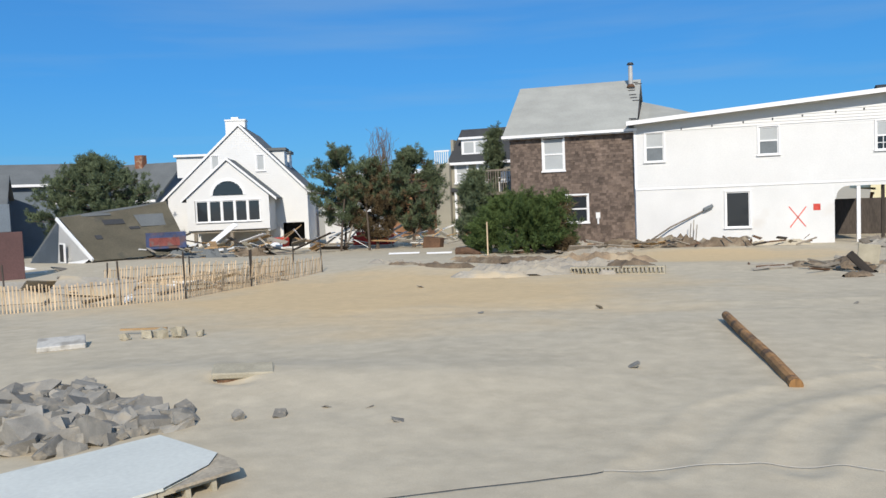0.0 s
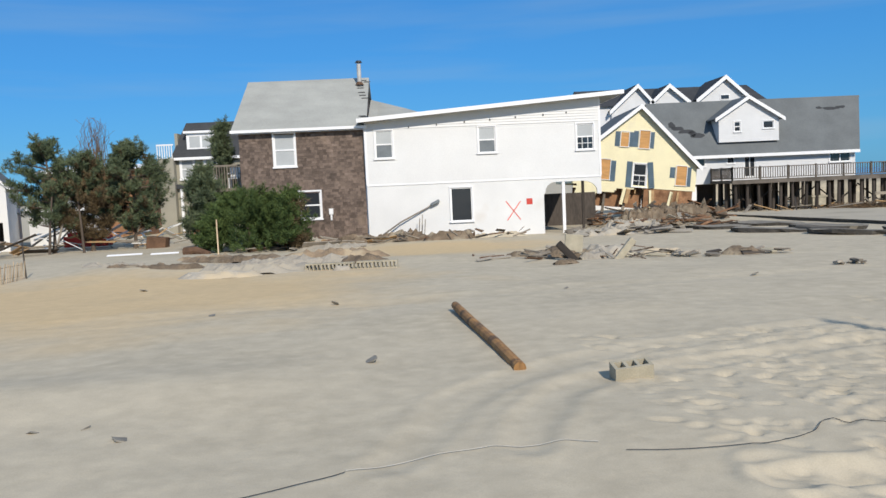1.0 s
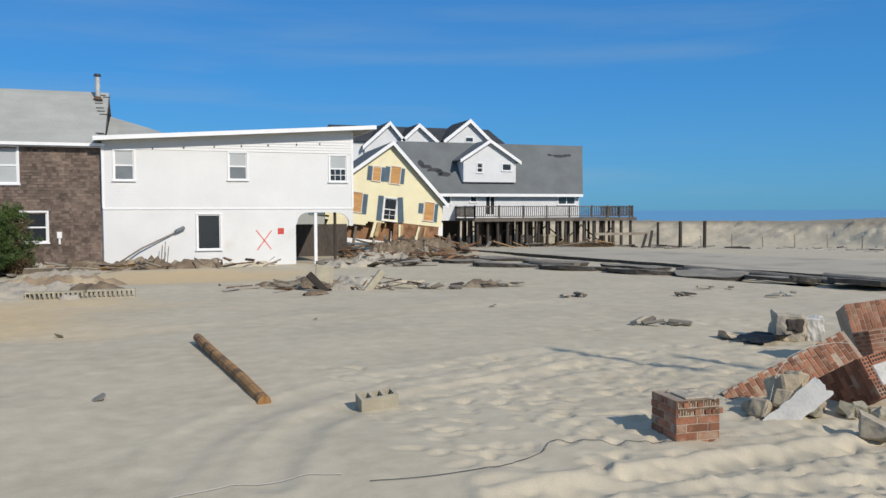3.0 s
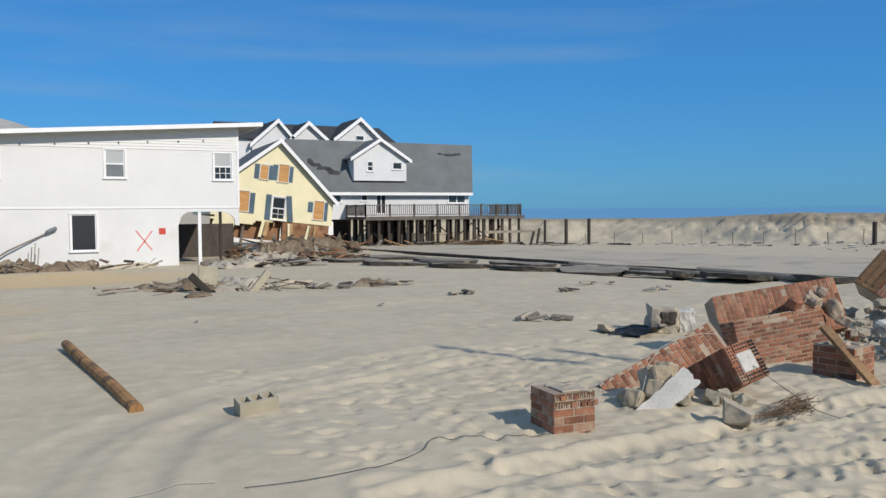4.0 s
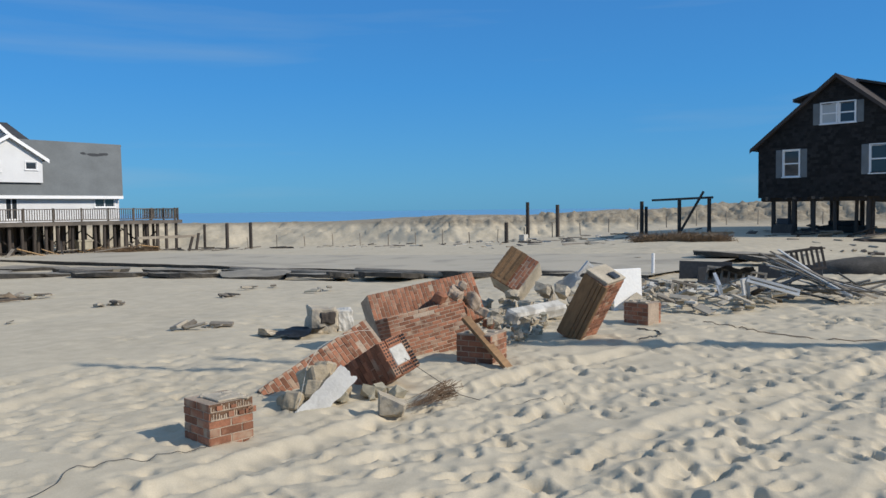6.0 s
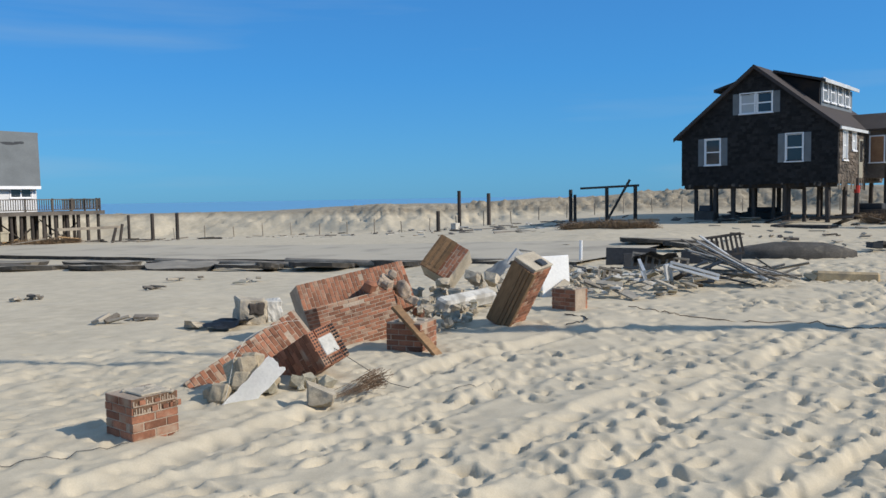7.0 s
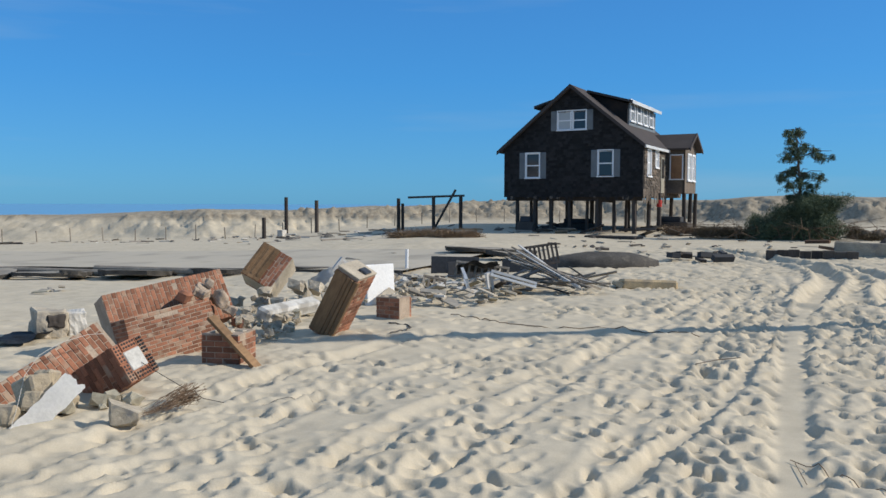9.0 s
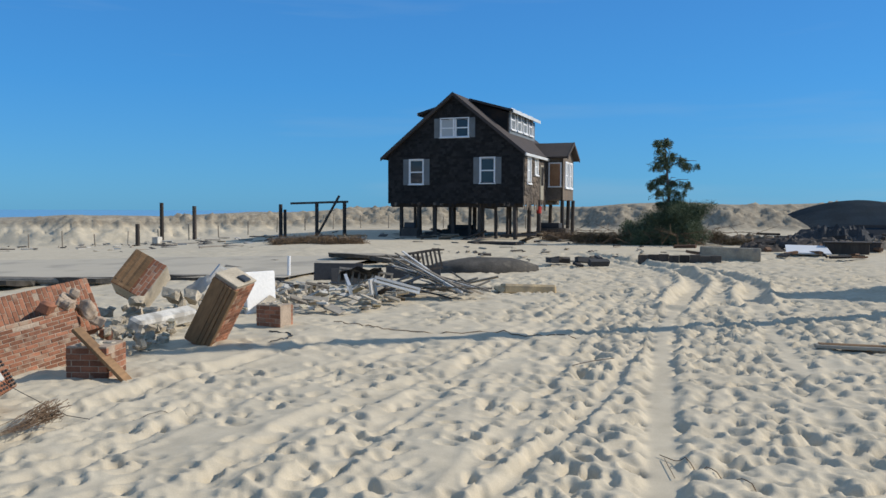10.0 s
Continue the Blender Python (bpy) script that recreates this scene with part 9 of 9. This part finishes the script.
def plain_house(name, label, m, w, dep, zb, ze, za, wall, roof, chimney=None, wins=(), axis="x"):
    """A simple gabled house; front gable at y=0, ridge running back, or the ridge along x."""
    h = thing(name, label, "house", m)
    if axis == "y":
        sp = gable(-w / 2, w / 2, ze, 0, za)
        part("wall", holed(zb, za - 0.05, sp, [], 0.0, 0.2), wall, h)
        part("back_wall", holed(zb, za - 0.05, sp, [], dep - 0.2, dep), wall, h)
        part("side_wall", boxes((-w / 2, -w / 2 + 0.2, 0.2, dep - 0.2, zb, ze)), wall, h)
        part("side_wall", boxes((w / 2 - 0.2, w / 2, 0.2, dep - 0.2, zb, ze)), wall, h)
        for s in (-1, 1):
            e = w / 2 + 0.35
            bm = bmesh.new()
            zz = za + 0.12 - e * (za - ze) / (w / 2)
            sheet(bm, [(0, -0.3, za + 0.12), (s * e, -0.3, zz), (s * e, dep + 0.3, zz), (0, dep + 0.3, za + 0.12)], 0.14)
            part("roof", bm, roof, h)
            part("rake_board", boxes((0, e * 1.25, -0.02, 0.02, -0.2, 0.02), m=basis((0, -0.33, za + 0.13), (s * e, 0, zz - za - 0.12), (0, 0, 1))), M_TRIM, h)
    else:
        part("wall", boxes((-w / 2, w / 2, 0, 0.2, zb, ze)), wall, h)
        part("back_wall", boxes((-w / 2, w / 2, dep - 0.2, dep, zb, ze)), wall, h)
        for s in (-1, 1):
            part("side_wall", holed(zb, za - 0.05, gable(0.2, dep - 0.2, ze, dep / 2, za), [], -0.1, 0.1), wall, h, m=Matrix.Translation((s * (w / 2 - 0.1), 0, 0)) @ Matrix.Rotation(radians(90), 4, "Z"))
        for a, b in ((-0.4, dep / 2), (dep + 0.4, dep / 2)):
            bm = bmesh.new()
            zz = za + 0.12 - (dep / 2 + 0.4) * (za - ze) / (dep / 2)
            sheet(bm, [(-w / 2 - 0.3, a, zz), (w / 2 + 0.3, a, zz), (w / 2 + 0.3, b, za + 0.12), (-w / 2 - 0.3, b, za + 0.12)], 0.14)
            part("roof", bm, roof, h)
        part("fascia", boxes((-w / 2 - 0.3, w / 2 + 0.3, -0.46, -0.41, zz - 0.16, zz + 0.02)), M_TRIM, h)
    for x, z, a, b in wins:
        window(h, x, z, a, b, trim=0.08)
    if chimney:
        part("chimney", boxes(chimney), M_BRICK, h, "red brick chimney")
    return h


plain_house("gray_cottage", "gray cottage with a brick chimney behind the pine", Matrix.Translation((-41.2, 51.5, 0)), 5.2, 7.0, -1.5, 3.0, 5.7, M_BLUEGR, M_ROOF_GR, chimney=(-1.4, -0.7, 3.0, 3.6, 4.5, 6.5), wins=[(-0.6, 1.4, 0.8, 1.2), (1.0, 1.4, 0.8, 1.2)])
plain_house("slate_house", "slate blue house with a white rake board beside the pine", Matrix.Translation((-42.5, 36.5, 0)) @ Matrix.Rotation(radians(42), 4, "Z"), 6.5, 8.0, -1.2, 2.6, 4.6, M_BLUEGR, M_ROOF_GR, wins=[(-0.5, 0.4, 0.8, 1.2), (1.4, 0.4, 0.8, 1.2)], axis="x")
plain_house("far_cottage", "pale cottage with a low gray roof", Matrix.Translation((-43.5, 45.0, 0)) @ Matrix.Rotation(radians(40), 4, "Z"), 7.0, 6.0, -1.2, 4.2, 5.6, M_BLUEGR, M_ROOF_GR, wins=[(1.2, 2.8, 0.9, 0.9)])
plain_house("brick_bungalow", "orange brick bungalow with a flat white eave", Matrix.Translation((-24.0, 60, 0)), 7.0, 7.0, -1.2, 4.1, 4.5, M_SHEATH, M_TRIM, wins=[(1.0, 2.2, 0.9, 0.7), (-1.5, 2.2, 0.9, 0.7)])
plain_house("low_shed", "low white shed with a shallow roof", Matrix.Translation((-22.2, 50.0, 0)), 3.4, 3.0, -1.2, 1.5, 1.9, M_GRAYSIDE, M_ROOF_LT, wins=[(-0.3, 0.2, 0.9, 0.8)])
single("red_pickup_bed", boxes((-1.1, 1.1, -0.5, 0.5, 0, 0.55), (-0.9, 0.9, -0.45, 0.45, 0.55, 0.75), bev=0.05), M_REDP, "red crushed sheet metal body in the wreckage", "wreck", Matrix.Translation((-17.2, 42.2, -0.45)))
single("red_tub", boxes((-0.35, 0.35, -0.3, 0.3, 0, 0.5), bev=0.06), M_REDP, "red plastic tub among broken boards", "tub", Matrix.Translation((-20.6, 37.6, -0.2)))
single("wooden_crate", boxes((-0.45, 0.45, -0.35, 0.35, 0, 0.6), bev=0.02), M_RUST, "dark brown upturned wooden cabinet in the wreckage", "cabinet", Matrix.Translation((-12.5, 38.6, -0.55)) @ Matrix.Rotation(0.12, 4, "Y"))
wc = thing("white_chair", "white plastic garden chair on the balcony", "chair", Matrix.Translation((-8.2, 36.6, 2.2)))
part("seat", boxes((-0.24, 0.24, -0.24, 0.24, 0.42, 0.46)), M_SHELL, wc)
part("backrest", boxes((-0.24, 0.24, 0.22, 0.26, 0.46, 0.95)), M_SHELL, wc)
for x in (-0.22, 0.18):
    for y in (-0.22, 0.18):
        part("leg", boxes((x, x + 0.05, y, y + 0.05, 0, 0.42)), M_SHELL, wc)
    part("armrest", boxes((x, x + 0.05, -0.24, 0.24, 0.64, 0.68)), M_SHELL, wc)

# ---- right end: slabs and sunken roofs ----
single("concrete_wall_piece", boxes((0, 2.1, -0.1, 0.1, -0.3, 0.52), bev=0.02), M_CONC, "pale concrete wall piece lying on edge", "concrete", basis((31.25, -2.3, gz(31, -3)), (-0.1, -1.0, -0.02), (0, 0, 1)))
tb = thing("timber_bulkhead", "low dark timber bulkhead half buried in sand", "bulkhead", basis((30.4, -0.1, gz(30, -1) - 0.1), (-0.05, -1.0, 0), (0, 0, 1)))
for i in range(8):
    part("plank", boxes((i * 0.36, i * 0.36 + 0.355, -0.12, 0.12, 0, 0.34 + 0.02 * (i % 3)), bev=0.008), M_DECK if i > 4 else M_PILE, tb)
bm = bmesh.new()
sheet(bm, [(34.0, -5.75, 0.30), (33.8, -7.35, 0.28), (35.3, -7.45, 0.52), (35.5, -5.95, 0.54)], 0.06)
single("pale_roof_panel", bm, M_GRAYSIDE, "pale roof panel lying tilted on wreckage", "roof panel")
rf = thing("sunken_roof", "dark slate blue roof section lying by the dune", "roof ruin")
bm = bmesh.new()
gr = []
for j in range(9):
    row = []
    for i in range(15):
        u, v = i / 14, j / 8
        hump = math.sin(math.pi * min(1.0, 0.12 + 0.75 * u)) ** 0.8
        row.append(bm.verts.new((47.2 + 2.6 * v, -9.2 - 7.5 * u + 0.8 * v, 0.95 + (1.5 * hump + 0.12) * v ** 0.8 + 0.06 * noise.noise((i * 0.6, j * 0.6, 3)))))
    gr.append(row)
for j in range(8):
    for i in range(14):
        bm.faces.new((gr[j][i], gr[j][i + 1], gr[j + 1][i + 1], gr[j + 1][i]))
bmesh.ops.solidify(bm, geom=bm.faces[:], thickness=0.14)
part("slope", bm, M_ROOF_SL, rf)
bm = bmesh.new()
sheet(bm, [(46.8, -8.0, 0.35), (46.4, -16.5, 0.35), (47.1, -16.4, 0.98), (47.2, -8.7, 0.95)], 0.15)
part("slope", bm, M_ROOF_DK, rf, "dark lower roof edge")
part("wall", boxes((47.3, 50.5, -15.0, -11.4, 0.2, 1.2)), M_ROOF_DK, rf)
boards(46, (36, 46, -13, -4.5), "dark soaked board by the sunken roof", [M_PILE, M_PILE, M_ROOF_DK, M_RUST], 81, "wreckage by the fallen tree", L=(0.3, 1.2), W=(0.06, 0.3), T=(0.05, 0.2), lift=0.12, up=0.06, far=True)
for x, y, lx, ly, hh, mt, sd, tn in ((36.5, -5.2, 2.0, 1.4, 0.38, M_PILE, 61.0, 1.4), (39.5, -7.4, 4.5, 2.0, 0.42, M_PILE, 62.0, 1.5), (43.5, -9.6, 5.0, 2.4, 0.8, M_ROOF_DK, 63.0, 1.5), (41.5, -5.0, 3.4, 1.8, 0.5, M_WRACK, 64.0, 1.4), (38.5, -10.5, 4.0, 1.6, 0.4, M_WRACK, 65.0, 1.5)):
    mound("soaked_drift", "dark heap of soaked wreckage by the fallen tree", "drift", x, y, lx, ly, hh, mt, sd, tn, group="drifts by the fallen tree")
for x, y, sx, sz, tn in ((35.4, -8.2, 1.6, 0.42, 1.5), (36.8, -9.4, 1.0, 0.34, 1.2), (34.6, -10.6, 0.9, 0.3, 1.9)):
    single("dark_timber_box", boxes((-sx / 2, sx / 2, -0.4, 0.4, -0.1, sz), (-sx / 2 - 0.04, sx / 2 + 0.04, -0.44, 0.44, sz + 0.002, sz + 0.06), bev=0.015), M_PILE, "dark soaked timber box lying in wreckage", "box", Matrix.Translation((x, y, gz(x, y))) @ Matrix.Rotation(tn, 4, "Z"), "dark timber boxes")

# ---- utility pole whose shadow lies over the tracks ----
up = thing("utility_pole", "storm-bent wooden utility pole leaning beside the tracks", "utility pole")
part("pole", tube([(19.2, -8.0, -1.0), (13.76, -7.8, 10.0)], 0.24, 12, 0.19), M_PILE, up)
part("crossarm", boxes((-1.05, 1.05, -0.06, 0.06, -0.07, 0.07), m=basis((9.85, -4.55, 9.1), (-0.92, 1.87, 0.0), (0, 0, 1))), M_PILE, up, "broken crossarm hanging in the wires")
part("crossarm", boxes((-0.5, 0.5, -0.08, 0.08, -0.09, 0.09), m=basis((10.85, -5.0, 9.0), (-0.37, 0.96, 0.0), (0, 0, 1))), M_PILE, up, "broken crossarm hanging in the wires")
for a_, b_ in (((13.8, -7.8, 9.9), (10.85, -5.0, 9.0)), ((10.85, -5.0, 9.0), (9.85, -4.55, 9.1))):
    part("wire", tube([a_, b_], 0.008, 5), M_WIRE, up)
plain_house("shading_cottage", "plain shingled cottage by the tracks, throwing its shadow on the sand", Matrix.Translation((22.1, -11.7, 0)) @ Matrix.Rotation(radians(180), 4, "Z"), 4.6, 6.0, -0.5, 3.3, 6.0, M_TORN, M_ROOF_DK, axis="y")
